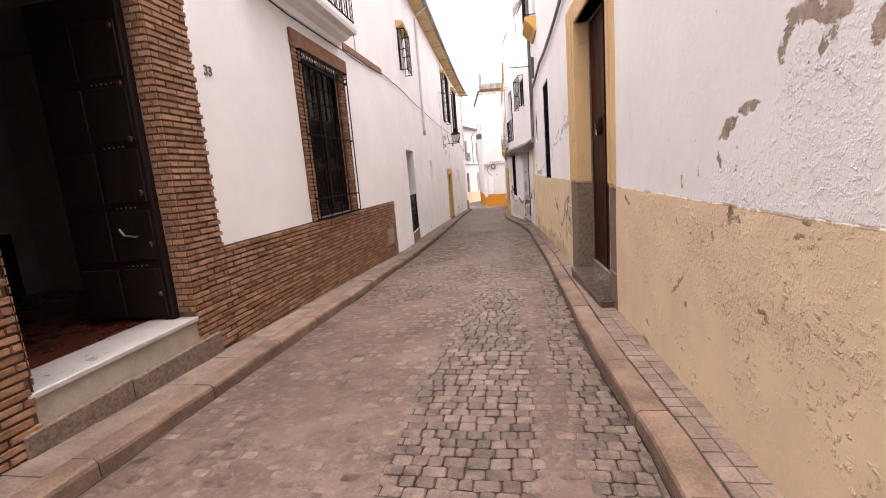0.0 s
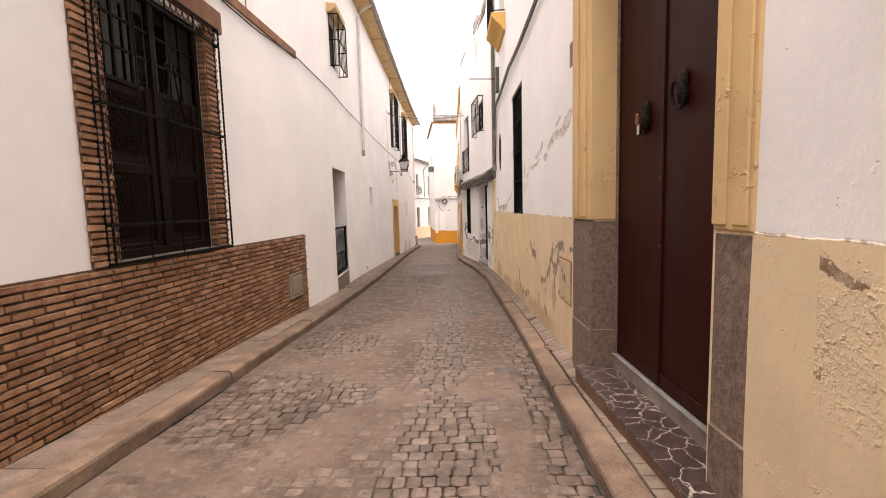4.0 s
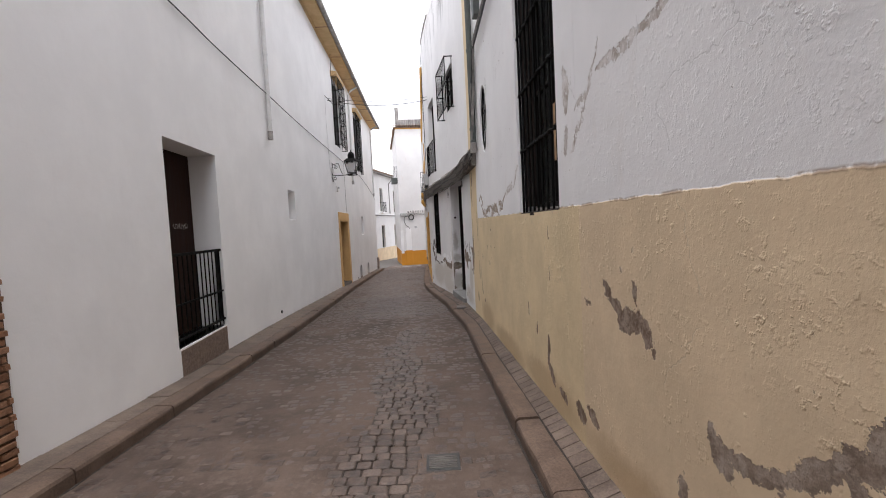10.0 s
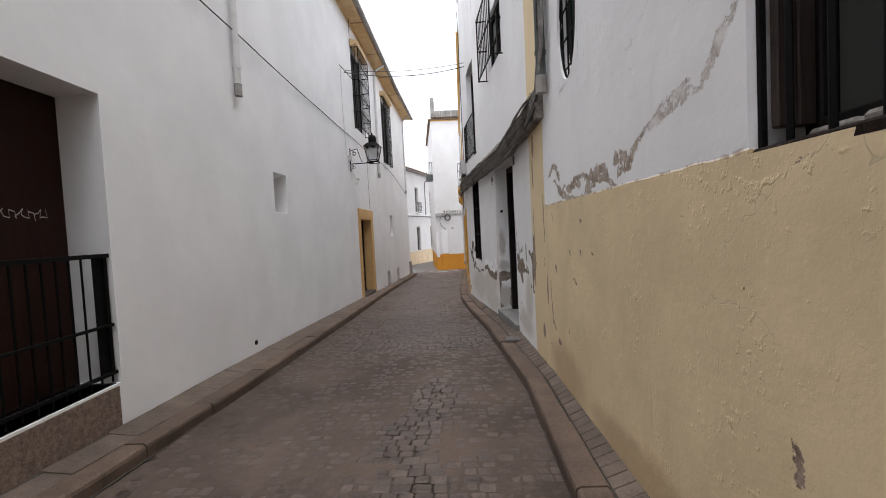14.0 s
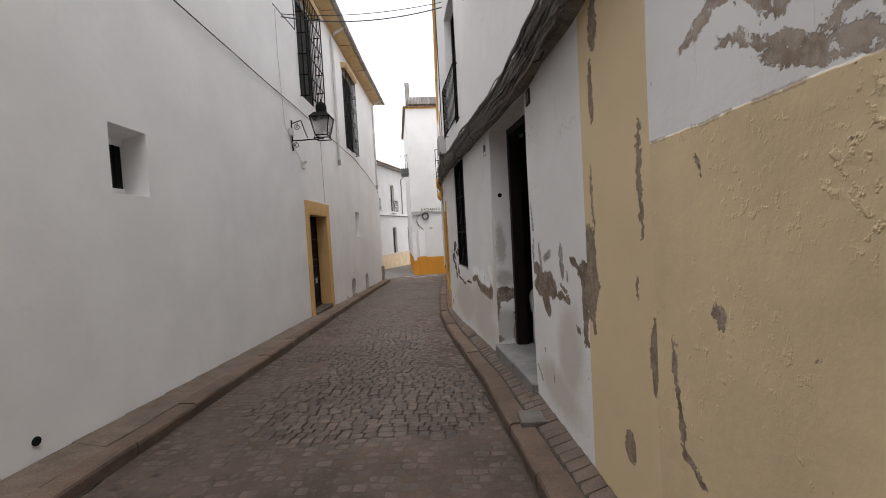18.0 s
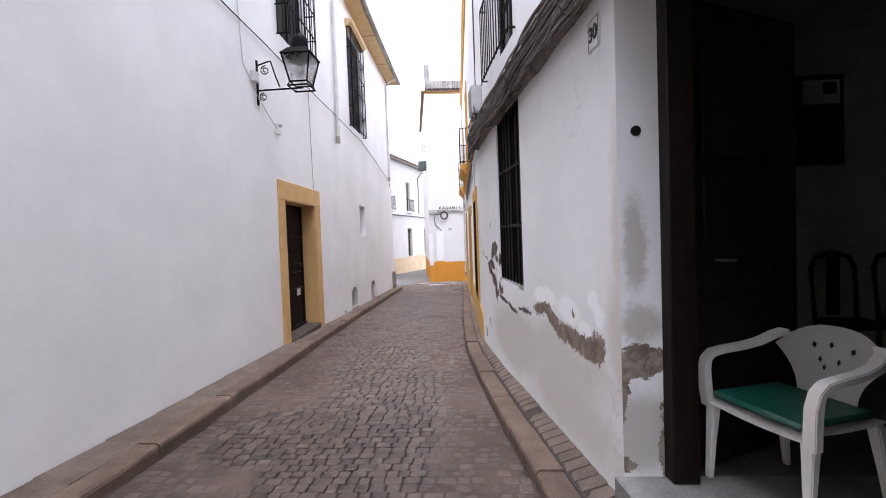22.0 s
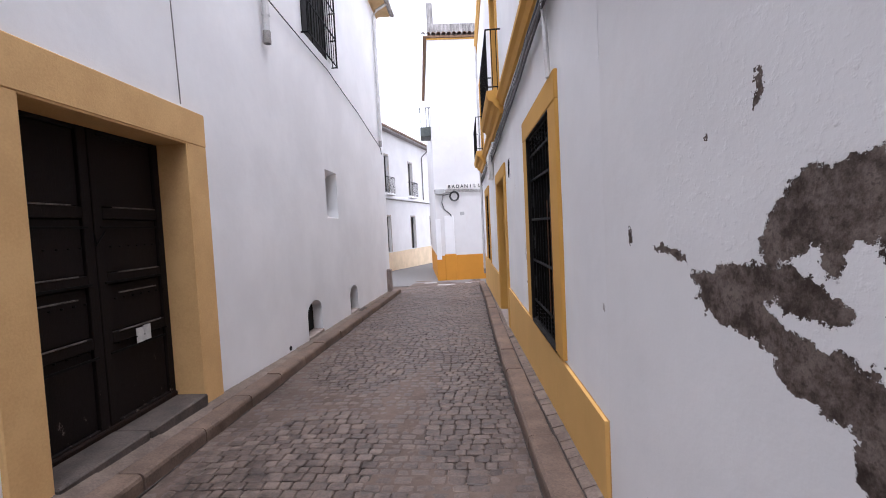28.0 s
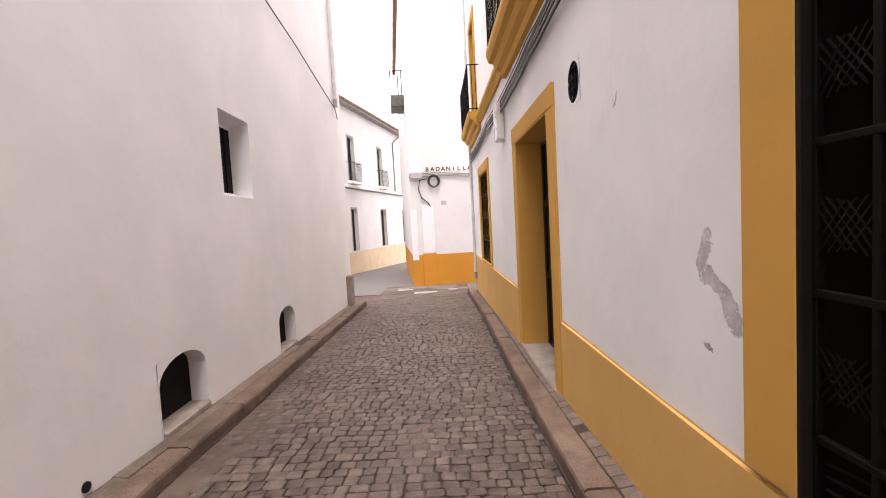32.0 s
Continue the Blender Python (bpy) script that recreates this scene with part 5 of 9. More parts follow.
# ---- long white house ----
def niche_door():
    y0, y1, z0, z1 = NICHE
    d = thing("door_2", at(1, 13.8, -0.4, z0), "plain brown wooden door at the back of a deep recess", "door", kind="structure")
    part("leaf", wbox_bm(1, y0 - 0.02, y1 + 0.02, -0.46, -0.40, z0 - 0.02, z1 - 0.0, 0.005), M["wood_plain"], d)
    bm = bmesh.new()
    # a scrawl in pale paint
    pts = [(13.94 + 0.016 * i + 0.02 * math.sin(i * 1.9), 1.42 + 0.035 * math.sin(i * 1.3) + 0.02 * math.sin(i * 3.1)) for i in range(26)]
    for a, b in zip(pts, pts[1:]):
        flat_bar(bm, at(1, a[0], -0.398, a[1]), at(1, b[0], -0.398, b[1]), 0.008, 0.002, (0, 0, 1))
    part("scrawl", bm, M["graffiti"], d, "pale scribbled tag")
    s = thing("door_sill", at(1, 13.8, 0, z0), "rough grey stone block under the recessed door", "sill", kind="structure")
    part("block", wbox_bm(1, y0 + 0.01, y1 - 0.01, -0.47, 0.004, gz(14) - 0.1, z0 + 0.0, 0.025), M["plinth"], s)
    g = thing("gate_railing", at(1, 13.8, 0, z0), "low black iron railing across the recessed doorway", "railing")
    me = mesh_of("bar", box_bm(-0.007, 0.007, -0.007, 0.007, 0, 1.10, c=0.002), M["iron"])
    for i in range(12):
        piece("bar", me, g, at(1, y0 + 0.06 + i * (y1 - y0 - 0.12) / 11, -0.03, z0 + 0.02))
    for z, h in ((z0 + 0.10, 0.015), (z0 + 0.52, 0.012), (z0 + 1.13, 0.018)):
        part("rail", wbox_bm(1, y0 + 0.01, y1 - 0.01, -0.045, -0.012, z - h, z + h, 0.003), M["iron"], g)
    part("plate", wbox_bm(1, y1 - 0.16, y1 - 0.01, -0.05, -0.04, z0 + 0.1, z0 + 1.13, 0.002), M["iron"], g)


M["wood_plain"] = grain("plain_brown_door", (0.016, 0.007, 0.005), (0.030, 0.013, 0.009), 0.6, 4, stretch=(4, 4, 0.6), relief=0.12, spec=0.1)
niche_door()


def hole_window(h, label, depth, dark):
    """A deep window hole whose plaster narrows to a small dark light at the back."""
    y0, y1, z0, z1 = h
    w = thing("window_2", at(1, (y0 + y1) / 2, -0.3, z0), label, "window", kind="structure")
    bm = bmesh.new()
    a = [(y0, z0), (y1, z0), (y1, z1), (y0, z1)]
    b = [(y0 + 0.03, z0 + 0.05), (y1 - 0.02, z0 + 0.05), (y1 - 0.02, z1 - 0.06), (y0 + 0.03, z1 - 0.06)]
    c = [(dark[0], dark[2]), (dark[1], dark[2]), (dark[1], dark[3]), (dark[0], dark[3])]
    rings = [[bm.verts.new(at(1, y, o, z)) for y, z in q] for q, o in ((a, -0.004), (b, -depth), (c, -depth - 0.004), (c, -depth - 0.025))]
    for p, q in zip(rings, rings[1:]):
        for i in range(4):
            bm.faces.new((p[i], p[(i + 1) % 4], q[(i + 1) % 4], q[i]))
    part("reveal", bm, M["white_old"], w)
    for i in range(2):
        y = dark[0] + (dark[1] - dark[0]) * (i + 1) / 3
        part("bar", tube_bm([at(1, y, -depth - 0.008, dark[2]), at(1, y, -depth - 0.008, dark[3])], 0.008, 6), M["iron"], w)
    # no glass: a near-black board stands for the dark at the back
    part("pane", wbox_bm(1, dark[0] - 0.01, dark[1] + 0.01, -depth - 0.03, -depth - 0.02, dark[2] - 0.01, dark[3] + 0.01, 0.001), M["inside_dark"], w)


hole_window(HOLE, "small deep splayed window hole in the white wall", 0.26, (18.30, 18.655, 1.66, 2.12))
hole_window(SLOT, "small deep splayed window hole in the white wall", 0.22, (30.76, 31.255, 1.03, 1.82))


def cellar(h):
    y0, y1, z0, z1 = h
    w = thing("window_3", at(1, (y0 + y1) / 2, -0.2, z0), "low arched cellar opening at pavement level", "window", "cellar windows", "structure")
    n, r = 10, (y1 - y0) / 2
    arch = [(y0 + 0.005, z0), (y1 - 0.005, z0)] + [((y0 + y1) / 2 + (r - 0.005) * math.cos(math.pi * i / n), z1 - 0.20 + 0.195 * math.sin(math.pi * i / n)) for i in range(n + 1)]
    infill("arch", 1, y0 - 0.002, y1 + 0.002, z0 - 0.002, z1 + 0.002, arch, M["white_old"], w, 0.17)
    part("window_sill", wbox_bm(1, y0 + 0.01, y1 - 0.01, -0.46, 0.03, z0 - 0.03, z0 + 0.035, 0.012), M["grey_stone"], w)
    # no bars: a near-black board stands for the dark of the cellar
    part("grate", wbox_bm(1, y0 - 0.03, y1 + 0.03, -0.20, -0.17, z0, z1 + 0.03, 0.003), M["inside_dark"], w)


cellar(CELL_1), cellar(CELL_2)


def scuffed(name, dark, light, chip, foot):
    """Old dark boards whose paint is scraped off in flakes near the foot."""
    m, t, b = mat_new(name, 0.75, 0.0, 0.2)
    p = where(t)
    c = mixc(t, noisy(t, p, 6.0, 4, 0.6, (6, 6, 0.6)), dark, light)
    sep = t.nodes.new("ShaderNodeSeparateXYZ")
    put(t, sep.inputs[0], p)
    low = mth(t, "MULTIPLY", mth(t, "SUBTRACT", foot, sep.outputs[2]), 0.22)
    flake = step(t, mth(t, "ADD", noisy(t, p, 13.0, 6, 0.75, (1, 1, 0.5)), mth(t, "MINIMUM", low, 0.13)), 0.69, 0.72)
    put(t, b.inputs["Base Color"], mixc(t, mth(t, "MULTIPLY", flake, 0.8), c, chip))
    put(t, b.inputs["Normal"], bump(t, noisy(t, p, 40.0, 4, 0.6, (4, 4, 0.5)), 0.4, 0.006))
    return m


M["old_door"] = scuffed("scuffed_old_door", (0.003, 0.0016, 0.0012), (0.010, 0.005, 0.0036), (0.15, 0.125, 0.105), -0.42)
M["door_b_step"] = grain("dark_brown_step", (0.035, 0.027, 0.022), (0.105, 0.083, 0.070), 0.8, 5, relief=0.6)
M["worn_edge"] = grain("pale_board_edge", (0.03, 0.022, 0.018), (0.16, 0.135, 0.115), 0.8, 9)
M["door_ochre"] = grain("faded_ochre_paint", (0.56, 0.34, 0.135), (0.66, 0.42, 0.18), 0.85, 3, relief=0.4)


def doorway_b():
    y0, y1, z0, z1 = DOOR_B
    surround(1, DOOR_B, 0.26, 0.33, 0.035, "door_ochre", "broad cream-ochre painted surround of the old double door", -1.05, d=0.31, w1=0.31)
    d = thing("door_3", at(1, 25.3, -0.38, z0), "old black-brown double door with nailed boards", "door", kind="structure")
    mid = (y0 + y1) / 2
    for a, b in ((y0, mid - 0.004), (mid + 0.004, y1)):
        leaf(d, 1, a, b, z0 + 0.02, z1, -0.270, "old_door", (0.30, 0.50, 0.72), 0.06)
        rnd = random.Random(int(a * 10))
        # thin pale strips of uneven length across each leaf
        for z in (0.30, 0.43, 0.50, 0.72):
            u = a + 0.1 + rnd.uniform(0, 0.1)
            zz = z0 + 0.05 + z * (z1 - z0)
            part("worn_edge", wbox_bm(1, u, b - 0.1 - rnd.uniform(0, 0.12), -0.274, -0.262, zz, zz + 0.012, 0.003), M["worn_edge"], d)
    bm = bmesh.new()
    for z in (0.05, 0.42, 0.85):
        for k in range(16):
            y = y0 + 0.08 + k * (y1 - y0 - 0.16) / 15
            if abs(y - mid) > 0.06:
                lathe(bm, tuple(at(1, y, -0.267, z0 + 0.65 + z)), [(0.010, -0.006), (0.010, 0.006), (0.002, 0.008)], 6)
    part("nail_heads", bm, M["iron"], d)
    for z in (0.62, 1.2, 1.65):
        part("strap", wbox_bm(1, y0 + 0.1, mid - 0.06, -0.272, -0.262, z0 + z, z0 + z + 0.02, 0.003), M["iron"], d)
        part("strap", wbox_bm(1, mid + 0.06, y1 - 0.1, -0.272, -0.262, z0 + z, z0 + z + 0.02, 0.003), M["iron"], d)
    part("bolt", tube_bm([at(1, mid - 0.02, -0.255, 0.75), at(1, mid - 0.02, -0.245, 0.66), at(1, mid + 0.08, -0.245, 0.77)], 0.008, 6), M["iron"], d)
    f = thing("flyer", at(1, 25.78, -0.262, -0.15), "folded pale leaflet tucked into the old door", "leaflet")
    part("sheet", wbox_bm(1, 25.70, 25.79, -0.266, -0.262, -0.22, -0.09, 0.001), M["paper"], f)
    part("fold", wbox_bm(1, 25.792, 25.87, -0.268, -0.258, -0.215, -0.08, 0.001), M["paper"], f)
    s = thing("doorstep", at(1, 25.3, 0, -0.95), "worn dark grey stone doorstep", "step", kind="structure")
    part("tread", wbox_bm(1, y0 + 0.01, mid, -0.45, 0.06, -1.1, z0 + 0.012, 0.012), M["door_b_step"], s)
    part("tread", wbox_bm(1, mid + 0.01, y1 - 0.01, -0.45, 0.06, -1.15, z0 + 0.006, 0.012), M["door_b_step"], s)
    part("threshold", wbox_bm(1, y0 + 0.02, y1 - 0.02, -0.330, -0.240, z0, z0 + 0.05, 0.01), M["wood_old"], s)


doorway_b()

for h, rows, hood in ((UP_0, 3, True), (UP_1, 4, True), (UP_2, 4, True)):
    casement(1, h, 0.07, "dark shuttered upper window behind its iron cage", "upper windows", "shutter", 2, 2, False)
    single("shutter", wbox_bm(1, h[0] + 0.06, h[1] - 0.06, -0.12, -0.09, h[2] + 0.06, h[3] - 0.06, 0.004), M["shutter"], "closed dark brown window shutters", "shutter", "upper shutters")
    wide = h[1] - h[0]
    grille(1, (h[0] - 0.06, h[1] + 0.06, h[2] - 0.05, h[3] + 0.02), "projecting black iron window cage on the upper floor", "upper window cages", 0.03, {UP_0: 0.20, UP_1: 0.20, UP_2: 0.10}[h], max(6, int(wide / 0.13)), 3 if wide < 1 else 6, 0.009)
    part_of = thing("window_hood", at(1, h[0], 0, h[3]), "ochre painted hood over the upper window", "hood", "window hoods", "structure")
    bm = bmesh.new()
    molding(bm, 1, [h[0] - 0.14, h[1] + 0.14], [(-0.02, h[3] + 0.03), (0.10, h[3] + 0.05), (0.20, h[3] + 0.12), (0.22, h[3] + 0.20), (-0.02, h[3] + 0.24)])
    part("moulding", bm, M["soffit"], part_of)


def eave(y0, y1, z):
    """Projecting eave: painted soffit, gutter and the ends of the roof tiles."""
    e = thing("eave", at(1, 24, 0, z), "overhanging roof edge with a cream soffit, gutter and clay tiles", "roof edge", kind="structure")
    ys = steps_of(y0, y1, 1.2)
    bm = bmesh.new()
    molding(bm, 1, ys, [(-0.02, z), (0.05, z), (0.05, z + 0.04), (0.44, z + 0.03), (0.46, z + 0.12), (-0.02, z + 0.16)])
    part("soffit", bm, M["soffit"], e)
    for i in range(1, len(ys) - 1, 2):
        part("joint", wbox_bm(1, ys[i] - 0.012, ys[i] + 0.012, 0.06, 0.45, z + 0.020, z + 0.036, 0.003), M["brown_band"], e)
    bm = bmesh.new()
    molding(bm, 1, ys, [(0.45, z + 0.06), (0.48, z + 0.02), (0.53, z + 0.0), (0.58, z + 0.02), (0.60, z + 0.07), (0.585, z + 0.07), (0.56, z + 0.035), (0.53, z + 0.02), (0.49, z + 0.035), (0.465, z + 0.07)])
    part("gutter", bm, M["concrete"], e)
    n, r, L = 6, 0.075, 0.55
    bm = bmesh.new()
    ring = lambda x, zz, q: [bm.verts.new((x, (r - q) * math.cos(math.pi * k / n), zz + (r - q) * math.sin(math.pi * k / n))) for k in range(n + 1)]
    a, b, c, d = ring(0, 0, 0), ring(-L, 0.16, 0), ring(0, 0, 0.014), ring(-L, 0.16, 0.014)
    for u, w in ((a, b), (d, c), (c, a)):
        for k in range(n):
            bm.faces.new((u[k], u[k + 1], w[k + 1], w[k]))
    for k in (0, n):
        bm.faces.new((a[k], b[k], d[k], c[k]))
    me = mesh_of("roof_tile", bm, M["roof_tile"])
    y = y0 + 0.1
    while y < y1:
        piece("roof_tile", me, e, at(1, y, 0.53, z + 0.13))
        y += 0.19
    bm = bmesh.new()
    hull(bm, [at(1, y0, 0.45, z + 0.12), at(1, y1, 0.45, z + 0.12), at(1, y1, -3, z + 1.2), at(1, y0, -3, z + 1.2), at(1, y0, 0.45, z + 0.16), at(1, y1, 0.45, z + 0.16), at(1, y1, -3, z + 1.25), at(1, y0, -3, z + 1.25)])
    part("roof", bm, M["roof_tile"], e)


eave(11.1, 36.75, 7.62)


def downpipe(side, y, z0, z1, mat, label, r=0.045, off=0.07, bend=True):
    d = thing("downpipe", at(side, y, off, z0), label, "downpipe", "downpipes")
    pts = [at(side, y, off, z0), at(side, y, off, z1 - 0.35)] + ([at(side, y, off + 0.1, z1 - 0.18), at(side, y, 0.5, z1)] if bend else [at(side, y, off, z1)])
    part("pipe", tube_bm(pts, r, 10), mat, d)
    z = z0 + 0.35
    while z < z1 - 0.4:
        part("bracket", tube_bm([at(side, y, off, z - 0.02), at(side, y, off, z + 0.02)], r + 0.008, 10), mat, d)
        z += 1.3
    part("outlet", tube_bm([at(side, y, off, z0 - 0.05), at(side, y, off, z0 + 0.12)], r + 0.006, 10), M["concrete"], d)


downpipe(1, 16.95, 3.2, 7.66, M["zinc"], "pale painted metal downpipe ending high on the wall")
downpipe(1, 28.1, 3.36, 7.66, M["zinc"], "pale painted metal downpipe ending high on the wall")
downpipe(1, 35.9, 3.35, 7.66, M["zinc"], "pale painted metal downpipe ending high on the wall")


def cable(name, side, rows, r, mat, label, sag=0.0, group="cables"):
    pts = []
    for (y0, z0, o0), (y1, z1, o1) in zip(rows, rows[1:]):
        n = max(2, int(max(abs(y1 - y0), abs(z1 - z0)) / 0.5))
        for i in range(n):
            u = i / n
            pts.append(at(side, y0 + (y1 - y0) * u, o0 + (o1 - o0) * u, z0 + (z1 - z0) * u - sag * 4 * u * (1 - u) * abs(y1 - y0)))
    y, z, o = rows[-1]
    pts.append(at(side, y, o, z))
    return single(name, tube_bm(pts, r, 5), mat, label, "cable", group)


cable("wall_cable", 1, [(8.7, 4.12, .03), (9.6, 4.1, .03), (11.1, 4.20, .03), (14, 4.15, .03), (17.2, 4.06, .06), (21, 4.04, .03), (24, 4.04, .03), (28.1, 3.98, .06), (31, 3.98, .03), (33.4, 3.7, .03), (35.9, 3.26, .06), (36.2, 3.1, .03)], 0.010, M["cable"], "dark cable clipped along the white wall", 0.004)
cable("wall_cable", 1, [(5.2, 4.10, .1), (6.4, 4.05, .09), (8.5, 4.08, .09), (8.72, 4.13, .03)], 0.012, M["cable"], "dark cable under the balcony")
cable("wall_cable", 1, [(26.08, 3.98, .02), (26.1, 3.0, .02), (26.14, 1.96, .02)], 0.006, M["cable_grey"], "thin grey cable running down to the door")
cable("wall_cable", 1, [(9.3, 6.5, .02), (9.35, 4.3, .02)], 0.008, M["cable_grey"], "thin cable down the white wall")
cable("wall_cable", 1, [(23.1, 5.78, .03), (23.1, 4.9, .02), (23.25, 3.45, .02), (23.75, 3.05, .03), (24.3, 2.78, .04)], 0.007, M["zinc"], "white painted cable beside the lantern")
cable("wall_cable", 1, [(22.9, 5.78, .06), (24.1, 5.8, .12), (24.2, 6.9, .08), (24.15, 7.6, .1)], 0.011, M["cable"], "dark cable under the eave")


def street_cable(a, b, sag, r):
    a, b = Vector(a), Vector(b)
    pts = [a.lerp(b, i / 14) - Vector((0, 0, sag * 4 * (i / 14) * (1 - i / 14))) for i in range(15)]
    single("overhead_cable", tube_bm(pts, r, 5), M["cable"], "dark cable strung across the street", "cable", "overhead cables")


street_cable(at(1, 23.4, 0.05, 5.76), at(-1, 22.9, 0.03, 5.48), 0.18, 0.012)
street_cable(at(1, 23.4, 0.05, 5.82), at(-1, 22.9, 0.03, 5.58), 0.12, 0.008)


def lantern():
    """Wall lantern: scrolled iron arm and a tapered four-sided glass box under a cap."""
    l = thing("street_lantern", at(1, 23.72, 0, 3.1), "black wrought-iron wall lantern with frosted glass on a scrolled bracket", "street lamp")
    A = lambda o, z, dy=0.0: at(1, 23.72 + dy, o, z)
    part("back_plate", wbox_bm(1, 23.70, 23.74, 0.0, 0.025, 2.98, 3.66, 0.004), M["iron"], l)
    part("arm", tube_bm([A(0.02, 3.20), A(0.72, 3.21)], 0.014, 8), M["iron"], l)
    bm = bmesh.new()
    tube(bm, [A(0.03 + 0.5 * u, 3.58 + 0.06 * math.sin(u * 3.0)) for u in [i / 20 for i in range(9)]] + [A(0.26, 3.54), A(0.30, 3.40), A(0.36, 3.24)], 0.011, 6)
    for cx, cz, r in ((0.14, 3.50, 0.075), (0.10, 3.10, 0.065)):
        tube(bm, [A(cx + r * (1 - k / 22) * math.cos(k * 0.62 + 1.4), cz + r * (1 - k / 22) * math.sin(k * 0.62 + 1.4)) for k in range(17)], 0.009, 5)
    part("scroll", bm, M["iron"], l)
    c = A(0.70, 0.0)
    lo, hi, zb, zt = 0.13, 0.21, 3.27, 3.66
    cor = lambda s, z: [Vector((c.x + s * i, c.y + s * j, z)) for i, j in ((1, 1), (-1, 1), (-1, -1), (1, -1))]
    for a, b in zip(cor(lo, zb), cor(hi, zt)):
        part("post", tube_bm([a, b], 0.013, 6), M["iron"], l)
    for s, z in ((lo, zb), (hi, zt), (0.155, 3.205)):
        part("ring", tube_bm(cor(s, z), 0.014, 6, True), M["iron"], l)
    for a, b in zip(cor(lo, zb), cor(0.155, 3.205)):
        part("foot", tube_bm([a, b], 0.009, 5), M["iron"], l)
    for k in range(4):
        bm = bmesh.new()
        a, b = cor(lo * 0.97, zb + 0.01), cor(hi * 0.97, zt - 0.01)
        a2, b2 = cor(lo * 0.94, zb + 0.01), cor(hi * 0.94, zt - 0.01)
        j = (k + 1) % 4
        hull(bm, [a[k], a[j], b[j], b[k], a2[k], a2[j], b2[j], b2[k]])
        g = part("pane", bm, M["frost"], l)
        g.visible_shadow = False
    bm = bmesh.new()
    hull(bm, cor(0.235, zt) + cor(0.14, zt + 0.11))
    lathe(bm, (c.x, c.y, zt + 0.105), [(0.12, 0.0), (0.122, 0.12), (0.115, 0.17), (0.085, 0.22), (0.04, 0.245), (0.018, 0.26), (0.018, 0.30), (0.004, 0.32)], 14)
    part("cap", bm, M["iron"], l)
    bm = bmesh.new()
    lathe(bm, (c.x, c.y, zb + 0.02), [(0.02, 0.0), (0.022, 0.1), (0.05, 0.14), (0.055, 0.2), (0.03, 0.26), (0.004, 0.28)], 10)
    part("lamp_bulb", bm, M["glaze"], l)
    part("junction_box", wbox_bm(1, 23.50, 23.64, 0.0, 0.08, 3.28, 3.44, 0.008), M["zinc"], l)


lantern()
sensor = thing("wall_sensor", at(1, 24.38, 0, 2.7), "small white box with a lens fixed to the wall", "sensor")
part("box", wbox_bm(1, 24.32, 24.44, 0.0, 0.07, 2.68, 2.76, 0.006), M["glaze"], sensor)
part("arm", wbox_bm(1, 24.34, 24.40, 0.0, 0.05, 2.76, 2.86, 0.006), M["glaze"], sensor)
part("lens", tube_bm([at(1, 24.38, 0.05, 2.83), at(1, 24.38, 0.10, 2.82)], 0.025, 8), M["grey_plastic"], sensor)
# near-black plugs stand for the dark inside the drain holes
for y, z in ((17.1, -0.40), (28.35, -1.02)):
    single("drain_hole", tube_bm([at(1, y, -0.02, z), at(1, y, 0.009, z)], 0.035, 10), M["inside_dark"], "small round drain hole low in the wall", "drain hole", "drain holes")
g = thing("corner_guard", (wx(1, 36.25) + 0.06, 36.25, gz(36)), "upright grey stone guard at the house corner", "guard stone")
part("stone", box_bm(-3.66, -3.50, 36.12, 36.40, gz(36) - 0.1, -0.62, c=0.03), M["grey_stone"], g)

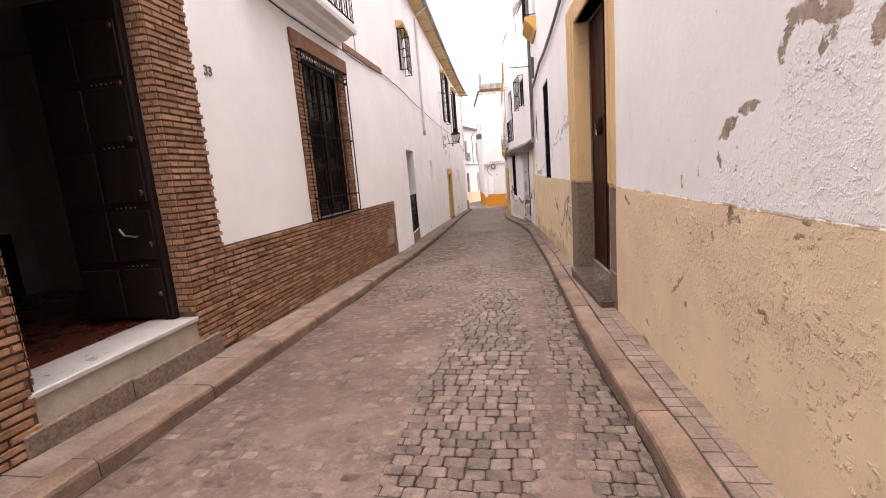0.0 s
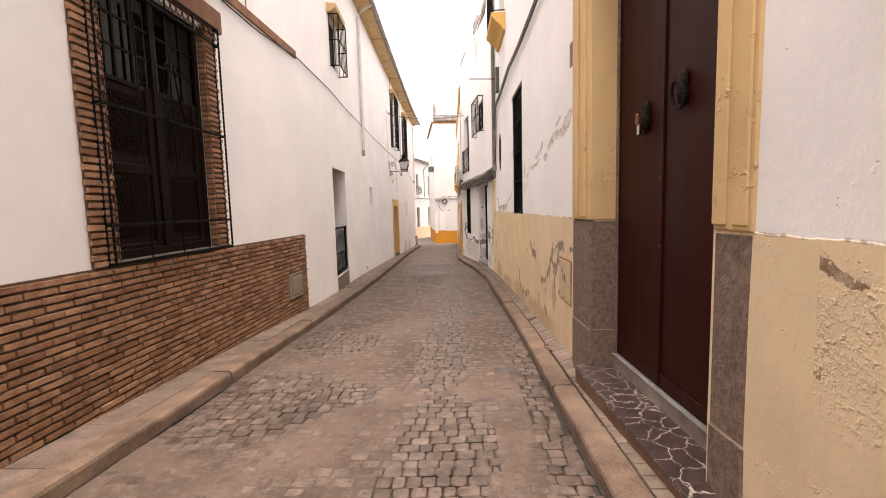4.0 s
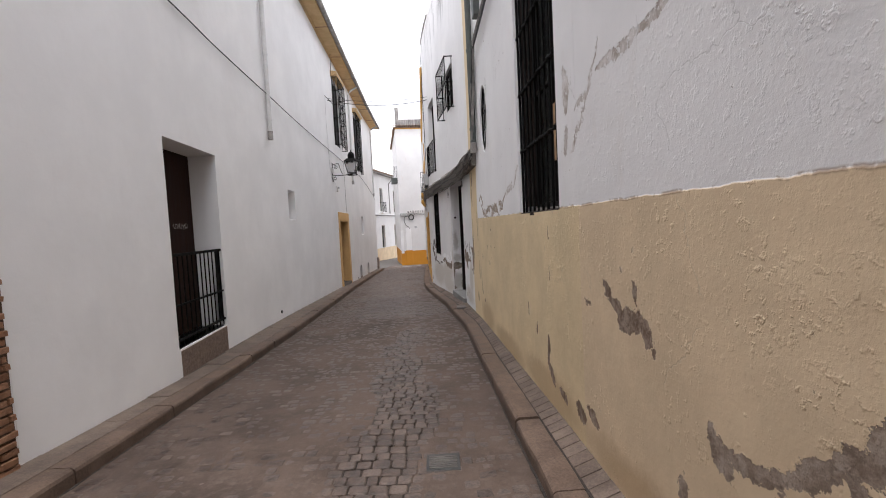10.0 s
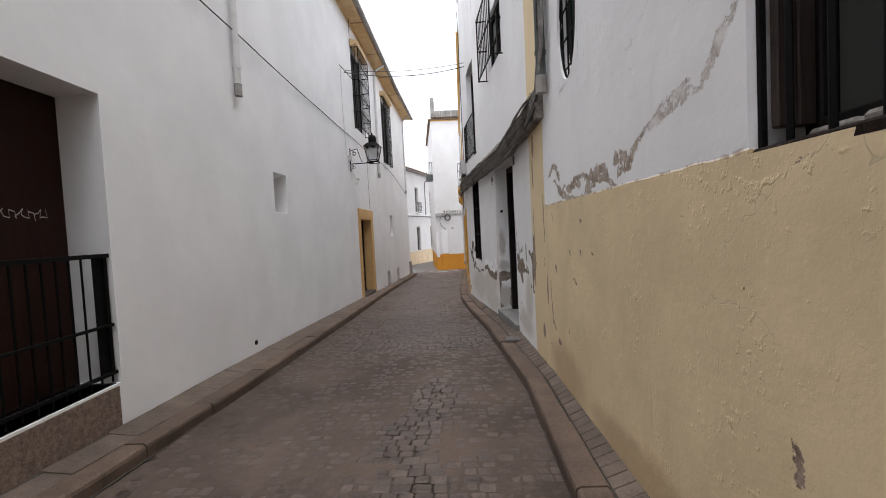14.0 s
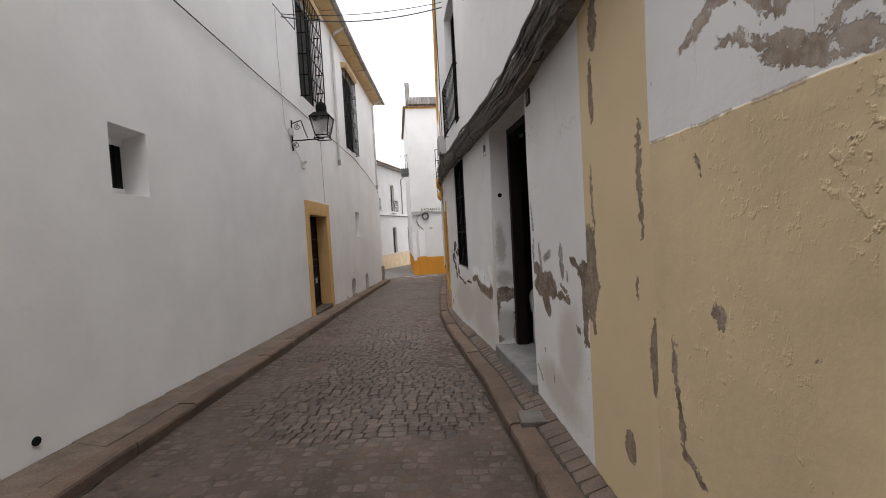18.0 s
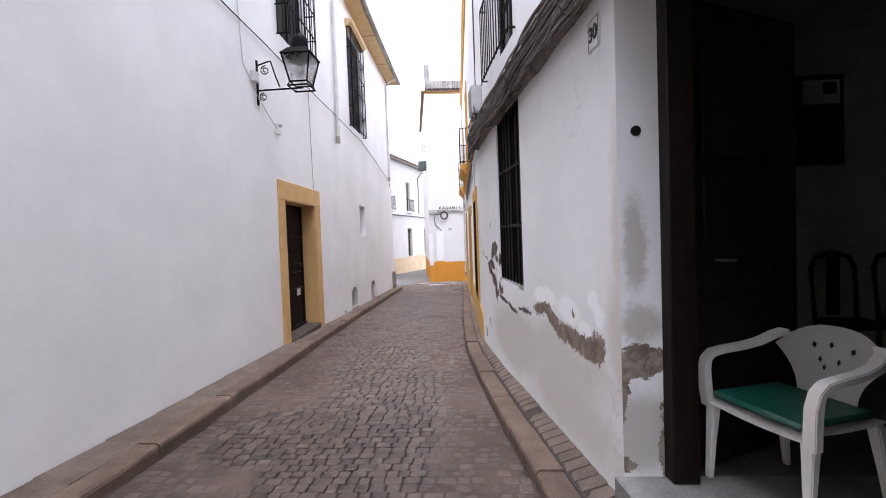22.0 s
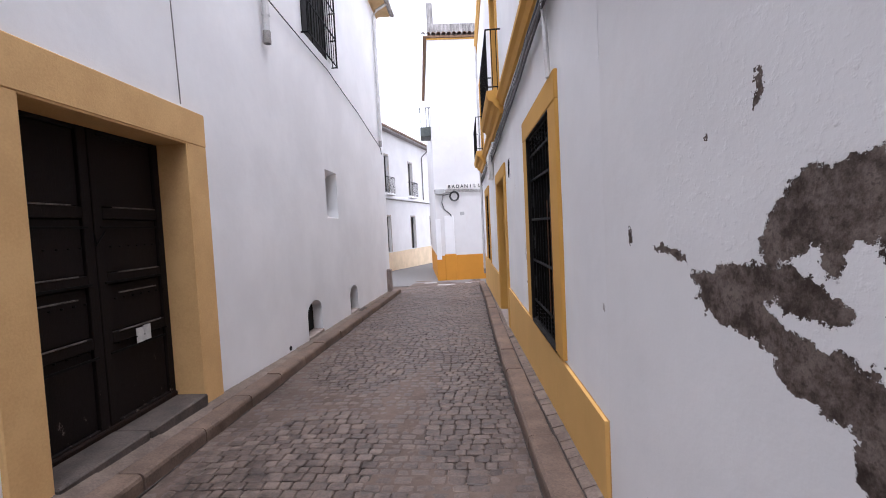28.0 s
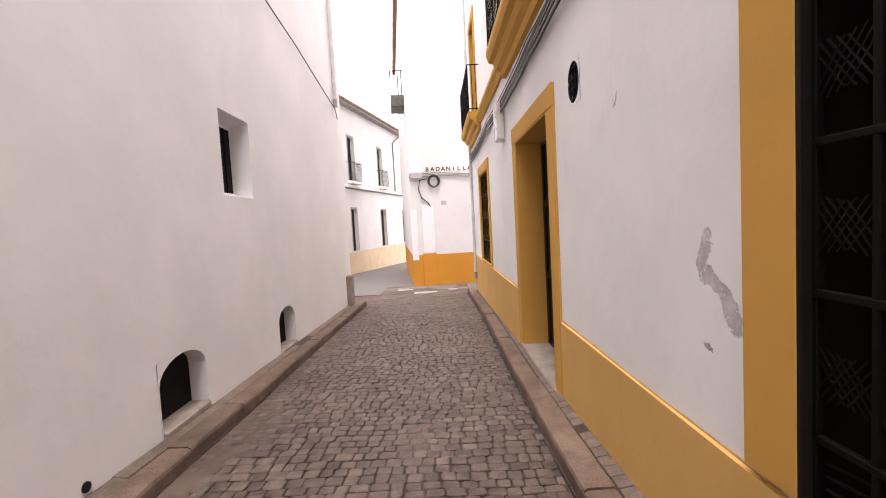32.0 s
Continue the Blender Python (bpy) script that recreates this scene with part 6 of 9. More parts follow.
# ---- old doorway with pilasters ----
def doorway_r():
    y0, y1, z0, z1 = DOOR_R
    p = thing("door_portal", at(-1, 6.2, 0, 0), "cream plaster portal on grey stone plinths with weathered edges", "portal", kind="structure")
    for a, b, out in ((7.04, 7.56, 0.045), (5.06, 5.345, 0.012)):
        part("plinth_stone", wbox_bm(-1, a, b, -0.195, out, -0.260, 0.36, 0.02), M["plinth"], p)
        part("plinth_stone", wbox_bm(-1, a + 0.005, b - 0.006, -0.195, out - 0.006, 0.340, 1.33, 0.014), M["plinth"], p)
        bm = bmesh.new()
        wbox(bm, -1, a, b, -0.195, out, 1.332, z1 + 0.28, 0.01)
        part("pilaster", bm, M["cream_paint"], p)
        for k in range(2):
            e = a + 0.10 + 0.20 * k if a > 6 else a + 0.03 + 0.15 * k
            part("fillet", wbox_bm(-1, e, e + 0.10, out - 0.005, out + (0.022 if a > 6 else 0.012), 1.36, z1 + 0.2, 0.008), M["cream_paint"], p)
    # thin strips beside the leaves, in dark plinth colour to paint the shaded gap
    for a, b in ((7.015, 7.038), (5.342, 5.37)):
        part("jamb", wbox_bm(-1, a, b, -0.200, -0.175, 0.13, z1, 0.006), M["plinth"], p)
    part("lintel", wbox_bm(-1, 5.2, 7.07, -0.200, 0.03, z1, z1 + 0.28, 0.01), M["cream_paint"], p)
    d = thing("door_4", at(-1, 6.1, -0.3, 0.1), "tall oxblood-brown double door with iron knockers", "door", kind="structure")
    mid = 6.27
    for a, b in ((5.35, mid - 0.004), (mid + 0.004, 7.03)):
        part("leaf", wbox_bm(-1, a, b, -0.260, -0.200, 0.13, z1, 0.006), M["wood_red"], d)
        part("kick_board", wbox_bm(-1, a + 0.02, b - 0.02, -0.205, -0.192, 0.14, 0.24, 0.005), M["wood_red"], d)
    part("cover_strip", wbox_bm(-1, mid - 0.025, mid + 0.025, -0.205, -0.185, 0.14, z1, 0.006), M["wood_red"], d)
    for y, z in ((6.005, 2.19), (6.50, 2.11)):
        bm = bmesh.new()
        lathe(bm, tuple(at(-1, y, -0.185, z)), [(0.012, -0.11), (0.032, -0.09), (0.046, -0.05), (0.034, -0.01), (0.026, 0.005), (0.038, 0.03), (0.026, 0.05), (0.033, 0.075), (0.018, 0.10), (0.003, 0.115)], 20)
        k = part("knocker", bm, M["knocker"], d, "dark iron door knocker")
        k.data.polygons.foreach_set("use_smooth", [True] * len(k.data.polygons))
        part("ring", tube_bm([at(-1, y + 0.072 * math.sin(a), -0.165 + 0.03 * math.cos(a / 2) ** 2, z - 0.045 + 0.085 * math.cos(a)) for a in [i * math.pi / 8 for i in range(16)]], 0.011, 6, True), M["knocker"], k)
    part("leaflet", wbox_bm(-1, 6.515, 6.55, -0.142, -0.136, 1.985, 2.06, 0.001), M["paper"], d, "pale leaflet tucked behind the knocker")
    part("leaflet", wbox_bm(-1, 6.51, 6.555, -0.132, -0.126, 2.06, 2.14, 0.001), M["rust"], d, "orange leaflet tucked behind the knocker")
    for z in (1.64, 1.17):
        part("keyhole", tube_bm([at(-1, mid - 0.01, -0.200, z), at(-1, mid - 0.01, -0.178, z)], 0.012, 12), M["stud"], d)
    s = thing("doorstep", at(-1, 6.1, 0, 0), "dark veined marble doorstep with a pale stone sill", "step", kind="structure")
    part("slab", wbox_bm(-1, 5.16, 7.1, -0.21, 0.17, -0.02, 0.012, 0.006), M["veined"], s)
    part("riser", wbox_bm(-1, 5.18, 7.08, -0.2, 0.155, -0.3, -0.02, 0.004), M["rust_stone"], s)
    part("sill", wbox_bm(-1, 5.345, 7.035, -0.34, -0.165, 0.0, 0.115, 0.006), M["grey_stone"], s)
    part("sill_edge", wbox_bm(-1, 5.345, 7.035, -0.34, -0.155, 0.115, 0.132, 0.004), M["step_stone"], s)


M["knocker"] = grain("old_iron_knocker", (0.005, 0.0035, 0.003), (0.016, 0.011, 0.009), 0.6, 20, relief=0.4, spec=0.15)
M["rust_stone"] = grain("brown_tile_riser", (0.14, 0.075, 0.05), (0.24, 0.15, 0.11), 0.7, 6)
doorway_r()

# grilled window and oval light of the old white house
casement(-1, WIN_R, 0.17, "dark window with a broken pane behind iron bars", mat="shutter", cols=2, rows=2)


def window_r():
    y0, y1, z0, z1 = WIN_R
    g = thing("window_grille", at(-1, (y0 + y1) / 2, -0.03, z0), "tall black iron bars with wavy cross rails in the old wall", "window grille")
    bar = mesh_of("bar", tube_bm([(0, 0, 0), (0, 0, z1 - z0)], 0.011, 8), M["iron"])
    ys = [y1 - 0.13 - 0.150 * i for i in range(8)]
    bm = bmesh.new()
    lathe(bm, (0, 0, 0), [(0.012, -0.022), (0.021, -0.012), (0.021, 0.012), (0.012, 0.022)], 8)
    collar = mesh_of("collar", bm, M["iron"])
    for y in ys:
        piece("bar", bar, g, at(-1, y, -0.035, z0))
    for z in (1.945, 2.50, 3.06, 3.60):
        pts = []
        for i in range(len(ys) * 2 + 1):
            y = y1 - 0.004 - (y1 - y0 - 0.008) * i / (len(ys) * 2)
            pts.append(at(-1, y, -0.026 + 0.006 * math.sin(i * math.pi / 2), z + 0.005 * math.sin(i * 2.1)))
        part("crossbar", tube_bm(pts, 0.012, 6), M["iron"], g)
        for y in ys:
            piece("collar", collar, g, at(-1, y, -0.03, z))
    for y in (y0 + 0.012, y1 - 0.012):
        part("side_bar", wbox_bm(-1, y - 0.010, y + 0.010, -0.045, -0.025, z0, z1, 0.002), M["iron"], g)
    sh = thing("shutter", at(-1, y1 - 0.04, -0.1, z0), "brown boarded shutter folded back against the window reveal", "shutter", "ground floor shutters")
    for a, b in ((-0.165, -0.112), (-0.108, -0.050)):
        part("board", wbox_bm(-1, y1 - 0.060, y1 - 0.025, a, b, z0 + 0.07, z1 - 0.05, 0.005), M["shutter_brown"], sh)
    single("board", wbox_bm(-1, y0 + 0.01, 11.665, -0.166, -0.150, 1.755, 2.235, 0.003), M["pale_board"], "pale orange-brown board nailed over the broken pane", "board")
    sill = thing("window_sill", at(-1, 11.7, -0.1, z0), "crumbling plaster window sill on dark old wood", "sill", kind="structure")
    part("plank", wbox_bm(-1, y0 + 0.005, y1 - 0.005, -0.30, -0.002, z0 - 0.03, z0 + 0.012, 0.008), M["wood_old"], sill)
    rnd = random.Random(31)
    y = y0 + 0.02
    while y < y1 - 0.16:
        n = rnd.uniform(0.07, 0.16)
        part("plaster_lump", wbox_bm(-1, y, y + n - 0.006, -0.165, -0.065 - rnd.uniform(0, 0.04), z0 + 0.010, z0 + 0.030 + rnd.uniform(0, 0.022), 0.012), M["ledge"], sill)
        y += n
    single("broken_brick", wbox_bm(-1, y0 + 0.10, y0 + 0.36, -0.160, -0.105, z0 + 0.055, z0 + 0.105, 0.014), M["rust_stone"], "broken brown brick lying on the window sill", "brick")


M["shutter_brown"] = grain("faded_brown_shutter", (0.022, 0.015, 0.012), (0.060, 0.044, 0.037), 0.6, 5, stretch=(6, 6, 0.5), relief=0.3, spec=0.25)
M["pale_board"] = grain("pale_plywood", (0.42, 0.26, 0.13), (0.56, 0.37, 0.20), 0.7, 4, stretch=(1, 1, 4), relief=0.15)
window_r()


def oval(side, h, label, bars, deep=0.09):
    y0, y1, z0, z1 = h
    w = thing("window_4", at(side, (y0 + y1) / 2, -0.1, z0), label, "window", kind="structure")
    cy, cz, ry, rz = (y0 + y1) / 2, (z0 + z1) / 2, (y1 - y0) / 2 - 0.012, (z1 - z0) / 2 - 0.012
    ring = [(cy + ry * math.cos(2 * math.pi * i / 24), cz + rz * math.sin(2 * math.pi * i / 24)) for i in range(24)]
    infill("oval_reveal", side, y0 - 0.002, y1 + 0.002, z0 - 0.002, z1 + 0.002, ring, M["white_old"], w, deep)
    for i in range(bars):
        u = -0.75 + 1.5 * i / max(1, bars - 1)
        k = math.sqrt(1 - u * u)
        part("bar", tube_bm([at(side, cy + ry * u, -deep / 3, cz - rz * k), at(side, cy + ry * u, -deep / 3, cz + rz * k)], 0.008, 5), M["iron"], w)
        part("bar", tube_bm([at(side, cy - ry * k, -deep / 3, cz + rz * u), at(side, cy + ry * k, -deep / 3, cz + rz * u)], 0.008, 5), M["iron"], w)
    part("ring", tube_bm([at(side, y, -deep / 3, z) for y, z in ring], 0.012, 6, True), M["iron"], w)
    # near-black board in place of glass, for the dark behind the bars
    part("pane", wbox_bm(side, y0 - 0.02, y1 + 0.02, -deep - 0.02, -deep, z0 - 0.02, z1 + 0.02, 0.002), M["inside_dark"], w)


oval(-1, OCULUS_R, "upright oval window with black iron bars", 4)
oval(-1, OCULUS_3, "small upright oval light with a black lattice", 4, 0.03)
M["ink_brown"] = grain("dark_brown_marks", (0.03, 0.018, 0.012), (0.10, 0.065, 0.045), 0.8, 30)
hatch = thing("meter_hatch", at(-1, 7.93, 0.0, 0.37), "cream-painted rusty metal hatch with scratched marks", "meter cupboard")
part("frame", wbox_bm(-1, 7.75, 8.27, -0.02, 0.005, 0.39, 0.875, 0.002), M["rust"], hatch)
part("door", wbox_bm(-1, 7.766, 8.254, -0.01, 0.010, 0.406, 0.859, 0.003), M["panel_paint"], hatch)
for z in (0.45, 0.80):
    part("hinge", tube_bm([at(-1, 8.26, 0.008, z - 0.03), at(-1, 8.26, 0.008, z + 0.03)], 0.009, 6), M["rust"], hatch)
for row in [((8.129, 0.764), (8.073, 0.774), (8.089, 0.726)), ((8.098, 0.675), (8.059, 0.629)), ((8.066, 0.691), (8.052, 0.642)), ((8.021, 0.71), (8.002, 0.685)), ((8.007, 0.622), (7.982, 0.697), (7.965, 0.612)), ((7.958, 0.615), (7.937, 0.619)), ((7.887, 0.614), (7.88, 0.609)), ((8.004, 0.556), (7.998, 0.552)), ((8.039, 0.43), (8.032, 0.449)), ((8.147, 0.732), (8.156, 0.707))]:
    part("scratch", tube_bm([at(-1, y, 0.0105, z) for y, z in row], 0.0042, 5), M["ink_brown"], hatch)
part("lock", tube_bm([at(-1, 7.838, 0.008, 0.592), at(-1, 7.838, 0.022, 0.592)], 0.017, 12), M["steel"], hatch, "round metal lock")
part("keyhole", tube_bm([at(-1, 7.838, 0.020, 0.592), at(-1, 7.838, 0.0235, 0.592)], 0.006, 8), M["ink"], hatch)


def balcony_r1():
    b = thing("balcony", at(-1, 14, 0, 5.3), "ochre corbelled balcony of the old house with an iron railing", "balcony")
    bm = bmesh.new()
    molding(bm, -1, [13.2, 13.9, 14.6], [(-0.02, 5.32), (0.05, 5.32), (0.10, 5.42), (0.22, 5.52), (0.26, 5.58), (0.30, 5.60), (0.31, 5.70), (-0.02, 5.70)])
    part("slab", bm, M["ochre"], b)
    me = mesh_of("baluster", tube_bm([(0, 0, 0), (0, 0, 0.95)], 0.008, 6), M["iron"])
    for i in range(12):
        piece("baluster", me, b, at(-1, 13.25 + i * 1.3 / 11, 0.28, 5.70))
    for z in (5.76, 6.65):
        part("rail", tube_bm([at(-1, 13.25, 0, z), at(-1, 13.25, 0.28, z), at(-1, 14.55, 0.28, z), at(-1, 14.55, 0, z)], 0.013, 6), M["iron"], b)


balcony_r1()
casement(-1, UP_R1, 0.15, "glazed balcony door on the upper floor", "upper windows", "shutter", 2, 3)
downpipe(-1, 15.42, 2.5, 8.4, M["dark_pipe"], "dark metal downpipe between the two old houses", 0.05, 0.07, False)
cable("wall_cable", -1, [(-2, 4.6, .04), (3, 4.45, .04), (8, 4.36, .04), (10.5, 4.28, .05), (12.6, 4.34, .04), (15.0, 4.16, .05), (15.25, 3.6, .05), (15.3, 2.9, .08), (15.6, 2.45, .10)], 0.02, M["cable_grey"], "thick grey cable bundle along the wall", 0.01)
cable("wall_cable", -1, [(-2, 4.52, .04), (3, 4.38, .05), (8, 4.29, .04), (12.4, 4.24, .05), (15.1, 4.05, .06), (15.35, 3.3, .1), (15.5, 2.5, .09), (15.9, 2.3, .1)], 0.016, M["cable"], "dark cable along the wall", 0.012)
for k in range(4):
    cable("wall_cable", -1, [(15.2 + 0.05 * k, 4.0, .05), (15.28 + 0.07 * k, 3.4, .10 - .01 * k), (15.3 + 0.05 * k, 2.9, .09), (15.45 + 0.09 * k, 2.5 - 0.05 * k, .10), (15.9 + .1 * k, 2.36 - .03 * k, .12)], 0.013, M["cable" if k % 2 else "cable_grey"], "drooping cable in a knot at the house corner")
single("insulator_arm", tube_bm([at(-1, 14.9, 0.0, 4.75), at(-1, 14.9, 0.75, 4.78)], 0.012, 6), M["iron"], "thin iron arm sticking out over the street", "bracket")
single("junction_box", wbox_bm(-1, 14.55, 14.75, 0.0, 0.09, 4.35, 4.95, 0.01), M["dark_pipe"], "long grey junction box high on the wall", "junction box", "junction boxes")

# ---- flaking white house ----
def ledge_r2():
    l = thing("ledge", at(-1, 20, 0, 2.3), "weathered plaster ledge carrying a thick bundle of old cables", "ledge", kind="structure")
    rnd = random.Random(8)
    ys = steps_of(15.72, 24.35, 0.25)
    bm = bmesh.new()
    rings = []
    for y in ys:
        w = 0.03 * noise.noise((y * 1.7, 0, 1)) + 0.015 * noise.noise((y * 6, 0, 4))
        rings.append([bm.verts.new(at(-1, y, o + w * 0.5, z + w)) for o, z in ((-0.02, 2.27), (0.07, 2.28), (0.11, 2.38), (0.12, 2.53), (0.06, 2.61), (-0.02, 2.64))])
    for a, b in zip(rings, rings[1:]):
        for k in range(6):
            bm.faces.new((a[k], a[(k + 1) % 6], b[(k + 1) % 6], b[k]))
    bm.faces.new(rings[0][::-1]), bm.faces.new(rings[-1])
    part("cornice", bm, M["ledge"], l)
    for c in range(30):
        o, z, r, ph = 0.11 + 0.012 * (c % 5), 2.50 - 0.0100 * c, rnd.uniform(0.004, 0.014), rnd.uniform(0, 9)
        w = 0.07 if c % 3 else 0.13
        pts = [at(-1, y, o + 0.035 * noise.noise((y * 0.9, c * 3.1, ph)) + 0.02, z + w * noise.noise((y * 0.7, ph, c * 1.7)) + 0.03 * noise.noise((y * 3, ph, c))) for y in steps_of(15.7 + 0.03 * c, 24.4, 0.16)]
        part("cable", tube_bm(pts, r, 6), M[("cable", "cable_pale", "cable_grey", "cable_dust", "cable_pale", "cable_pale")[c % 6]], l)
    for y in (17.2, 19.9, 21.3, 22.6):
        part("tie", tube_bm([at(-1, y, 0.12 + 0.085 * math.cos(a), 2.36 + 0.15 * math.sin(a)) for a in [k * math.pi / 6 for k in range(12)]], 0.006, 5, True), M["cable"], l)


M["cable_dust"] = grain("dusty_brown_cable", (0.055, 0.046, 0.040), (0.15, 0.13, 0.115), 0.8, 14)
M["cable_pale"] = grain("pale_dusty_cable", (0.13, 0.115, 0.10), (0.31, 0.28, 0.25), 0.75, 14)
ledge_r2()
# tangle where the bundle meets the ochre house
for k in range(12):
    rnd = random.Random(40 + k)
    y, z = 23.45 + 0.07 * k, 2.62 - 0.03 * (k % 5)
    pts = [at(-1, y + 0.16 * math.sin(i * 0.9 + k) * rnd.uniform(0.6, 1.3) + 0.05 * i, 0.11 + 0.07 * rnd.random(), z - 0.05 * i + 0.10 * math.cos(i * 1.1 + k)) for i in range(9)]
    single("loose_cable", tube_bm(pts, rnd.uniform(0.005, 0.010), 5), M[("cable", "cable_grey", "cable_pale")[k % 3]], "loose grey cable tangled below a junction box", "cable", "loose cables")
jb = thing("junction_box", at(-1, 23.9, 0, 2.8), "weathered grey metal junction box", "junction box", "junction boxes")
part("case", wbox_bm(-1, 23.75, 24.1, 0.0, 0.16, 2.72, 3.12, 0.012), M["grey_plastic"], jb)
part("lid", wbox_bm(-1, 23.77, 24.08, 0.16, 0.168, 2.74, 3.10, 0.004), M["concrete"], jb)
part("base", wbox_bm(-1, 23.80, 24.05, 0.02, 0.14, 2.64, 2.72, 0.01), M["cable"], jb)
part("side_box", wbox_bm(-1, 24.13, 24.27, 0.0, 0.11, 2.70, 3.02, 0.01), M["zinc"], jb)


M["frame_wood"] = grain("worn_frame_wood", (0.004, 0.0018, 0.0014), (0.013, 0.0055, 0.0042), 0.55, 5, stretch=(6, 6, 0.5), relief=0.3, spec=0.2)


def doorway_2():
    y0, y1, z0, z1 = DOOR_2
    f = thing("door_frame", at(-1, y0, -0.2, z0), "worn dark wooden door frame", "frame", kind="structure")
    part("jamb", wbox_bm(-1, y1 - 0.09, y1 + 0.0, -0.36, -0.22, z0, z1, 0.006), M["frame_wood"], f)
    part("jamb", wbox_bm(-1, y0, y0 + 0.06, -0.36, -0.22, z0, z1, 0.006), M["frame_wood"], f)
    part("head", wbox_bm(-1, y0 + 0.06, y1 - 0.09, -0.36, -0.22, z1 - 0.09, z1, 0.006), M["frame_wood"], f)
    d = thing("door_5", at(-1, y1, -0.4, z0), "dark wooden door standing open inside the house", "door", kind="structure")
    hinge = pose(wx(-1, y1) + 0.372, y1 + 0.005, 0, 0, 0, 26)

    def swung(name, bm, mat, label=""):
        bmesh.ops.transform(bm, matrix=hinge, verts=bm.verts[:])
        part(name, bm, mat, d, label)

    swung("leaf", box_bm(0, 0.98, 0.0, 0.045, z0 + 0.02, z1 - 0.1, c=0.005), M["wood_dark"])
    for j in range(3):
        swung("panel", box_bm(0.12, 0.86, -0.012, 0.0, z0 + 0.15 + 0.82 * j, z0 + 0.85 + 0.82 * j, c=0.008), M["wood_dark"])
    swung("door_handle", tube_bm([(0.20, 0.0, 0.70), (0.20, -0.05, 0.70), (0.31, -0.055, 0.695)], 0.008, 8), M["steel"], "dull metal lever handle")
    swung("lock_plate", box_bm(0.18, 0.22, -0.018, -0.012, 0.66, 0.75, c=0.003), M["wood_old"])
    s = thing("doorstep", at(-1, 18.9, 0, z0), "worn grey stone doorstep", "step", kind="structure")
    part("slab", wbox_bm(-1, y0 - 0.02, 18.8, -1.6, 0.05, -0.80, z0, 0.012), M["step_stone"], s)
    part("slab", wbox_bm(-1, 18.81, y1 + 0.02, -1.6, 0.05, -0.85, z0 - 0.004, 0.012), M["step_stone"], s)
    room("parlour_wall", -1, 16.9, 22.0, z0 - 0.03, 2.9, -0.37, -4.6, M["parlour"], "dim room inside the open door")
    bm = bmesh.new()
    bm.faces.new([bm.verts.new(at(-1, y, o, z0 - 0.018)) for y, o in ((16.95, -0.38), (21.95, -0.38), (21.95, -4.55), (16.95, -4.55))])
    single("parlour_floor", bm, M["dark_stone"], "grey stone room floor", "floor", kind="structure")
    m = thing("picture", (3.48, 21.97, 1.5), "dark framed print with a pale upper half on the room wall", "picture")
    part("frame", box_bm(3.25, 3.72, 21.95, 21.985, 1.50, 2.42, c=0.008), M["inside_dark"], m)
    part("mount", box_bm(3.30, 3.67, 21.944, 21.95, 2.12, 2.37, c=0.001), M["paper"], m)
    part("print", box_bm(3.50, 3.64, 21.940, 21.944, 2.22, 2.34, c=0.001), M["ink"], m)


def dining_chair(x, y):
    """A dark straight chair with an open curved back."""
    z = DOOR_2[2]
    c = thing("dining_chair", (x, y, z), "dark wooden dining chair standing in the dim room", "chair", "dining chairs")
    for i in (-1, 1):
        part("leg", box_bm(x + i * 0.19 - 0.02, x + i * 0.19 + 0.02, y - 0.20, y - 0.16, z - 0.018, z + 0.44, c=0.004), M["wood_dark"], c)
        part("back_post", tube_bm([(x + i * 0.18, y + 0.18, z - 0.018), (x + i * 0.19, y + 0.18, z + 0.45), (x + i * 0.20, y + 0.22, z + 0.95), (x + i * 0.15, y + 0.23, z + 1.06)], 0.02, 6), M["wood_dark"], c)
    part("seat", box_bm(x - 0.22, x + 0.22, y - 0.22, y + 0.20, z + 0.44, z + 0.48, c=0.012), M["wood_dark"], c)
    part("crest_rail", tube_bm([(x - 0.16, y + 0.23, z + 1.05), (x, y + 0.235, z + 1.10), (x + 0.16, y + 0.23, z + 1.05)], 0.024, 6), M["wood_dark"], c)
    part("splat", box_bm(x - 0.06, x + 0.06, y + 0.205, y + 0.222, z + 0.5, z + 1.06, c=0.004), M["wood_dark"], c)


dining_chair(3.25, 21.3), dining_chair(3.78, 21.25)
doorway_2()


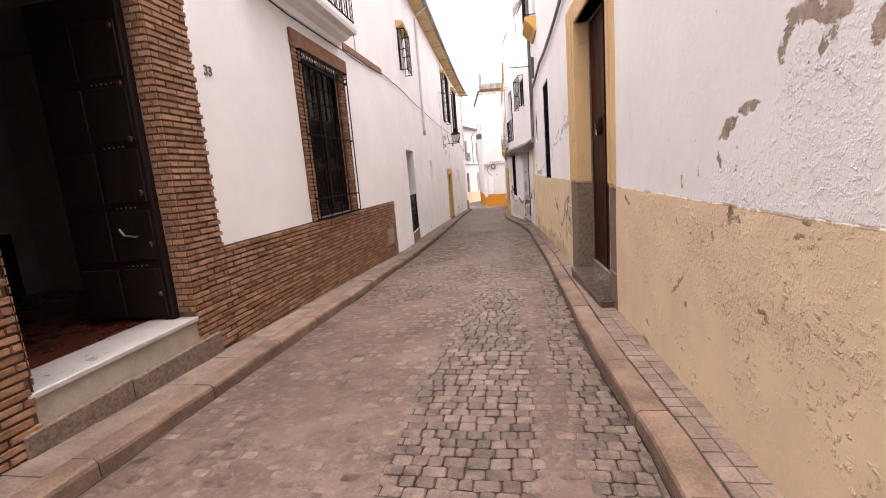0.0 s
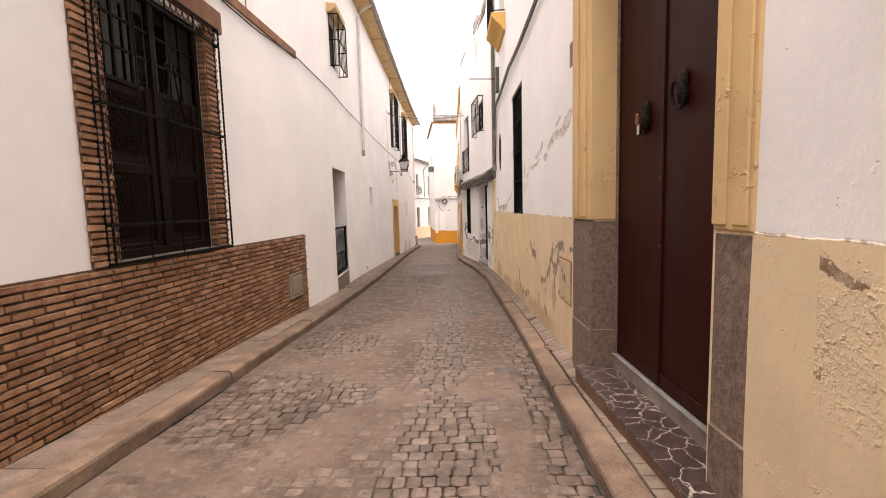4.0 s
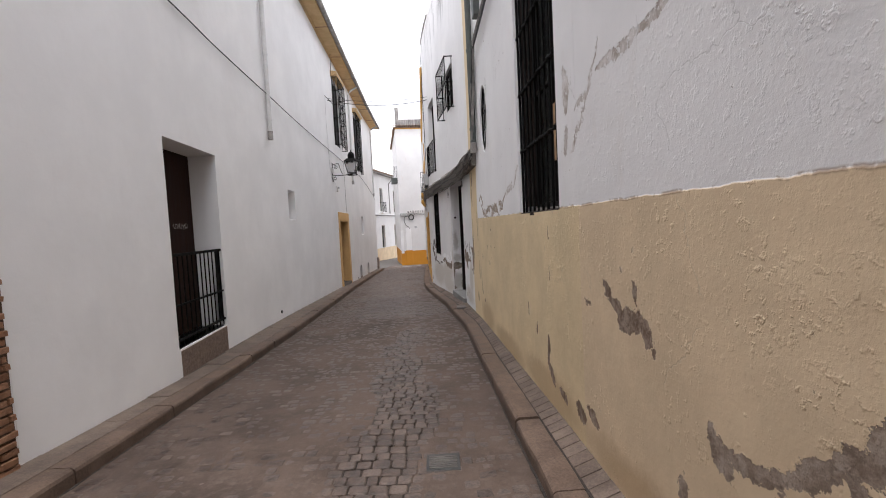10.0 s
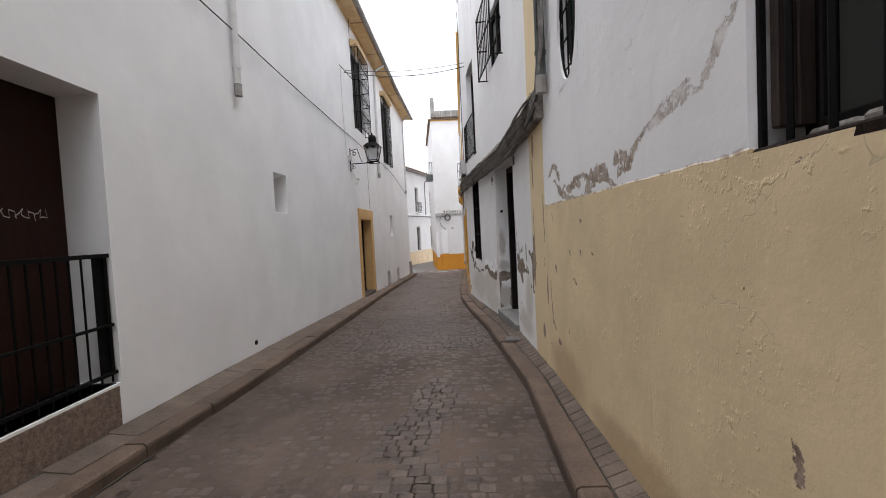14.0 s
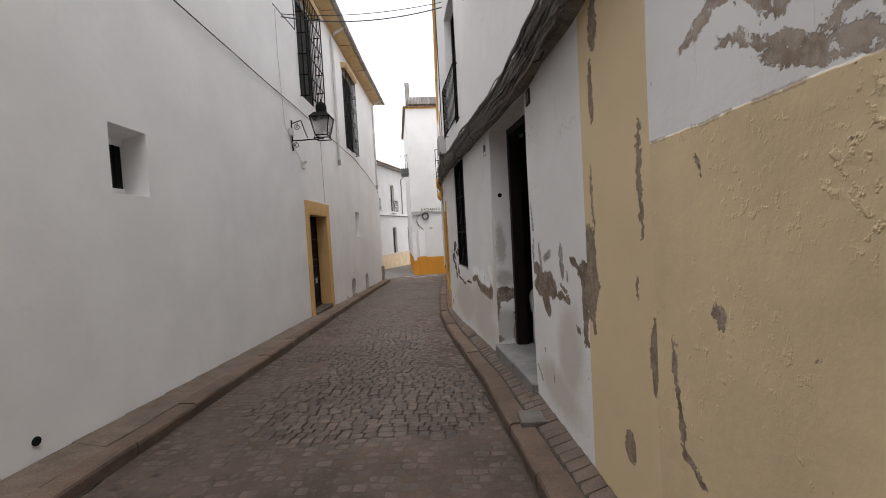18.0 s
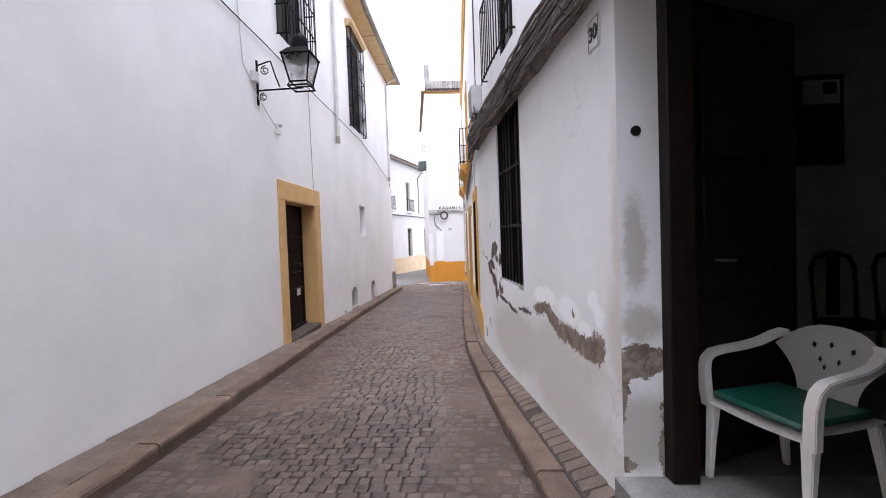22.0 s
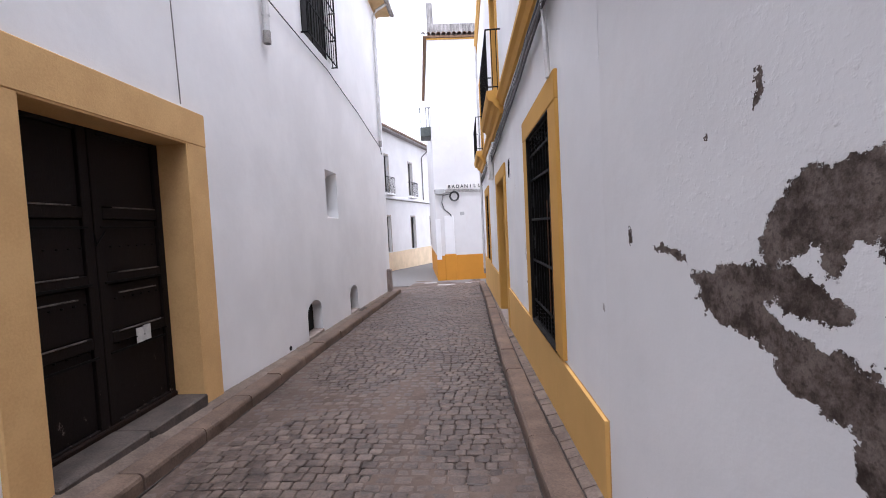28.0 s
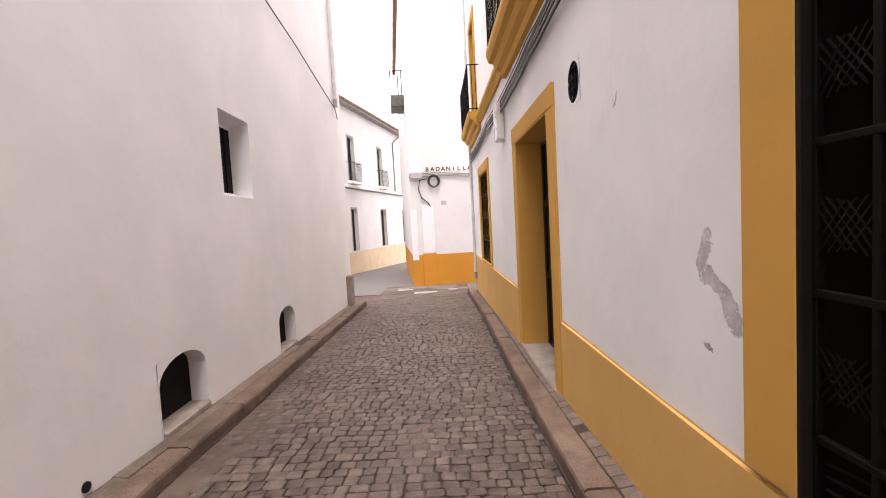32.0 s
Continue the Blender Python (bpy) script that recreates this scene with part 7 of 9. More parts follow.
def plastic_chair():
    """A moulded garden armchair: shell back with small diamond holes, arms that run into the front legs."""
    c = thing("garden_chair", (1.34, 19.43, DOOR_2[2]), "white moulded plastic garden armchair with a green cushion, in a doorway", "chair")
    q = []

    def leg(pts, w):
        bm = bmesh.new()
        rings = []
        for i, (u, v, z) in enumerate(pts):
            k = w[i]
            rings.append([bm.verts.new((u + a * k, v + b * k * 0.8, z)) for a, b in ((1, 1), (-1, 1), (-1, -1), (1, -1))])
        for a, b in zip(rings, rings[1:]):
            for i in range(4):
                bm.faces.new((a[i], a[(i + 1) % 4], b[(i + 1) % 4], b[i]))
        bm.faces.new(rings[0][::-1]), bm.faces.new(rings[-1])
        bmesh.ops.bevel(bm, geom=[e for e in bm.edges if len(e.link_faces) == 2], offset=0.006, segments=2, affect="EDGES")
        return bm

    for s in (-1, 1):
        q.append(("leg", leg([(s * 0.255, -0.22, 0), (s * 0.245, -0.215, 0.2), (s * 0.24, -0.20, 0.42)], [0.018, 0.022, 0.03])))
        q.append(("leg", leg([(s * 0.235, 0.27, 0), (s * 0.225, 0.24, 0.2), (s * 0.215, 0.20, 0.42)], [0.017, 0.022, 0.028])))
        arm = [(0.258, -0.215, 0.38), (0.266, -0.224, 0.47), (0.272, -0.226, 0.56), (0.275, -0.212, 0.62), (0.276, -0.175, 0.650), (0.276, -0.10, 0.660), (0.272, 0.02, 0.668), (0.262, 0.12, 0.685), (0.24, 0.205, 0.725), (0.21, 0.24, 0.745)]
        bm = bmesh.new()
        rows = []
        for i, (u, v, z) in enumerate(arm):
            (_, v0, e0), (_, v1, e1) = arm[max(0, i - 1)], arm[min(len(arm) - 1, i + 1)]
            run = math.hypot(v1 - v0, e1 - e0)
            nv, nz = (e0 - e1) / run, (v1 - v0) / run
            k = 0.017 if i > 2 else 0.022
            rows.append([bm.verts.new((s * u + a * 0.028, v + b * nv * k, z + b * nz * k)) for a, b in ((1, 1), (-1, 1), (-1, -1), (1, -1))])
        for a, b in zip(rows, rows[1:]):
            for i in range(4):
                bm.faces.new((a[i], a[(i + 1) % 4], b[(i + 1) % 4], b[i]))
        bm.faces.new(rows[0][::-1]), bm.faces.new(rows[-1])
        bmesh.ops.bevel(bm, geom=[e for e in bm.edges if len(e.link_faces) == 2], offset=0.005, segments=2, affect="EDGES")
        q.append(("arm", bm))
    # seat shell
    bm = bmesh.new()
    n = 10
    top = [[bm.verts.new((-0.25 + 0.5 * i / n, -0.24 + 0.47 * j / n, 0.425 + 0.012 * abs(2 * i / n - 1) ** 2 - 0.012 * math.sin(math.pi * j / n) + (-0.03 if j == 0 else 0))) for j in range(n + 1)] for i in range(n + 1)]
    for i in range(n):
        for j in range(n):
            bm.faces.new((top[i][j], top[i + 1][j], top[i + 1][j + 1], top[i][j + 1]))
    bmesh.ops.solidify(bm, geom=bm.faces[:], thickness=0.018)
    q.append(("seat", bm))
    # curved back with holes
    bm = bmesh.new()
    n, h = 16, 10
    grid = {}
    for i in range(n + 1):
        a = -1 + 2 * i / n
        for j in range(h + 1):
            b = j / h
            topz = 0.80 - 0.13 * abs(a) ** 2.6
            lowz = 0.43 + 0.0 * a
            z = lowz + (topz - lowz) * b
            u = a * (0.135 + 0.125 * b ** 2.4)
            v = 0.215 + 0.085 * b - 0.07 * abs(a) ** 2.2 * b
            grid[i, j] = bm.verts.new((u, v, z))
    holes = {(4, 7), (7, 7), (9, 5), (11, 7), (6, 4), (5, 5), (10, 3)}
    for i in range(n):
        for j in range(h):
            vs = (grid[i, j], grid[i + 1, j], grid[i + 1, j + 1], grid[i, j + 1])
            if (i, j) in holes:
                mids = [bm.verts.new(((vs[k].co + vs[(k + 1) % 4].co) / 2).lerp(sum((w.co for w in vs), Vector()) / 4, 0.1)) for k in range(4)]
                for k in range(4):
                    bm.faces.new((vs[k], mids[k], mids[k - 1]))
                    bm.faces.new((vs[k], vs[(k + 1) % 4], mids[k]))
            else:
                bm.faces.new(vs)
    bmesh.ops.solidify(bm, geom=bm.faces[:], thickness=0.012)
    q.append(("backrest", bm))
    bm = bmesh.new()
    cbox(bm, -0.225, 0.225, -0.235, 0.20, 0.440, 0.475, 0.016)
    m = pose(1.375, 19.40, DOOR_2[2], 0, 0, -73) @ Matrix.Scale(1.06, 4)
    for nm, b in q + [("cushion", bm)]:
        bmesh.ops.transform(b, matrix=m, verts=b.verts[:])
        o = part(nm, b, M["cushion"] if nm == "cushion" else M["plastic"], c, "padded green vinyl seat cushion" if nm == "cushion" else "")
        o.data.polygons.foreach_set("use_smooth", [True] * len(o.data.polygons))
        o.data.set_sharp_from_angle(angle=radians(40))


plastic_chair()
casement(-1, WIN_2, 0.045, "dark window behind iron bars in the flaking wall", mat="shutter", cols=2, rows=1, pane=False)
for a, b in ((21.71, 22.15), (22.22, 22.66)):
    sh = thing("shutter", at(-1, a, -0.2, WIN_2[2]), "closed dark brown boarded shutter behind the bars", "shutter", "ground floor shutters")
    for i in range(3):
        part("board", wbox_bm(-1, a + (b - a) * i / 3, a + (b - a) * (i + 1) / 3 - 0.004, -0.085, -0.065 - 0.003 * (i % 2), WIN_2[2] + 0.09, WIN_2[3] - 0.08, 0.004), M["wood_dark"], sh)
grille(-1, WIN_2, "black iron window bars with flat cross rails", "", -0.03, 0, 8, 4, 0.010)
single("window_sill", wbox_bm(-1, 21.635, 22.735, -0.3, 0.0, 0.290, 0.335, 0.006), M["concrete"], "worn plaster window sill", "sill", kind="structure")
casement(-1, UP_R, 0.06, "dark upper window", "upper windows", "shutter", 2, 2)
grille(-1, (18.45, 19.85, 4.05, 5.22), "projecting black iron window cage on the upper floor", "upper window cages", 0.03, 0.16, 9, 3, 0.009)
casement(-1, BALC_R, 0.14, "tall dark balcony window", "upper windows", "shutter", 2, 3)
b2 = thing("balcony_railing", at(-1, 22.2, 0, 2.9), "narrow black iron balcony railing on the flaking wall", "railing")
me = mesh_of("baluster", tube_bm([(0, 0, 0), (0, 0, 0.98)], 0.008, 6), M["iron"])
for i in range(13):
    piece("baluster", me, b2, at(-1, 21.65 + i * 1.55 / 12, 0.08, 2.92))
for z in (2.97, 3.9):
    part("rail", tube_bm([at(-1, 21.65, 0, z), at(-1, 21.65, 0.08, z), at(-1, 23.2, 0.08, z), at(-1, 23.2, 0, z)], 0.012, 6), M["iron"], b2)
num = thing("house_number", at(-1, 17.95, 0, 2.17), "small dark number plate", "house number", "house numbers")
part("plate", wbox_bm(-1, 17.87, 18.0, 0.0, 0.012, 2.10, 2.24, 0.003), M["ink"], num)
bm = bmesh.new()
for k in range(2):
    wbox(bm, -1, 17.90 + 0.04 * k, 17.925 + 0.04 * k, 0.012, 0.014, 2.13, 2.21, 0.0005)
part("bars", bm, M["concrete"], num)
num = thing("house_number", at(-1, 19.845, 0, 2.07), "white glazed tile with the house number 30", "house number", "house numbers")
part("tile", wbox_bm(-1, 19.77, 19.92, 0.0, 0.012, 1.98, 2.17, 0.003), M["glaze"], num)
for a, b, c, e in ((19.776, 19.914, 1.986, 1.990), (19.776, 19.914, 2.160, 2.164), (19.776, 19.780, 1.990, 2.160), (19.910, 19.914, 1.990, 2.160)):
    part("border", wbox_bm(-1, a, b, 0.011, 0.0135, c, e, 0.0005), M["ink"], num)
lettering("digits", "30", 0.12, Matrix.Translation(at(-1, 19.845, 0.014, 2.075)) @ pose(0, 0, 0, 90, 0, -82), M["ink"], num, 0.002)
single("socket_hole", tube_bm([at(-1, 19.605, -0.10, 1.43), at(-1, 19.59, -0.10, 1.43)], 0.028, 10), M["inside_dark"], "round black bell socket in the door reveal", "socket")
par = thing("parapet", at(-1, 20, 0, 7.85), "stained uneven parapet blocks on the flaking house", "parapet", kind="structure")
rnd = random.Random(77)
y = 16.6
while y < 24.2:
    n = rnd.uniform(0.5, 1.1)
    if rnd.random() < 0.75:
        part("block", wbox_bm(-1, y, min(24.45, y + n), -0.4, 0.02, 7.85, 7.95 + 0.35 * rnd.random(), 0.03), M["concrete"], par)
    y += n
cable("wall_cable", -1, [(24.3, 7.6, .03), (24.3, 3.2, .03), (24.2, 2.6, .05)], 0.012, M["cable"], "dark cable running down the house corner")
drain = thing("drain_cover", ((along(KERB_R, 17.55) + wx(-1, 17.55)) / 2, 17.55, gz(17.5) + 0.12), "small pale grey cast drain cover in the footway", "drain cover", "drain covers")
cx = drain.location.x
part("lid", box_bm(cx - 0.10, cx + 0.10, 17.42, 17.66, gz(17.5) + 0.10, gz(17.5) + 0.164, c=0.006), M["dark_stone"], drain)

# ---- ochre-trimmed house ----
# reveals in near-black shutter colour, to put the opening's shade into them
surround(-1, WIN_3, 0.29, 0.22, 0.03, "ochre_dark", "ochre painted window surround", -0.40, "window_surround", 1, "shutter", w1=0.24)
surround(-1, DOOR_3, 0.22, 0.21, 0.03, "ochre_dark", "ochre painted door surround", -1.2)
surround(-1, WIN_4, 0.18, 0.20, 0.03, "ochre_dark", "ochre painted window surround", -0.40, "window_surround", 1)
surround(-1, UP_3A, 0.16, 0.16, 0.03, "ochre_dark", "ochre painted window surround", None, "window_surround")
surround(-1, UP_3B, 0.16, 0.16, 0.03, "ochre_dark", "ochre painted window surround", None, "window_surround")
ys = steps_of(24.5, 38.0, 1.3)
base = thing("baseboard_ochre", at(-1, 30, 0, -1), "ochre painted wall base standing slightly proud", "wall base", kind="structure")
for a, b in ((24.49, 29.62), (31.66, 37.98)):
    for u, v in zip(steps_of(a, b, 1.3), steps_of(a, b, 1.3)[1:]):
        part("base_band", wbox_bm(-1, u, v, -0.02, 0.022, gz(v) - 0.2, -0.43, 0.001), M["ochre"], base)


def window_3():
    y0, y1, z0, z1 = WIN_3
    g = thing("window_grille", at(-1, 26.4, 0, z0), "black iron window grille with lattice corner panels", "window grille")
    o = -0.02
    bar = mesh_of("bar", tube_bm([(0, 0, 0), (0, 0, z1 - z0)], 0.009, 6), M["iron"])
    a, b = y0 + 0.20, y1 - 0.20
    for i in range(7):
        piece("bar", bar, g, at(-1, a + (b - a) * i / 6, o, z0))
    for y in (y0 + 0.015, a, b, y1 - 0.015):
        part("upright", wbox_bm(-1, y - 0.012, y + 0.012, o - 0.012, o + 0.012, z0, z1, 0.003), M["iron"], g)
    zz = [z0 + 0.015, z0 + 0.22, z0 + 0.66, z0 + 1.10, z0 + 1.52, z1 - 0.20, z1 - 0.015]
    for z in zz:
        part("crossbar", wbox_bm(-1, y0, y1, o - 0.010, o + 0.014, z - 0.012, z + 0.012, 0.003), M["iron"], g)
    for p, q in ((y0 + 0.02, a), (b, y1 - 0.02)):
        for z in zz[1:-2]:
            bm = bmesh.new()
            c, d, r = (p + q) / 2, z + 0.2, 0.075
            for k in range(-2, 3):
                e = r - abs(k) * 0.02
                for s in (-1, 1):
                    u = k * 0.032
                    flat_bar(bm, at(-1, c - 0.06 + u, o, d + s * (-0.08) + s * u * 0.2), at(-1, c + 0.06 + u, o, d + s * 0.08 + s * u * 0.2), 0.006, 0.006, (1, 0, 0))
            part("lattice_panel", bm, M["iron"], g)
    for k in range(6):
        for z in (z0 + 0.11, z1 - 0.11):
            bm = bmesh.new()
            c = y0 + 0.12 + k * (y1 - y0 - 0.24) / 5
            for j in range(4):
                flat_bar(bm, at(-1, c - 0.07, o, z - 0.06 + 0.04 * j), at(-1, c + 0.07, o, z - 0.075 + 0.04 * j), 0.010, 0.008, (1, 0, 0))
            part("lattice_panel", bm, M["iron"], g)
    # wooden lattice shutters inside
    s = thing("lattice_shutter", at(-1, 26.4, -0.3, z0), "orange-brown wooden lattice shutters behind the grille", "shutter")
    d = -0.15
    top = z0 + 1.30
    for p, q in ((y0 + 0.06, 26.33), (26.39, y1 - 0.06)):
        part("stile", wbox_bm(-1, p, p + 0.07, d - 0.04, d, z0 + 0.02, top, 0.005), M["lattice"], s)
        part("stile", wbox_bm(-1, q - 0.07, q, d - 0.04, d, z0 + 0.02, top, 0.005), M["lattice"], s)
        part("rail", wbox_bm(-1, p + 0.07, q - 0.07, d - 0.035, d - 0.005, z0 + 0.02, z0 + 0.12, 0.005), M["lattice"], s)
        bm = bmesh.new()
        m = [bm.verts.new(at(-1, p + 0.07 + (q - p - 0.14) * i / 10, d - 0.005, top - 0.02 + 0.09 * math.sin(math.pi * i / 10))) for i in range(11)]
        l = [bm.verts.new(at(-1, p + 0.07 + (q - p - 0.14) * i / 10, d - 0.005, top - 0.14)) for i in range(11)]
        for i in range(10):
            bm.faces.new((l[i], l[i + 1], m[i + 1], m[i]))
        bmesh.ops.solidify(bm, geom=bm.faces[:], thickness=0.03)
        part("crest_rail", bm, M["lattice"], s)
        bm = bmesh.new()
        u0, u1, w0, w1 = p + 0.07, q - 0.07, z0 + 0.12, top - 0.14
        k = u0 - (w1 - w0)
        while k < u1:
            for s2 in (1, -1):
                lo, hi = max(u0, k), min(u1, k + (w1 - w0))
                if hi - lo > 0.02:
                    za, zb = w0 + (lo - k), w0 + (hi - k)
                    if s2 < 0:
                        za, zb = w1 - (lo - k), w1 - (hi - k)
                    flat_bar(bm, at(-1, lo, d - 0.012 - 0.006 * s2, za), at(-1, hi, d - 0.012 - 0.006 * s2, zb), 0.010, 0.026, (1, 0, 0))
            k += 0.062
        part("lattice", bm, M["lattice"], s)
    part("top_rail", wbox_bm(-1, y0 + 0.02, y1 - 0.02, d - 0.05, d, z1 - 0.26, z1 - 0.14, 0.006), M["wood_old"], s, "dark upper rail")


window_3()


def doorway_3():
    y0, y1, z0, z1 = DOOR_3
    d = thing("door_6", at(-1, 30.9, -0.3, z0), "dark panelled house door deep in an ochre reveal", "door", kind="structure")
    mid = (y0 + y1) / 2
    leaf(d, -1, y0 + 0.012, mid, z0, z1 - 0.02, -0.30, "wood_dark", (0.35, 0.7))
    leaf(d, -1, mid + 0.004, y1 - 0.012, z0, z1 - 0.02, -0.30, "wood_dark", (0.35, 0.7))
    s = thing("doorstep", at(-1, 30.9, 0, -1.15), "pale worn stone doorstep", "step", kind="structure")
    part("slab", wbox_bm(-1, y0 - 0.1, y1 + 0.1, -0.45, 0.05, -1.4, z0, 0.012), M["grey_stone"], s)


doorway_3()
casement(-1, WIN_4, 0.2, "dark window in an ochre surround", mat="shutter", cols=2, rows=3)
grille(-1, WIN_4, "black iron window bars", "", -0.02, 0, 8, 5, 0.010)
casement(-1, UP_3A, 0.15, "tall glazed balcony door with dark shutters", "upper windows", "shutter", 2, 3)
casement(-1, UP_3B, 0.15, "tall glazed balcony door with dark shutters", "upper windows", "shutter", 2, 3)


def balcony_3(y0, y1):
    b = thing("balcony", at(-1, (y0 + y1) / 2, 0, 2.55), "ochre moulded balcony with a black iron railing", "balcony", "ochre balconies")
    bm = bmesh.new()
    molding(bm, -1, [y0, (y0 + y1) / 2, y1], [(-0.02, 2.50), (0.06, 2.50), (0.08, 2.58), (0.14, 2.62), (0.18, 2.70), (0.24, 2.72), (0.27, 2.80), (0.27, 2.88), (-0.02, 2.88)])
    part("slab", bm, M["ochre_dark"], b)
    me = mesh_of("baluster", tube_bm([(0, 0, 0), (0, 0, 1.0)], 0.008, 6), M["iron"])
    n = int((y1 - y0) / 0.11)
    for i in range(n + 1):
        piece("baluster", me, b, at(-1, y0 + 0.05 + i * (y1 - y0 - 0.1) / n, 0.245, 2.88))
    for i in range(1, 3):
        for y in (y0 + 0.05, y1 - 0.05):
            piece("baluster", me, b, at(-1, y, 0.08 * i, 2.88))
    for z in (2.95, 3.88):
        part("rail", tube_bm([at(-1, y0 + 0.05, 0, z), at(-1, y0 + 0.05, 0.245, z), at(-1, y1 - 0.05, 0.245, z), at(-1, y1 - 0.05, 0, z)], 0.013, 6), M["iron"], b)


balcony_3(29.5, 32.0), balcony_3(35.3, 37.9)
corn = thing("cornice", at(-1, 30, 0, 2.7), "ochre string course between the floors", "moulding", kind="structure")
bm = bmesh.new()
molding(bm, -1, ys, [(-0.02, 2.62), (0.04, 2.62), (0.07, 2.70), (0.11, 2.74), (0.11, 2.80), (-0.02, 2.82)])
part("string_course", bm, M["ochre_dark"], corn)
top = thing("cornice", at(-1, 30, 0, 6.8), "ochre cornice under the roof", "moulding", kind="structure")
bm = bmesh.new()
molding(bm, -1, steps_of(24.5, 38.1, 1.3), [(-0.02, 6.75), (0.04, 6.78), (0.05, 6.9), (0.08, 6.95), (0.09, 7.05), (0.09, 7.12), (-0.02, 7.14)])
part("moulding", bm, M["ochre_dark"], top)
for k in range(9):
    rnd = random.Random(60 + k)
    u = lambda z: z - 0.024 * k + rnd.uniform(-0.03, 0.03)
    cable("wall_cable", -1, [(24.3, u(2.45), .07), (25.3, u(2.50), .05 + .01 * (k % 3)), (26.5, u(2.47), .06), (27.6, u(2.42), .05), (28.5, u(2.44), .05 + .01 * (k % 2)), (29.4, u(2.36), .06), (30.4, u(2.36), .05), (31.5, u(2.32), .05), (34, u(2.36), .05), (37.9, u(2.32), .05)], rnd.uniform(0.006, 0.013), M[("cable", "cable_dust", "cable", "cable_grey")[k % 4]], "cable in a bundle under the string course", 0.012)
cable("wall_conduit", -1, [(25.7, 3.3, .03), (25.72, 2.75, .12), (25.62, 2.45, .06), (25.6, 1.78, .04)], 0.022, M["zinc"], "white conduit bending down to the window surround")
jb = thing("junction_box", at(-1, 32.45, 0, 1.75), "tall white junction box on the wall", "junction box", "junction boxes")
part("case", wbox_bm(-1, 32.3, 32.62, 0.0, 0.12, 1.72, 2.28, 0.012), M["glaze"], jb)
downpipe(-1, 37.8, -1.0, 6.9, M["zinc"], "pale painted downpipe at the house corner", 0.04, 0.06, False)

pocket = thing("wall_pocket", at(-1, 8.0, 0, 3.3), "small square putlog hole in the old white wall", "hole", kind="structure")
part("recess", wbox_bm(-1, 7.60, 7.82, -0.02, 0.004, 2.86, 3.10, 0.004), M["rust_stone"], pocket)


def broken_paving(x, y, w, d):
    """A spot where the footway tiles are gone: dark earth and loose brick ends."""
    z = gz(y) + 0.122
    b = thing("broken_paving", (x, y, z), "broken spot in the footway with dark earth and brick ends", "paving")
    rnd = random.Random(9)
    bm = bmesh.new()
    ring = [(x + w / 2 * math.cos(a) * rnd.uniform(0.8, 1.1), y + d / 2 * math.sin(a) * rnd.uniform(0.8, 1.1)) for a in [i * math.pi / 7 for i in range(14)]]
    top = [bm.verts.new((p, q, gz(q) + 0.1275)) for p, q in ring]
    low = [bm.verts.new((p, q, gz(q) + 0.09)) for p, q in ring]
    bm.faces.new(top)
    for i in range(14):
        bm.faces.new((low[i], low[(i + 1) % 14], top[(i + 1) % 14], top[i]))
    part("earth", bm, M["soil"], b)
    for i in range(7):
        px, py = x + rnd.uniform(-0.35, 0.35) * w, y + rnd.uniform(-0.38, 0.38) * d
        part("brick_end", box_bm(px - 0.03, px + 0.03, py - 0.022, py + 0.022, gz(py) + 0.10, gz(py) + 0.13 + 0.008 * rnd.random(), c=0.006), M["plinth"], b)


broken_paving(0.99, 8.23, 0.13, 0.34)

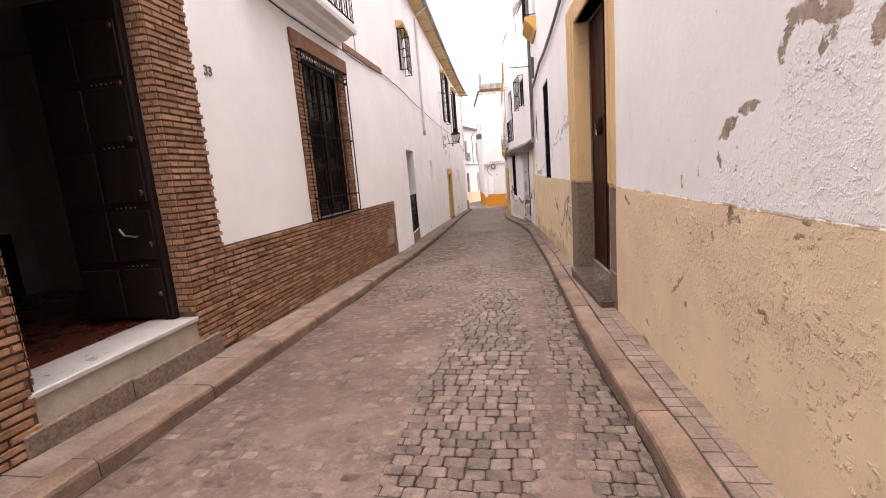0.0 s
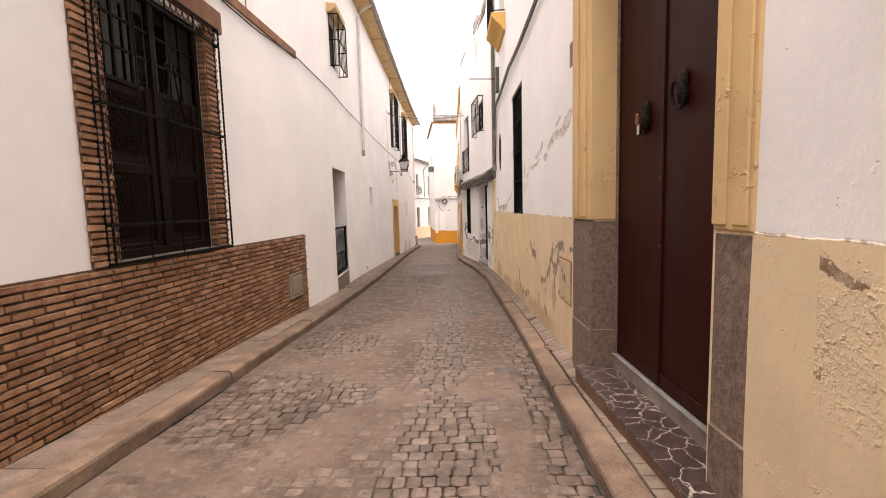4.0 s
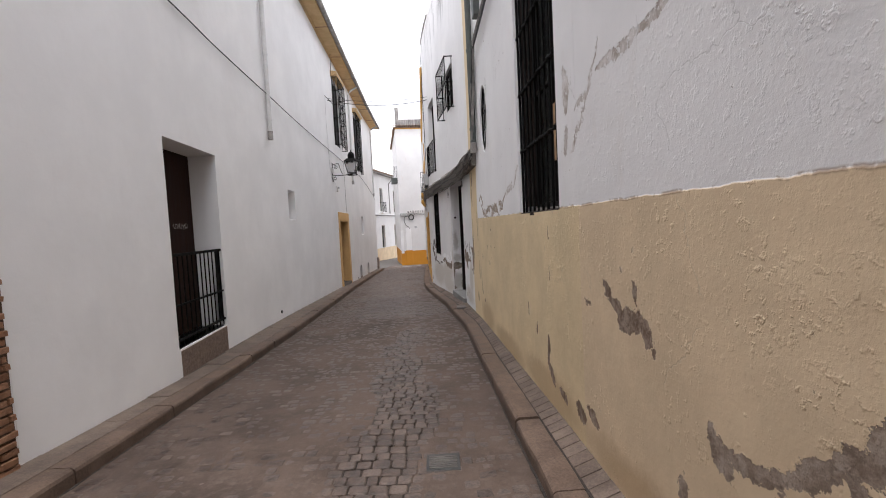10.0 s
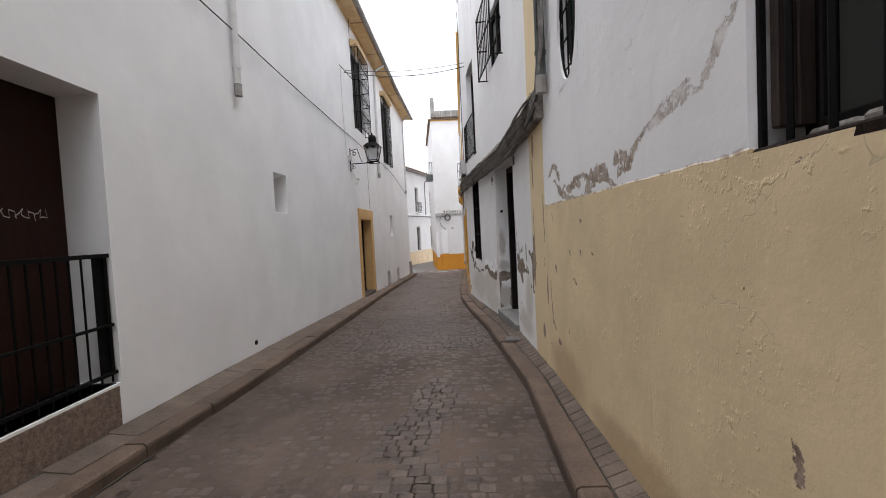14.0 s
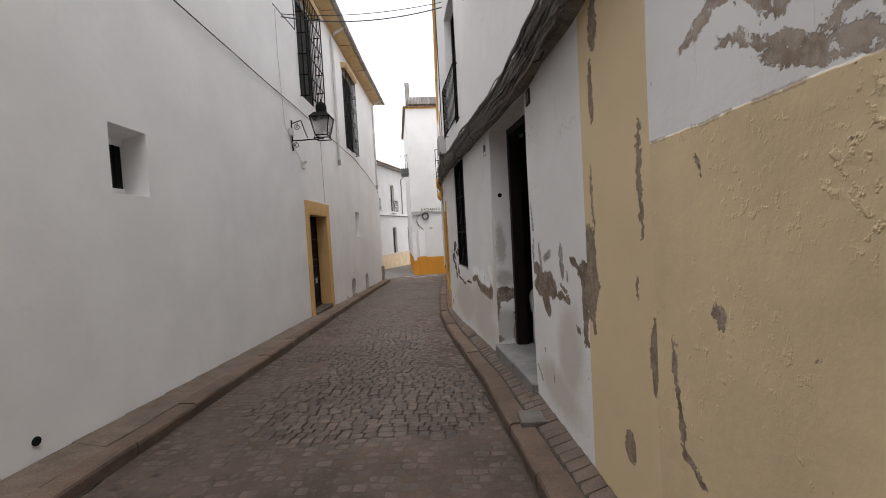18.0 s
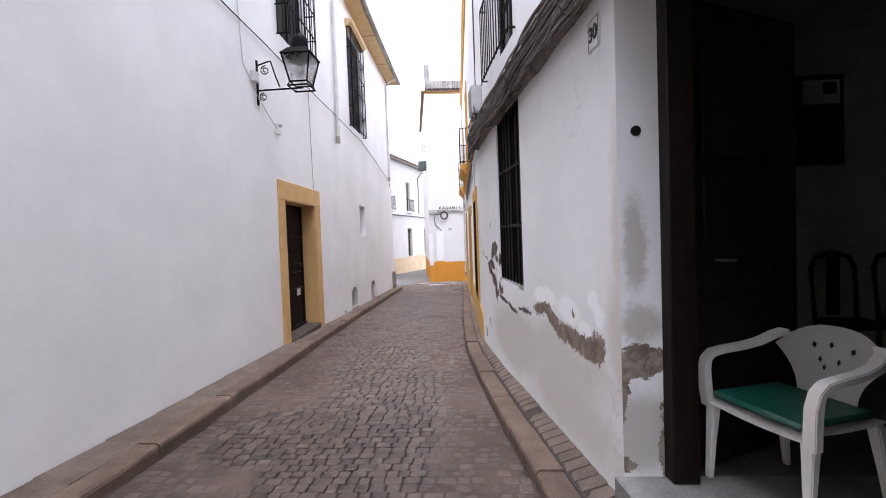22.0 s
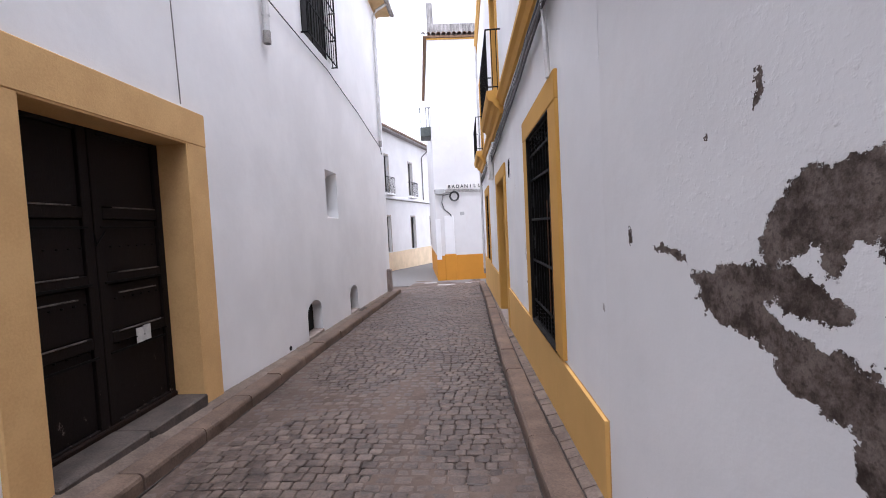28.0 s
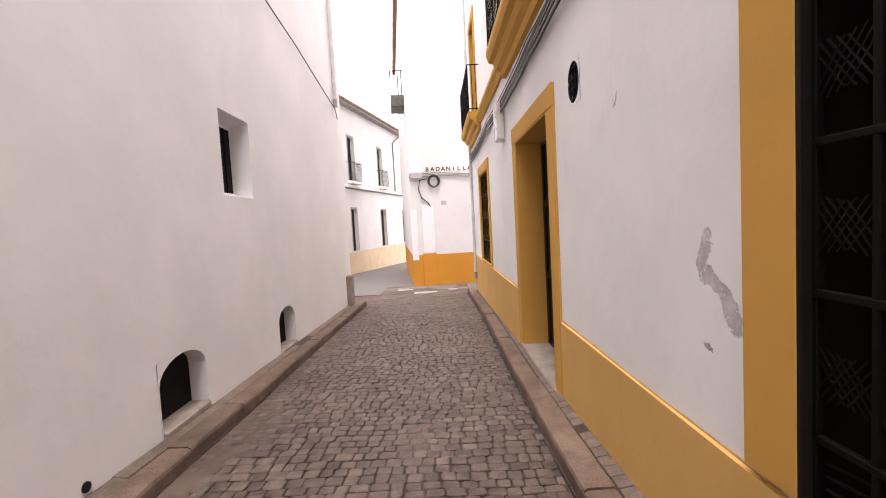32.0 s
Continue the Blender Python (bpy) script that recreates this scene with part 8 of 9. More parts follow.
# ---- end of the street ----
def far_house():
    """White corner house that closes the view: orange base, street sign, coil of cable, tiled roof edge."""
    h = thing("corner_house", (-1.0, 41.0, -1.6), "white corner house with an orange base closing the street", "house")
    A, B = Vector((-2.36, 40.7, 0)), Vector((3.2, 41.4, 0))
    u = (B - A).normalized()
    n = Vector((u.y, -u.x, 0))
    Q = lambda s, o, z: A + u * s + n * o + Vector((0, 0, z))
    fb = lambda s0, s1, o0, o1, z0, z1, c=0.005: box_bm(s0, s1, o0, o1, z0, z1, c=c, fn=lambda s, o, z: Q(s, o, z))
    part("wall", fb(0, 5.6, -9.0, 0, -2.3, 8.55, 0.02), M["far_white"], h)
    part("base", fb(-0.012, 5.6, 0.002, 0.02, -2.2, -0.56, 0.004), M["orange"], h)
    part("buttress", fb(0.33, 0.82, 0, 0.05, -2.2, -0.50, 0.02), M["orange"], h)
    part("buttress", fb(0.36, 0.78, 0, 0.045, -0.5, 1.13, 0.02), M["white_old"], h)
    part("corner_pier", fb(-0.01, 0.20, 0, 0.03, -0.72, 1.0, 0.01), M["white_old"], h)
    part("eave_band", fb(-0.16, 5.6, -9.0, 0.10, 8.53, 8.62, 0.01), M["brown_eave"], h)
    part("eave_line", fb(-0.02, 5.6, 0.0, 0.04, 8.47, 8.525, 0.004), M["ochre_dark"], h)
    tile = bmesh.new()
    m, r = 6, 0.09
    ring = lambda y, z, q: [tile.verts.new(((r - q) * math.cos(math.pi * k / m), y, z + (r - q) * math.sin(math.pi * k / m))) for k in range(m + 1)]
    a, b, c, d = ring(0, 0, 0), ring(0.5, 0.16, 0), ring(0, 0, 0.015), ring(0.5, 0.16, 0.015)
    for p, q in ((a, b), (d, c), (c, a)):
        for k in range(m):
            tile.faces.new((p[k], p[k + 1], q[k + 1], q[k]))
    me = mesh_of("roof_tile", tile, M["roof_tile"])
    for i in range(26):
        piece("roof_tile", me, h, Q(-0.15 + 0.215 * i, 0.20, 8.63), (0, 0, math.atan2(u.y, u.x)))
    part("parapet", fb(0.22, 5.6, -0.5, -0.25, 8.6, 9.25, 0.02), M["weathered"], h)
    part("chimney_post", fb(0.05, 0.32, -0.6, -0.3, 8.6, 10.15, 0.02), M["weathered"], h)
    # lean balcony on the flank
    bal = part("balcony", fb(-0.45, 0.0, -1.2, -0.2, 4.55, 4.95, 0.02), M["dark_pipe"], h)
    for k in range(4):
        part("baluster", tube_bm([Q(-0.42 + 0.12 * k, -0.22, 4.85), Q(-0.42 + 0.12 * k, -0.22, 5.75)], 0.012, 5), M["iron"], bal)
    part("rail", tube_bm([Q(-0.44, -1.1, 5.75), Q(-0.44, -0.22, 5.75), Q(0, -0.22, 5.75)], 0.014, 5), M["iron"], bal)
    s = thing("street_sign", Q(1.4, 0.0, 2.3), "white glazed street name sign reading BADANILLAS in black capitals", "street sign")
    part("tiles", fb(0.52, 2.40, 0.0, 0.012, 2.26, 2.45, 0.004), M["glaze"], s)
    for k, ch in enumerate("BADANILLAS"):
        lettering("letter", ch, 0.20, Matrix.Translation(Q(0.64 + 0.182 * k, 0.014, 2.355)) @ pose(0, 0, 0, 90, 0, math.degrees(math.atan2(u.y, u.x))), M["ink"], s, 0.003)
    co = thing("cable_coil", Q(0.82, 0.05, 1.95), "coil of black cable hanging on the white wall", "cable coil")
    for k in range(4):
        part("loop", tube_bm([Q(0.84 + (0.15 + 0.018 * k) * math.cos(a), 0.05 + 0.012 * k, 1.95 + (0.17 + 0.012 * k) * math.sin(a)) for a in [i * math.pi / 9 for i in range(18)]], 0.018, 5, True), M["cable"], co)
    part("tail", tube_bm([Q(0.62, 0.04, 2.05), Q(0.36, 0.05, 2.0), Q(0.30, 0.05, 1.7), Q(0.40, 0.05, 1.4), Q(0.62, 0.05, 1.22), Q(0.68, 0.05, 1.1)], 0.02, 5), M["cable"], co)
    for k in range(3):
        single("wall_cable", tube_bm([Q(0.0, 0.03, 2.12 + 0.05 * k), Q(1.0, 0.05, 2.14 + 0.05 * k), Q(2.0, 0.05, 2.08 + 0.04 * k), Q(3.4, 0.05, 2.12 + 0.04 * k)], 0.015, 5), M["cable_grey"], "grey cable running along the corner house", "cable", "cables")
    jb = thing("junction_box", Q(0.2, 0.0, 2.1), "grey junction box where the cables meet", "junction box", "junction boxes")
    part("case", fb(0.05, 0.45, 0.0, 0.14, 2.05, 2.28, 0.02), M["grey_plastic"], jb)
    pl = thing("wall_plate", Q(1.15, 0, 1.2), "small grey metal plate on the white wall", "plate")
    part("plate", fb(1.06, 1.24, 0.0, 0.012, 1.14, 1.28, 0.004), M["grey_plastic"], pl)


M["brown_eave"] = grain("brown_eave_boards", (0.14, 0.085, 0.05), (0.30, 0.19, 0.12), 0.8, 6)
M["orange"] = plaster("orange_base", ORANGE, tone=0.12)
M["weathered"] = grain("weathered_roof_wall", (0.09, 0.085, 0.08), (0.42, 0.40, 0.38), 0.9, 3, stretch=(2.5, 2.5, 0.6), relief=0.5)
far_house()


def cream_house():
    """House across the junction with a cream base, balconied windows and a plain eave."""
    h = thing("townhouse", (-5.3, 51, -1.9), "white two-storey house with a cream base across the junction", "house")
    A, B = Vector((-7.1, 43.3, 0)), Vector((-3.5, 59.2, 0))
    u = (B - A).normalized()
    n = Vector((u.y, -u.x, 0))
    Q = lambda s, o, z: A + u * s + n * o + Vector((0, 0, z))
    fb = lambda s0, s1, o0, o1, z0, z1, c=0.005: box_bm(s0, s1, o0, o1, z0, z1, c=c, fn=lambda s, o, z: Q(s, o, z))
    low, high = [(1.2, 1.85), (4.98, 5.62), (9.1, 9.9), (13.2, 13.85)], [(1.2, 1.9), (5.0, 5.7), (9.05, 9.75), (13.4, 14.1)]
    holes = [(a, b, -0.70, 1.48) for a, b in low] + [(a, b, 2.95, 5.18) for a, b in high]
    ss = sorted({0.0, 16.3} | {v for q in holes for v in q[:2]})
    zs = [-3.0, -0.70, 1.48, 2.95, 5.18, 6.6]
    bm, vs = bmesh.new(), {}

    def v(i, j, k):
        if (i, j, k) not in vs:
            vs[i, j, k] = bm.verts.new(Q(ss[i], -0.35 * k, zs[j]))
        return vs[i, j, k]

    ok = lambda i, j: 0 <= i < len(ss) - 1 and 0 <= j < len(zs) - 1 and not any(q[0] - 1e-3 < (ss[i] + ss[i + 1]) / 2 < q[1] + 1e-3 and q[2] - 1e-3 < (zs[j] + zs[j + 1]) / 2 < q[3] + 1e-3 for q in holes)
    for i in range(len(ss) - 1):
        for j in range(len(zs) - 1):
            if ok(i, j):
                bm.faces.new((v(i, j, 0), v(i + 1, j, 0), v(i + 1, j + 1, 0), v(i, j + 1, 0)))
                bm.faces.new((v(i, j, 1), v(i, j + 1, 1), v(i + 1, j + 1, 1), v(i + 1, j, 1)))
                for di, dj, a, b in ((-1, 0, (i, j), (i, j + 1)), (1, 0, (i + 1, j), (i + 1, j + 1)), (0, -1, (i, j), (i + 1, j)), (0, 1, (i, j + 1), (i + 1, j + 1))):
                    if not ok(i + di, j + dj):
                        bm.faces.new((v(*a, 0), v(*b, 0), v(*b, 1), v(*a, 1)))
    part("wall", bm, M["cream_house"], h)
    part("back_wall", fb(0.0, 16.3, -6.0, -5.7, -3, 6.6), M["white_old"], h)
    part("string_course", fb(0, 16.3, 0.0, 0.10, 2.56, 2.72, 0.02), M["white_old"], h)
    part("string_edge", fb(0, 16.3, 0.0, 0.08, 2.50, 2.555, 0.01), M["cable_grey"], h)
    roof = part("roof", fb(-0.2, 16.5, -6.2, 0.34, 6.6, 6.72, 0.02), M["concrete"], h)
    bm = bmesh.new()
    for i in range(74):
        s = -0.1 + 0.225 * i
        tube(bm, [Q(s, 0.42, 6.76), Q(s, -0.6, 7.0)], 0.085, 6)
    part("tile_edge", bm, M["roof_tile"], roof)
    for k, (a, b, z0, z1) in enumerate(holes):
        w = part("window", fb(a, b, -0.22, -0.16, z0, z1, 0.01), M["shutter"], h)
        part("frame", fb(a - 0.09, a, 0.0, 0.012, z0, z1 + 0.09, 0.003), M["cream_riser"], w)
        part("frame", fb(b, b + 0.09, 0.0, 0.012, z0, z1 + 0.09, 0.003), M["cream_riser"], w)
        part("frame", fb(a, b, 0.0, 0.012, z1, z1 + 0.09, 0.003), M["cream_riser"], w)
    for a, b in high:
        bal = part("balcony", fb(a - 0.25, b + 0.25, 0.0, 0.32, 2.74, 2.86, 0.02), M["white_old"], h)
        for i in range(11):
            s = a - 0.22 + (b - a + 0.44) * i / 10
            part("baluster", tube_bm([Q(s, 0.29, 2.86), Q(s, 0.29, 3.82)], 0.010, 4), M["iron"], bal)
        part("rail", tube_bm([Q(a - 0.23, 0, 3.83), Q(a - 0.23, 0.29, 3.83), Q(b + 0.23, 0.29, 3.83), Q(b + 0.23, 0, 3.83)], 0.014, 5), M["iron"], bal)
    part("downpipe", tube_bm([Q(11.8, 0.05, 2.75), Q(11.8, 0.05, 5.9), Q(12.6, 0.3, 6.5)], 0.05, 8), M["cable_grey"], h)
    ch = part("chimney", fb(3.2, 4.6, -1.6, -0.9, 6.7, 7.7, 0.03), M["weathered"], roof)
    part("cap", fb(3.0, 4.8, -1.8, -0.7, 7.7, 7.85, 0.03), M["roof_tile"], ch)


cream_house()
slab("wall_north", ((-14.0, 62.0), (8.0, 64.0)), -3.5, 7, M["white_old"], "plain white wall closing the far street", -0.4)
slab("wall_junction_west", ((-14.0, 36.0), (-14.0, 62.0)), -3.5, 6, M["white_old"], "plain white wall closing the side street")

# drains and covers in the street
def grid_drain(x, y, w, d, label):
    g = thing("drain_grate", (x, y, gz(y)), label, "drain grate", "drain grates")
    z = gz(y) + 0.006
    T = lambda a, b, c: (a, b, c + gz(b) - gz(y))
    part("frame", box_bm(x - w / 2, x + w / 2, y - d / 2, y + d / 2, z - 0.03, z, c=0.003, fn=T), M["cable"], g)
    for k in range(7):
        a = y - d / 2 + 0.03 + k * (d - 0.06) / 7
        part("slot_bar", box_bm(x - w / 2 + 0.02, x + w / 2 - 0.02, a, a + 0.018, z, z + 0.005, c=0.002, fn=T), M["dark_stone"], g)


grid_drain(0.12, 10.95, 0.24, 0.24, "small square cast-iron drain grate in the setts")
grid_drain(0.42, 7.75, 0.30, 0.26, "cast-iron drain grate in the gutter")
grid_drain(-0.78, 35.8, 0.42, 0.32, "cast-iron drain grate near the corner")
for x, y, w, d in ((-1.9, 38.9, 0.7, 0.35), (-0.9, 39.4, 0.6, 0.3), (-2.6, 39.8, 0.5, 0.3)):
    bm = bmesh.new()
    cbox(bm, x - w / 2, x + w / 2, y - d / 2, y + d / 2, gz(y) - 0.05, gz(y) + 0.004, 0.004)
    single("manhole_cover", bm, M["concrete"], "flat grey cover in the junction paving", "manhole cover", "manhole covers")
bm = bmesh.new()
ysj = steps_of(38.9, 62, 1.0)
for a, b in zip(ysj, ysj[1:]):
    hull(bm, [(-13.5, a, gz(a) - 0.2), (7, a, gz(a) - 0.2), (7, b, gz(b) - 0.2), (-13.5, b, gz(b) - 0.2), (-13.5, a, gz(a) - 0.004), (7, a, gz(a) - 0.004), (7, b, gz(b) - 0.004), (-13.5, b, gz(b) - 0.004)])
bmesh.ops.remove_doubles(bm, verts=bm.verts[:], dist=0.001)
single("junction_paving", bm, M["junction"], "smooth grey paving of the street junction", "paving", kind="structure")

# ---- street pieces, last ----
def sett_rows(y0, y1):
    """Corner rings of the setts, row by row across the street."""
    rnd = random.Random(11)
    out, y = [], y0
    while y < y1:
        d = rnd.uniform(0.085, 0.118)
        x, end = along(KERB_L, y) + 0.012, along(KERB_R, y) - 0.012
        while x < end - 0.05:
            w = min(rnd.uniform(0.085, 0.15), end - x)
            if w > 0.05:
                out.append((x, y, w, d))
            x += w
        y += d
    return out


def drifted(x, y):
    """The courses wander: no row runs dead straight."""
    return x + 0.03 * noise.noise((x * 0.9, y * 0.8, 3.0)), y + 0.07 * noise.noise((x * 0.7, y * 0.35, 6.0)) + 0.015 * noise.noise((x * 3.0, y * 1.5, 8.0))


def sett_shape(x, y, w, d, rnd):
    g = rnd.uniform(0.0018, 0.0048)
    j = lambda: rnd.uniform(-0.004, 0.004)
    cor = [(x + g + j(), y + g + j()), (x + w - g + j(), y + g + j()), (x + w - g + j(), y + d - g + j()), (x + g + j(), y + d - g + j())]
    ring = []
    for k in range(4):
        c = rnd.uniform(0.06, 0.17)
        for (ax, ay), (bx, by) in ((cor[k], cor[k - 1]), (cor[k], cor[(k + 1) % 4])):
            ring.append(drifted(ax + (bx - ax) * c, ay + (by - ay) * c))
    cx, cy = drifted(x + w / 2, y + d / 2)
    o = sett_open(cx, cy)
    lift = rnd.uniform(-0.003, 0.004) + 0.012 * noise.noise((cx * 0.8, cy * 0.5, 4)) - 0.002 * (1 - o)
    tx, ty = rnd.uniform(-0.03, 0.03), rnd.uniform(-0.03, 0.03)
    lean = lambda a, b: (a - cx) * tx + (b - cy) * ty
    vs = [(a, b, gz(b) + lift - 0.035) for a, b in ring] + [(a, b, gz(b) + lift - 0.0045 + lean(a, b)) for a, b in ring]
    for a, b in ring:
        a, b = cx + (a - cx) * 0.86, cy + (b - cy) * 0.84
        vs.append((a, b, gz(b) + lift + 0.002 + lean(a, b)))
    return vs + [(cx, cy, gz(cy) + lift + 0.0045)]


SETT_FACES = [(i + r, (i + 1) % 8 + r, 8 + (i + 1) % 8 + r, 8 + i + r) for r in (0, 8) for i in range(8)] + [(16 + i, 16 + (i + 1) % 8, 24) for i in range(8)]


def lay_setts():
    rnd = random.Random(5)
    road = thing("road", (-1, 3.5, gz(3.5)), "narrow street paved with worn brown stone setts", "road", kind="structure")
    verts, faces, count = [], [], 0
    for x, y, w, d in sett_rows(0.3, 38.6):
        vs = sett_shape(x, y, w, d, rnd)
        if 3.4 < y < 4.5 and count < 300:
            count += 1
            me = bpy.data.meshes.new("sett")
            me.from_pydata(vs, [], SETT_FACES)
            me.materials.append(M["sett"])
            ob = new("sett", me)
            ob.parent, ob.location = road, -road.location
        else:
            n = len(verts)
            verts += vs
            faces += [tuple(n + i for i in f) for f in SETT_FACES]
    me = bpy.data.meshes.new("setts")
    me.from_pydata(verts, [], faces)
    me.materials.append(M["sett_joined"])
    ob = new("setts", me)
    ob.parent, ob.location = road, -road.location
    tagged(ob, "worn stone setts laid in uneven rows", kind="stuff")


lay_setts()


def lay_kerb(name, side, y0, y1, label):
    """Granite kerb stones, each with its own length, wear and tilt."""
    rnd = random.Random(21 + side)
    line = KERB_L if side > 0 else KERB_R
    run = thing(name, (along(line, 10), 10, gz(10)), label, "kerb", kind="structure")
    y = y0
    while y < y1:
        n = rnd.uniform(0.75, 1.25)
        e, w, h, lean = y + n, rnd.uniform(0.193, 0.203), rnd.uniform(0.116, 0.134), rnd.uniform(-0.006, 0.006)
        bm = bmesh.new()
        prof = [(0.0, -0.12), (0.0, h - 0.036), (0.008, h - 0.014), (0.030, h), (w - 0.012, h + 0.002), (w, h - 0.012), (w, -0.12)]
        rows = []
        for yy in steps_of(y + 0.006, e - 0.006, 0.14):
            x, k = along(line, yy), 0.008 * noise.noise((yy * 2.3, side, 2.0)) + 0.004 * noise.noise((yy * 7.0, side, 5.0))
            rows.append([bm.verts.new((x - side * (o + (k if 0 < i < 6 else 0) + lean), yy, gz(yy) + z + (k if 1 < i < 4 else 0))) for i, (o, z) in enumerate(prof)])
        for a, b in zip(rows, rows[1:]):
            for i in range(7):
                bm.faces.new((a[i], a[(i + 1) % 7], b[(i + 1) % 7], b[i]))
        bm.faces.new(rows[0]), bm.faces.new(rows[-1][::-1])
        part("kerb_stone", bm, M["kerb"], run)
        y = e
    # dark open joint along the foot of the stones
    bm = bmesh.new()
    prev = None
    for yy in steps_of(y0, y1, 0.06):
        x, k = along(line, yy), max(0.002, 0.010 + 0.016 * noise.noise((yy * 1.3, side, 7.0)) + 0.010 * noise.noise((yy * 8.0, side, 3.0)))
        cur = [bm.verts.new((x + side * o, yy, gz(yy) + 0.012 * noise.noise((x * 0.8, yy * 0.5, 4)) + z)) for o, z in ((-0.03, 0.0085), (k, 0.0075), (k, -0.02), (-0.03, -0.02))]
        if prev:
            for i in range(4):
                bm.faces.new((prev[i], prev[(i + 1) % 4], cur[(i + 1) % 4], cur[i]))
        prev = cur
    part("joint", bm, M["soil"], run, "dark earth joint along the kerb")


lay_kerb("kerb_west", 1, -1.2, 36.6, "worn pinkish granite kerb stones")
lay_kerb("kerb_east", -1, -1.2, 37.9, "worn pinkish granite kerb stones")


def footway_rise(side, y):
    """How far the footway tilts up from kerb to wall."""
    if side > 0:
        return float(np.interp(y, [12, 16, 24, 28], [0.0, 0.05, 0.05, 0.015]))
    return float(np.interp(y, [5, 8.5, 23, 26], [0.0, 0.055, 0.055, 0.02]))


def lay_pavement(name, side, y0, y1, label):
    """The footway strip between kerb and wall: a bed and a run of small cement tiles."""
    rnd = random.Random(31 + side)
    line = KERB_L if side > 0 else KERB_R
    run = thing(name, (wx(side, 10), 10, gz(10)), label, "pavement", kind="structure")
    bm = bmesh.new()
    prev = None
    for y in steps_of(y0, y1, 0.25):
        a, b = along(line, y) - side * 0.195, wx(side, y) - side * 0.02
        cur = [bm.verts.new((a, y, gz(y) + 0.113)), bm.verts.new((b, y, gz(y) + 0.115 + footway_rise(side, y))), bm.verts.new((b, y, gz(y) - 0.1)), bm.verts.new((a, y, gz(y) - 0.1))]
        if prev:
            for i in range(4):
                bm.faces.new((prev[i], prev[(i + 1) % 4], cur[(i + 1) % 4], cur[i]))
        else:
            bm.faces.new(cur)
        prev = cur
    bm.faces.new(prev[::-1])
    part("bed", bm, M["soil"], run)
    verts, faces, y, count = [], [], y0, 0
    quad = [(0, 1, 5, 4), (1, 2, 6, 5), (2, 3, 7, 6), (3, 0, 4, 7), (4, 5, 6, 7)]
    tw = 0.34 if side > 0 else 0.125
    while y < y1 - 0.2:
        d = 0.62 if side > 0 else 0.125
        inner, outer = along(line, y) - side * 0.206, wx(side, y)
        width = abs(outer - inner)
        n = max(1, round(width / tw))
        for i in range(n):
            if rnd.random() < 0.004:
                continue
            u0, u1 = inner - side * width * i / n, inner - side * width * (i + 1) / n
            lo, hi = min(u0, u1) + 0.0018, max(u0, u1) - 0.0018
            t = rnd.uniform(-0.003, 0.003)
            a0, a1 = y + 0.0018, y + d - 0.0018
            tilt = footway_rise(side, y) / max(width, 0.1)
            z = lambda yy, xx: gz(yy) + 0.122 + t + tilt * abs(xx - inner)
            vs = [(lo, a0, z(a0, lo) - 0.012), (hi, a0, z(a0, hi) - 0.012), (hi, a1, z(a1, hi) - 0.012), (lo, a1, z(a1, lo) - 0.012),
                  (lo + 0.0025, a0 + 0.0025, z(a0, lo)), (hi - 0.0025, a0 + 0.0025, z(a0, hi)), (hi - 0.0025, a1 - 0.0025, z(a1, hi)), (lo + 0.0025, a1 - 0.0025, z(a1, lo))]
            if 2.0 < y < 14 and count < 290:
                count += 1
                me = bpy.data.meshes.new("tile")
                me.from_pydata(vs, [], quad)
                me.materials.append(M["tile"])
                ob = new("tile", me)
                ob.parent, ob.location = run, -run.location
            else:
                k = len(verts)
                verts += vs
                faces += [tuple(k + q for q in f) for f in quad]
        y += d
    if verts:
        me = bpy.data.meshes.new("tiles")
        me.from_pydata(verts, [], faces)
        me.materials.append(M["tile_joined"])
        ob = new("tiles", me)
        ob.parent, ob.location = run, -run.location
        tagged(ob, "run of small worn cement tiles", kind="stuff")


lay_pavement("pavement_west", 1, -1.2, 36.3, "narrow footway strip of worn cement slabs")
lay_pavement("pavement_east", -1, -1.2, 37.9, "narrow footway strip of small square cement tiles")


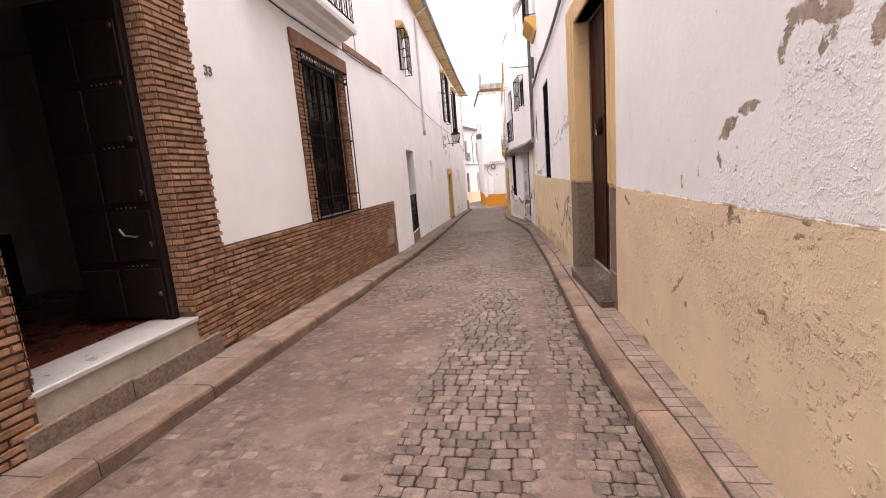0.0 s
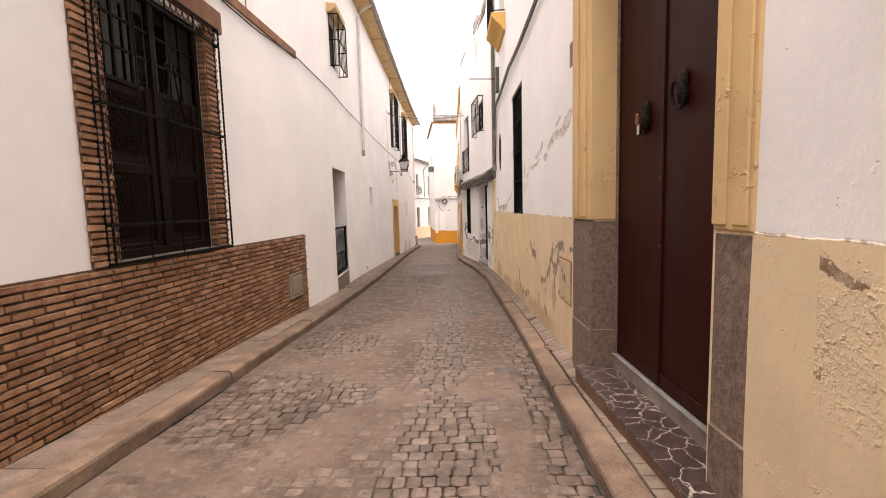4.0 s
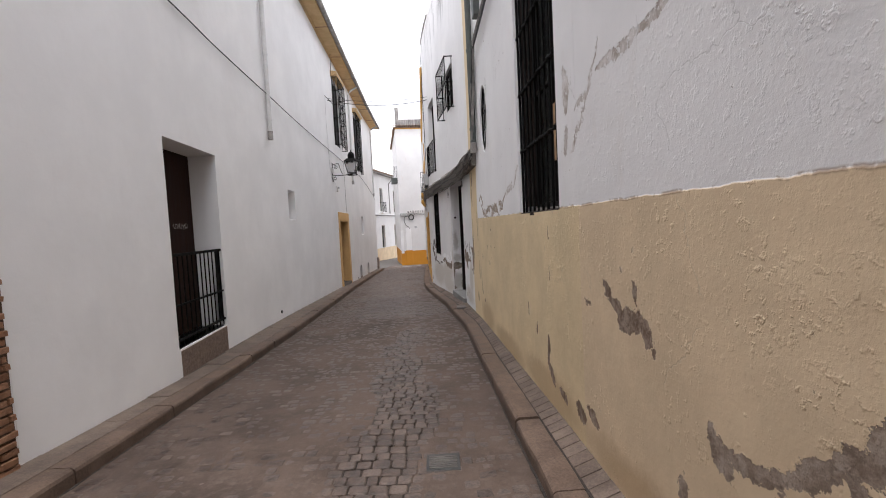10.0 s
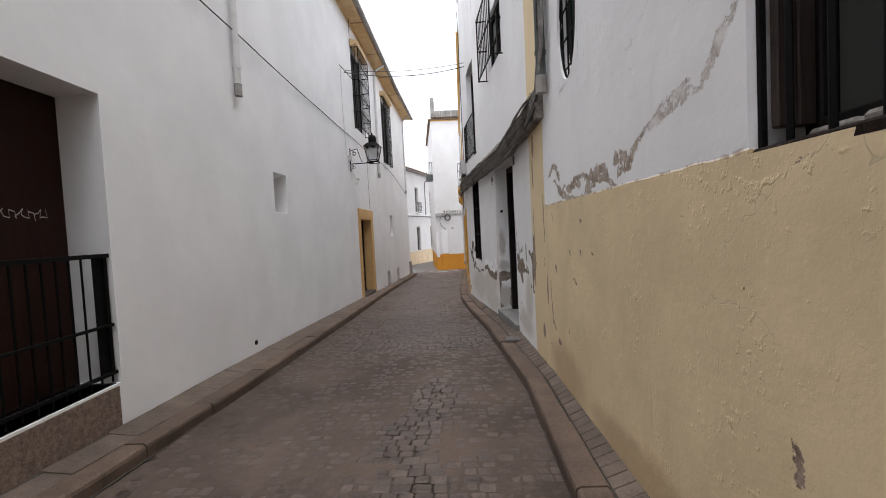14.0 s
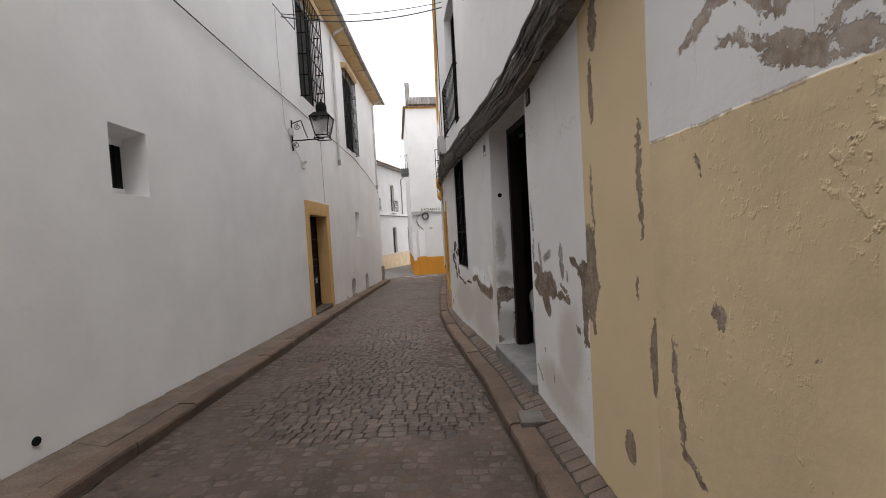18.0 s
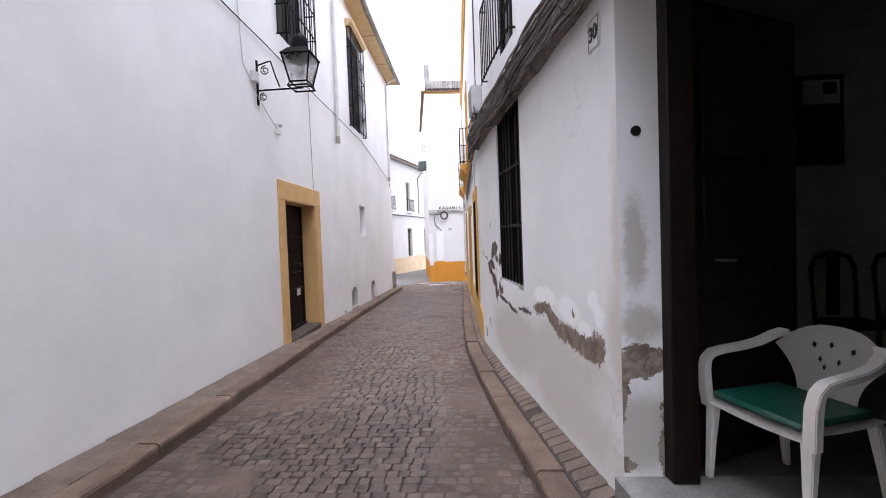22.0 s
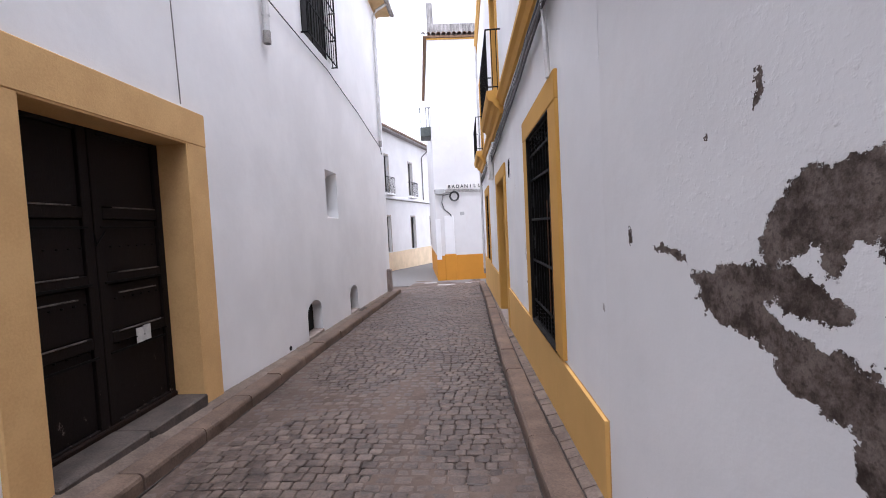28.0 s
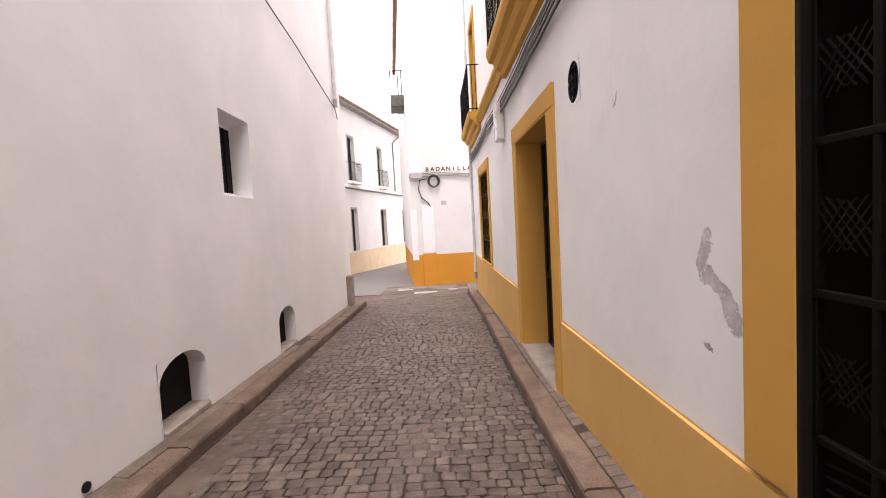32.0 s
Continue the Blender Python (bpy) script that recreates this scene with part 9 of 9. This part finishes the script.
# ---- brick base of the first house ----
def lay_bricks():
    rnd = random.Random(3)
    base = thing("baseboard_brick", (wx(1, 8), 8, gz(8)), "base and piers of thin handmade red-brown bricks", "brickwork", kind="structure")
    bm = bmesh.new()
    for y0, y1, z0, z1, o in ((3.69, 4.23, -0.4, 3.62, 0.021), (1.40, 2.17, -0.4, 3.62, 0.021), (4.23, 11.0, -0.75, 1.055, 0.019), (6.47, 6.735, 1.055, 3.66, 0.018), (8.265, 8.50, 1.055, 3.66, 0.018)):
        for a, b in zip(steps_of(y0, y1, 0.6), steps_of(y0, y1, 0.6)[1:]):
            wbox(bm, 1, a, b, -0.02, o, z0, z1, 0.001)
    for yj, d, zb, zt, deep in ((3.68, -1, 0.455, 3.44, -0.148), (2.18, 1, 0.455, 3.44, -0.148), (8.26, -1, 1.09, 3.61, -0.055), (6.74, 1, 1.09, 3.61, -0.055)):
        wbox(bm, 1, min(yj, yj + d * 0.006), max(yj, yj + d * 0.006), deep, 0.02, zb, zt, 0.001)
    part("mortar", bm, M["mortar"], base)
    bricks = []

    def course(y0, y1, z, first, length=0.245):
        y, k = y0 - first, 0
        while y < y1 - 0.02:
            n = length * rnd.uniform(0.93, 1.07)
            a, b = max(y, y0), min(y + n - 0.011, y1)
            if b - a > 0.03:
                bricks.append((a, b, z))
            y += n

    H = 0.0605
    z, i = 1.05 - H, 0
    while z > -0.6:
        lo = 4.24
        hi = 11.0 - 0.02 * (i % 2)
        if -0.042 < z < 0.415:
            # the meter cupboard interrupts these courses
            course(lo, 10.145, z, 0.12 * (i % 2))
            course(10.725, hi, z, 0.12 * (i % 2))
        else:
            course(lo, hi, z, 0.12 * (i % 2))
        z, i = z - H, i + 1
    for i in range(60):
        z = 0.02 + i * H
        if z < 3.58:
            course(3.685, 4.215 + 0.03 * (i % 2), z, 0.12 * (i % 2), 0.235)
            course(1.42 - 0.03 * (i % 2), 2.175, z, 0.12 * (i % 2), 0.235)
    for i in range(43):
        z = 1.06 + i * H
        course(6.475 - 0.018 * (i % 2), 6.735, z, 0.0, 0.27)
        course(8.265, 8.48 + 0.02 * (i % 2), z, 0.0, 0.27)
    verts, faces, count = [], [], 0
    quad = [(0, 1, 5, 4), (1, 2, 6, 5), (2, 3, 7, 6), (3, 0, 4, 7), (4, 5, 6, 7)]
    for a, b, z in bricks:
        if z + 0.05 < gz(a) + 0.12:
            continue
        o = rnd.uniform(0.034, 0.043)
        j = lambda: rnd.uniform(-0.0025, 0.0025)
        zz = z + j()
        ring = [(a + j(), zz + j()), (b + j(), zz + j()), (b + j(), zz + 0.047 + j()), (a + j(), zz + 0.047 + j())]
        vs = [tuple(at(1, y, 0.01, w)) for y, w in ring]
        my, mz = (a + b) / 2, zz + 0.0235
        vs += [tuple(at(1, y - 0.005 * (1 if y > my else -1), o + j() * 0.6, w - 0.005 * (1 if w > mz else -1))) for y, w in ring]
        if count < 300 and 4.9 < a < 9.5 and (z < 0.9):
            count += 1
            me = bpy.data.meshes.new("brick")
            me.from_pydata(vs, [], quad)
            me.materials.append(M["brick"])
            ob = new("brick", me)
            ob.parent, ob.location = base, -base.location
        else:
            k = len(verts)
            verts += vs
            faces += [tuple(k + q for q in f) for f in quad]
    # door and window reveals, course by course
    for yj, d, zb in ((3.68, -1, 0.45), (2.18, 1, 0.45), (8.26, -1, 1.06), (6.74, 1, 1.06)):
        for i in range(58):
            z = 0.02 + i * H
            if z < zb:
                continue
            for o0, o1 in (((-0.02 - 0.06 * (i % 2), 0.035), (-0.15, -0.03 - 0.06 * (i % 2))) if yj < 5 else ((-0.055, 0.035),)):
                k = len(verts)
                e = yj + d * rnd.uniform(0.010, 0.016)
                verts += [tuple(at(1, yj, o0, z)), tuple(at(1, yj, o1, z)), tuple(at(1, yj, o1, z + 0.048)), tuple(at(1, yj, o0, z + 0.048)),
                          tuple(at(1, e, o0 + 0.005, z + 0.004)), tuple(at(1, e, o1 - 0.005, z + 0.004)), tuple(at(1, e, o1 - 0.005, z + 0.044)), tuple(at(1, e, o0 + 0.005, z + 0.044))]
                faces += [tuple(k + q for q in f) for f in quad]
    me = bpy.data.meshes.new("bricks")
    me.from_pydata(verts, [], faces)
    me.materials.append(M["brick_joined"])
    ob = new("bricks", me)
    ob.parent, ob.location = base, -base.location
    tagged(ob, "thin red-brown bricks in raked mortar joints", kind="stuff")


lay_bricks()
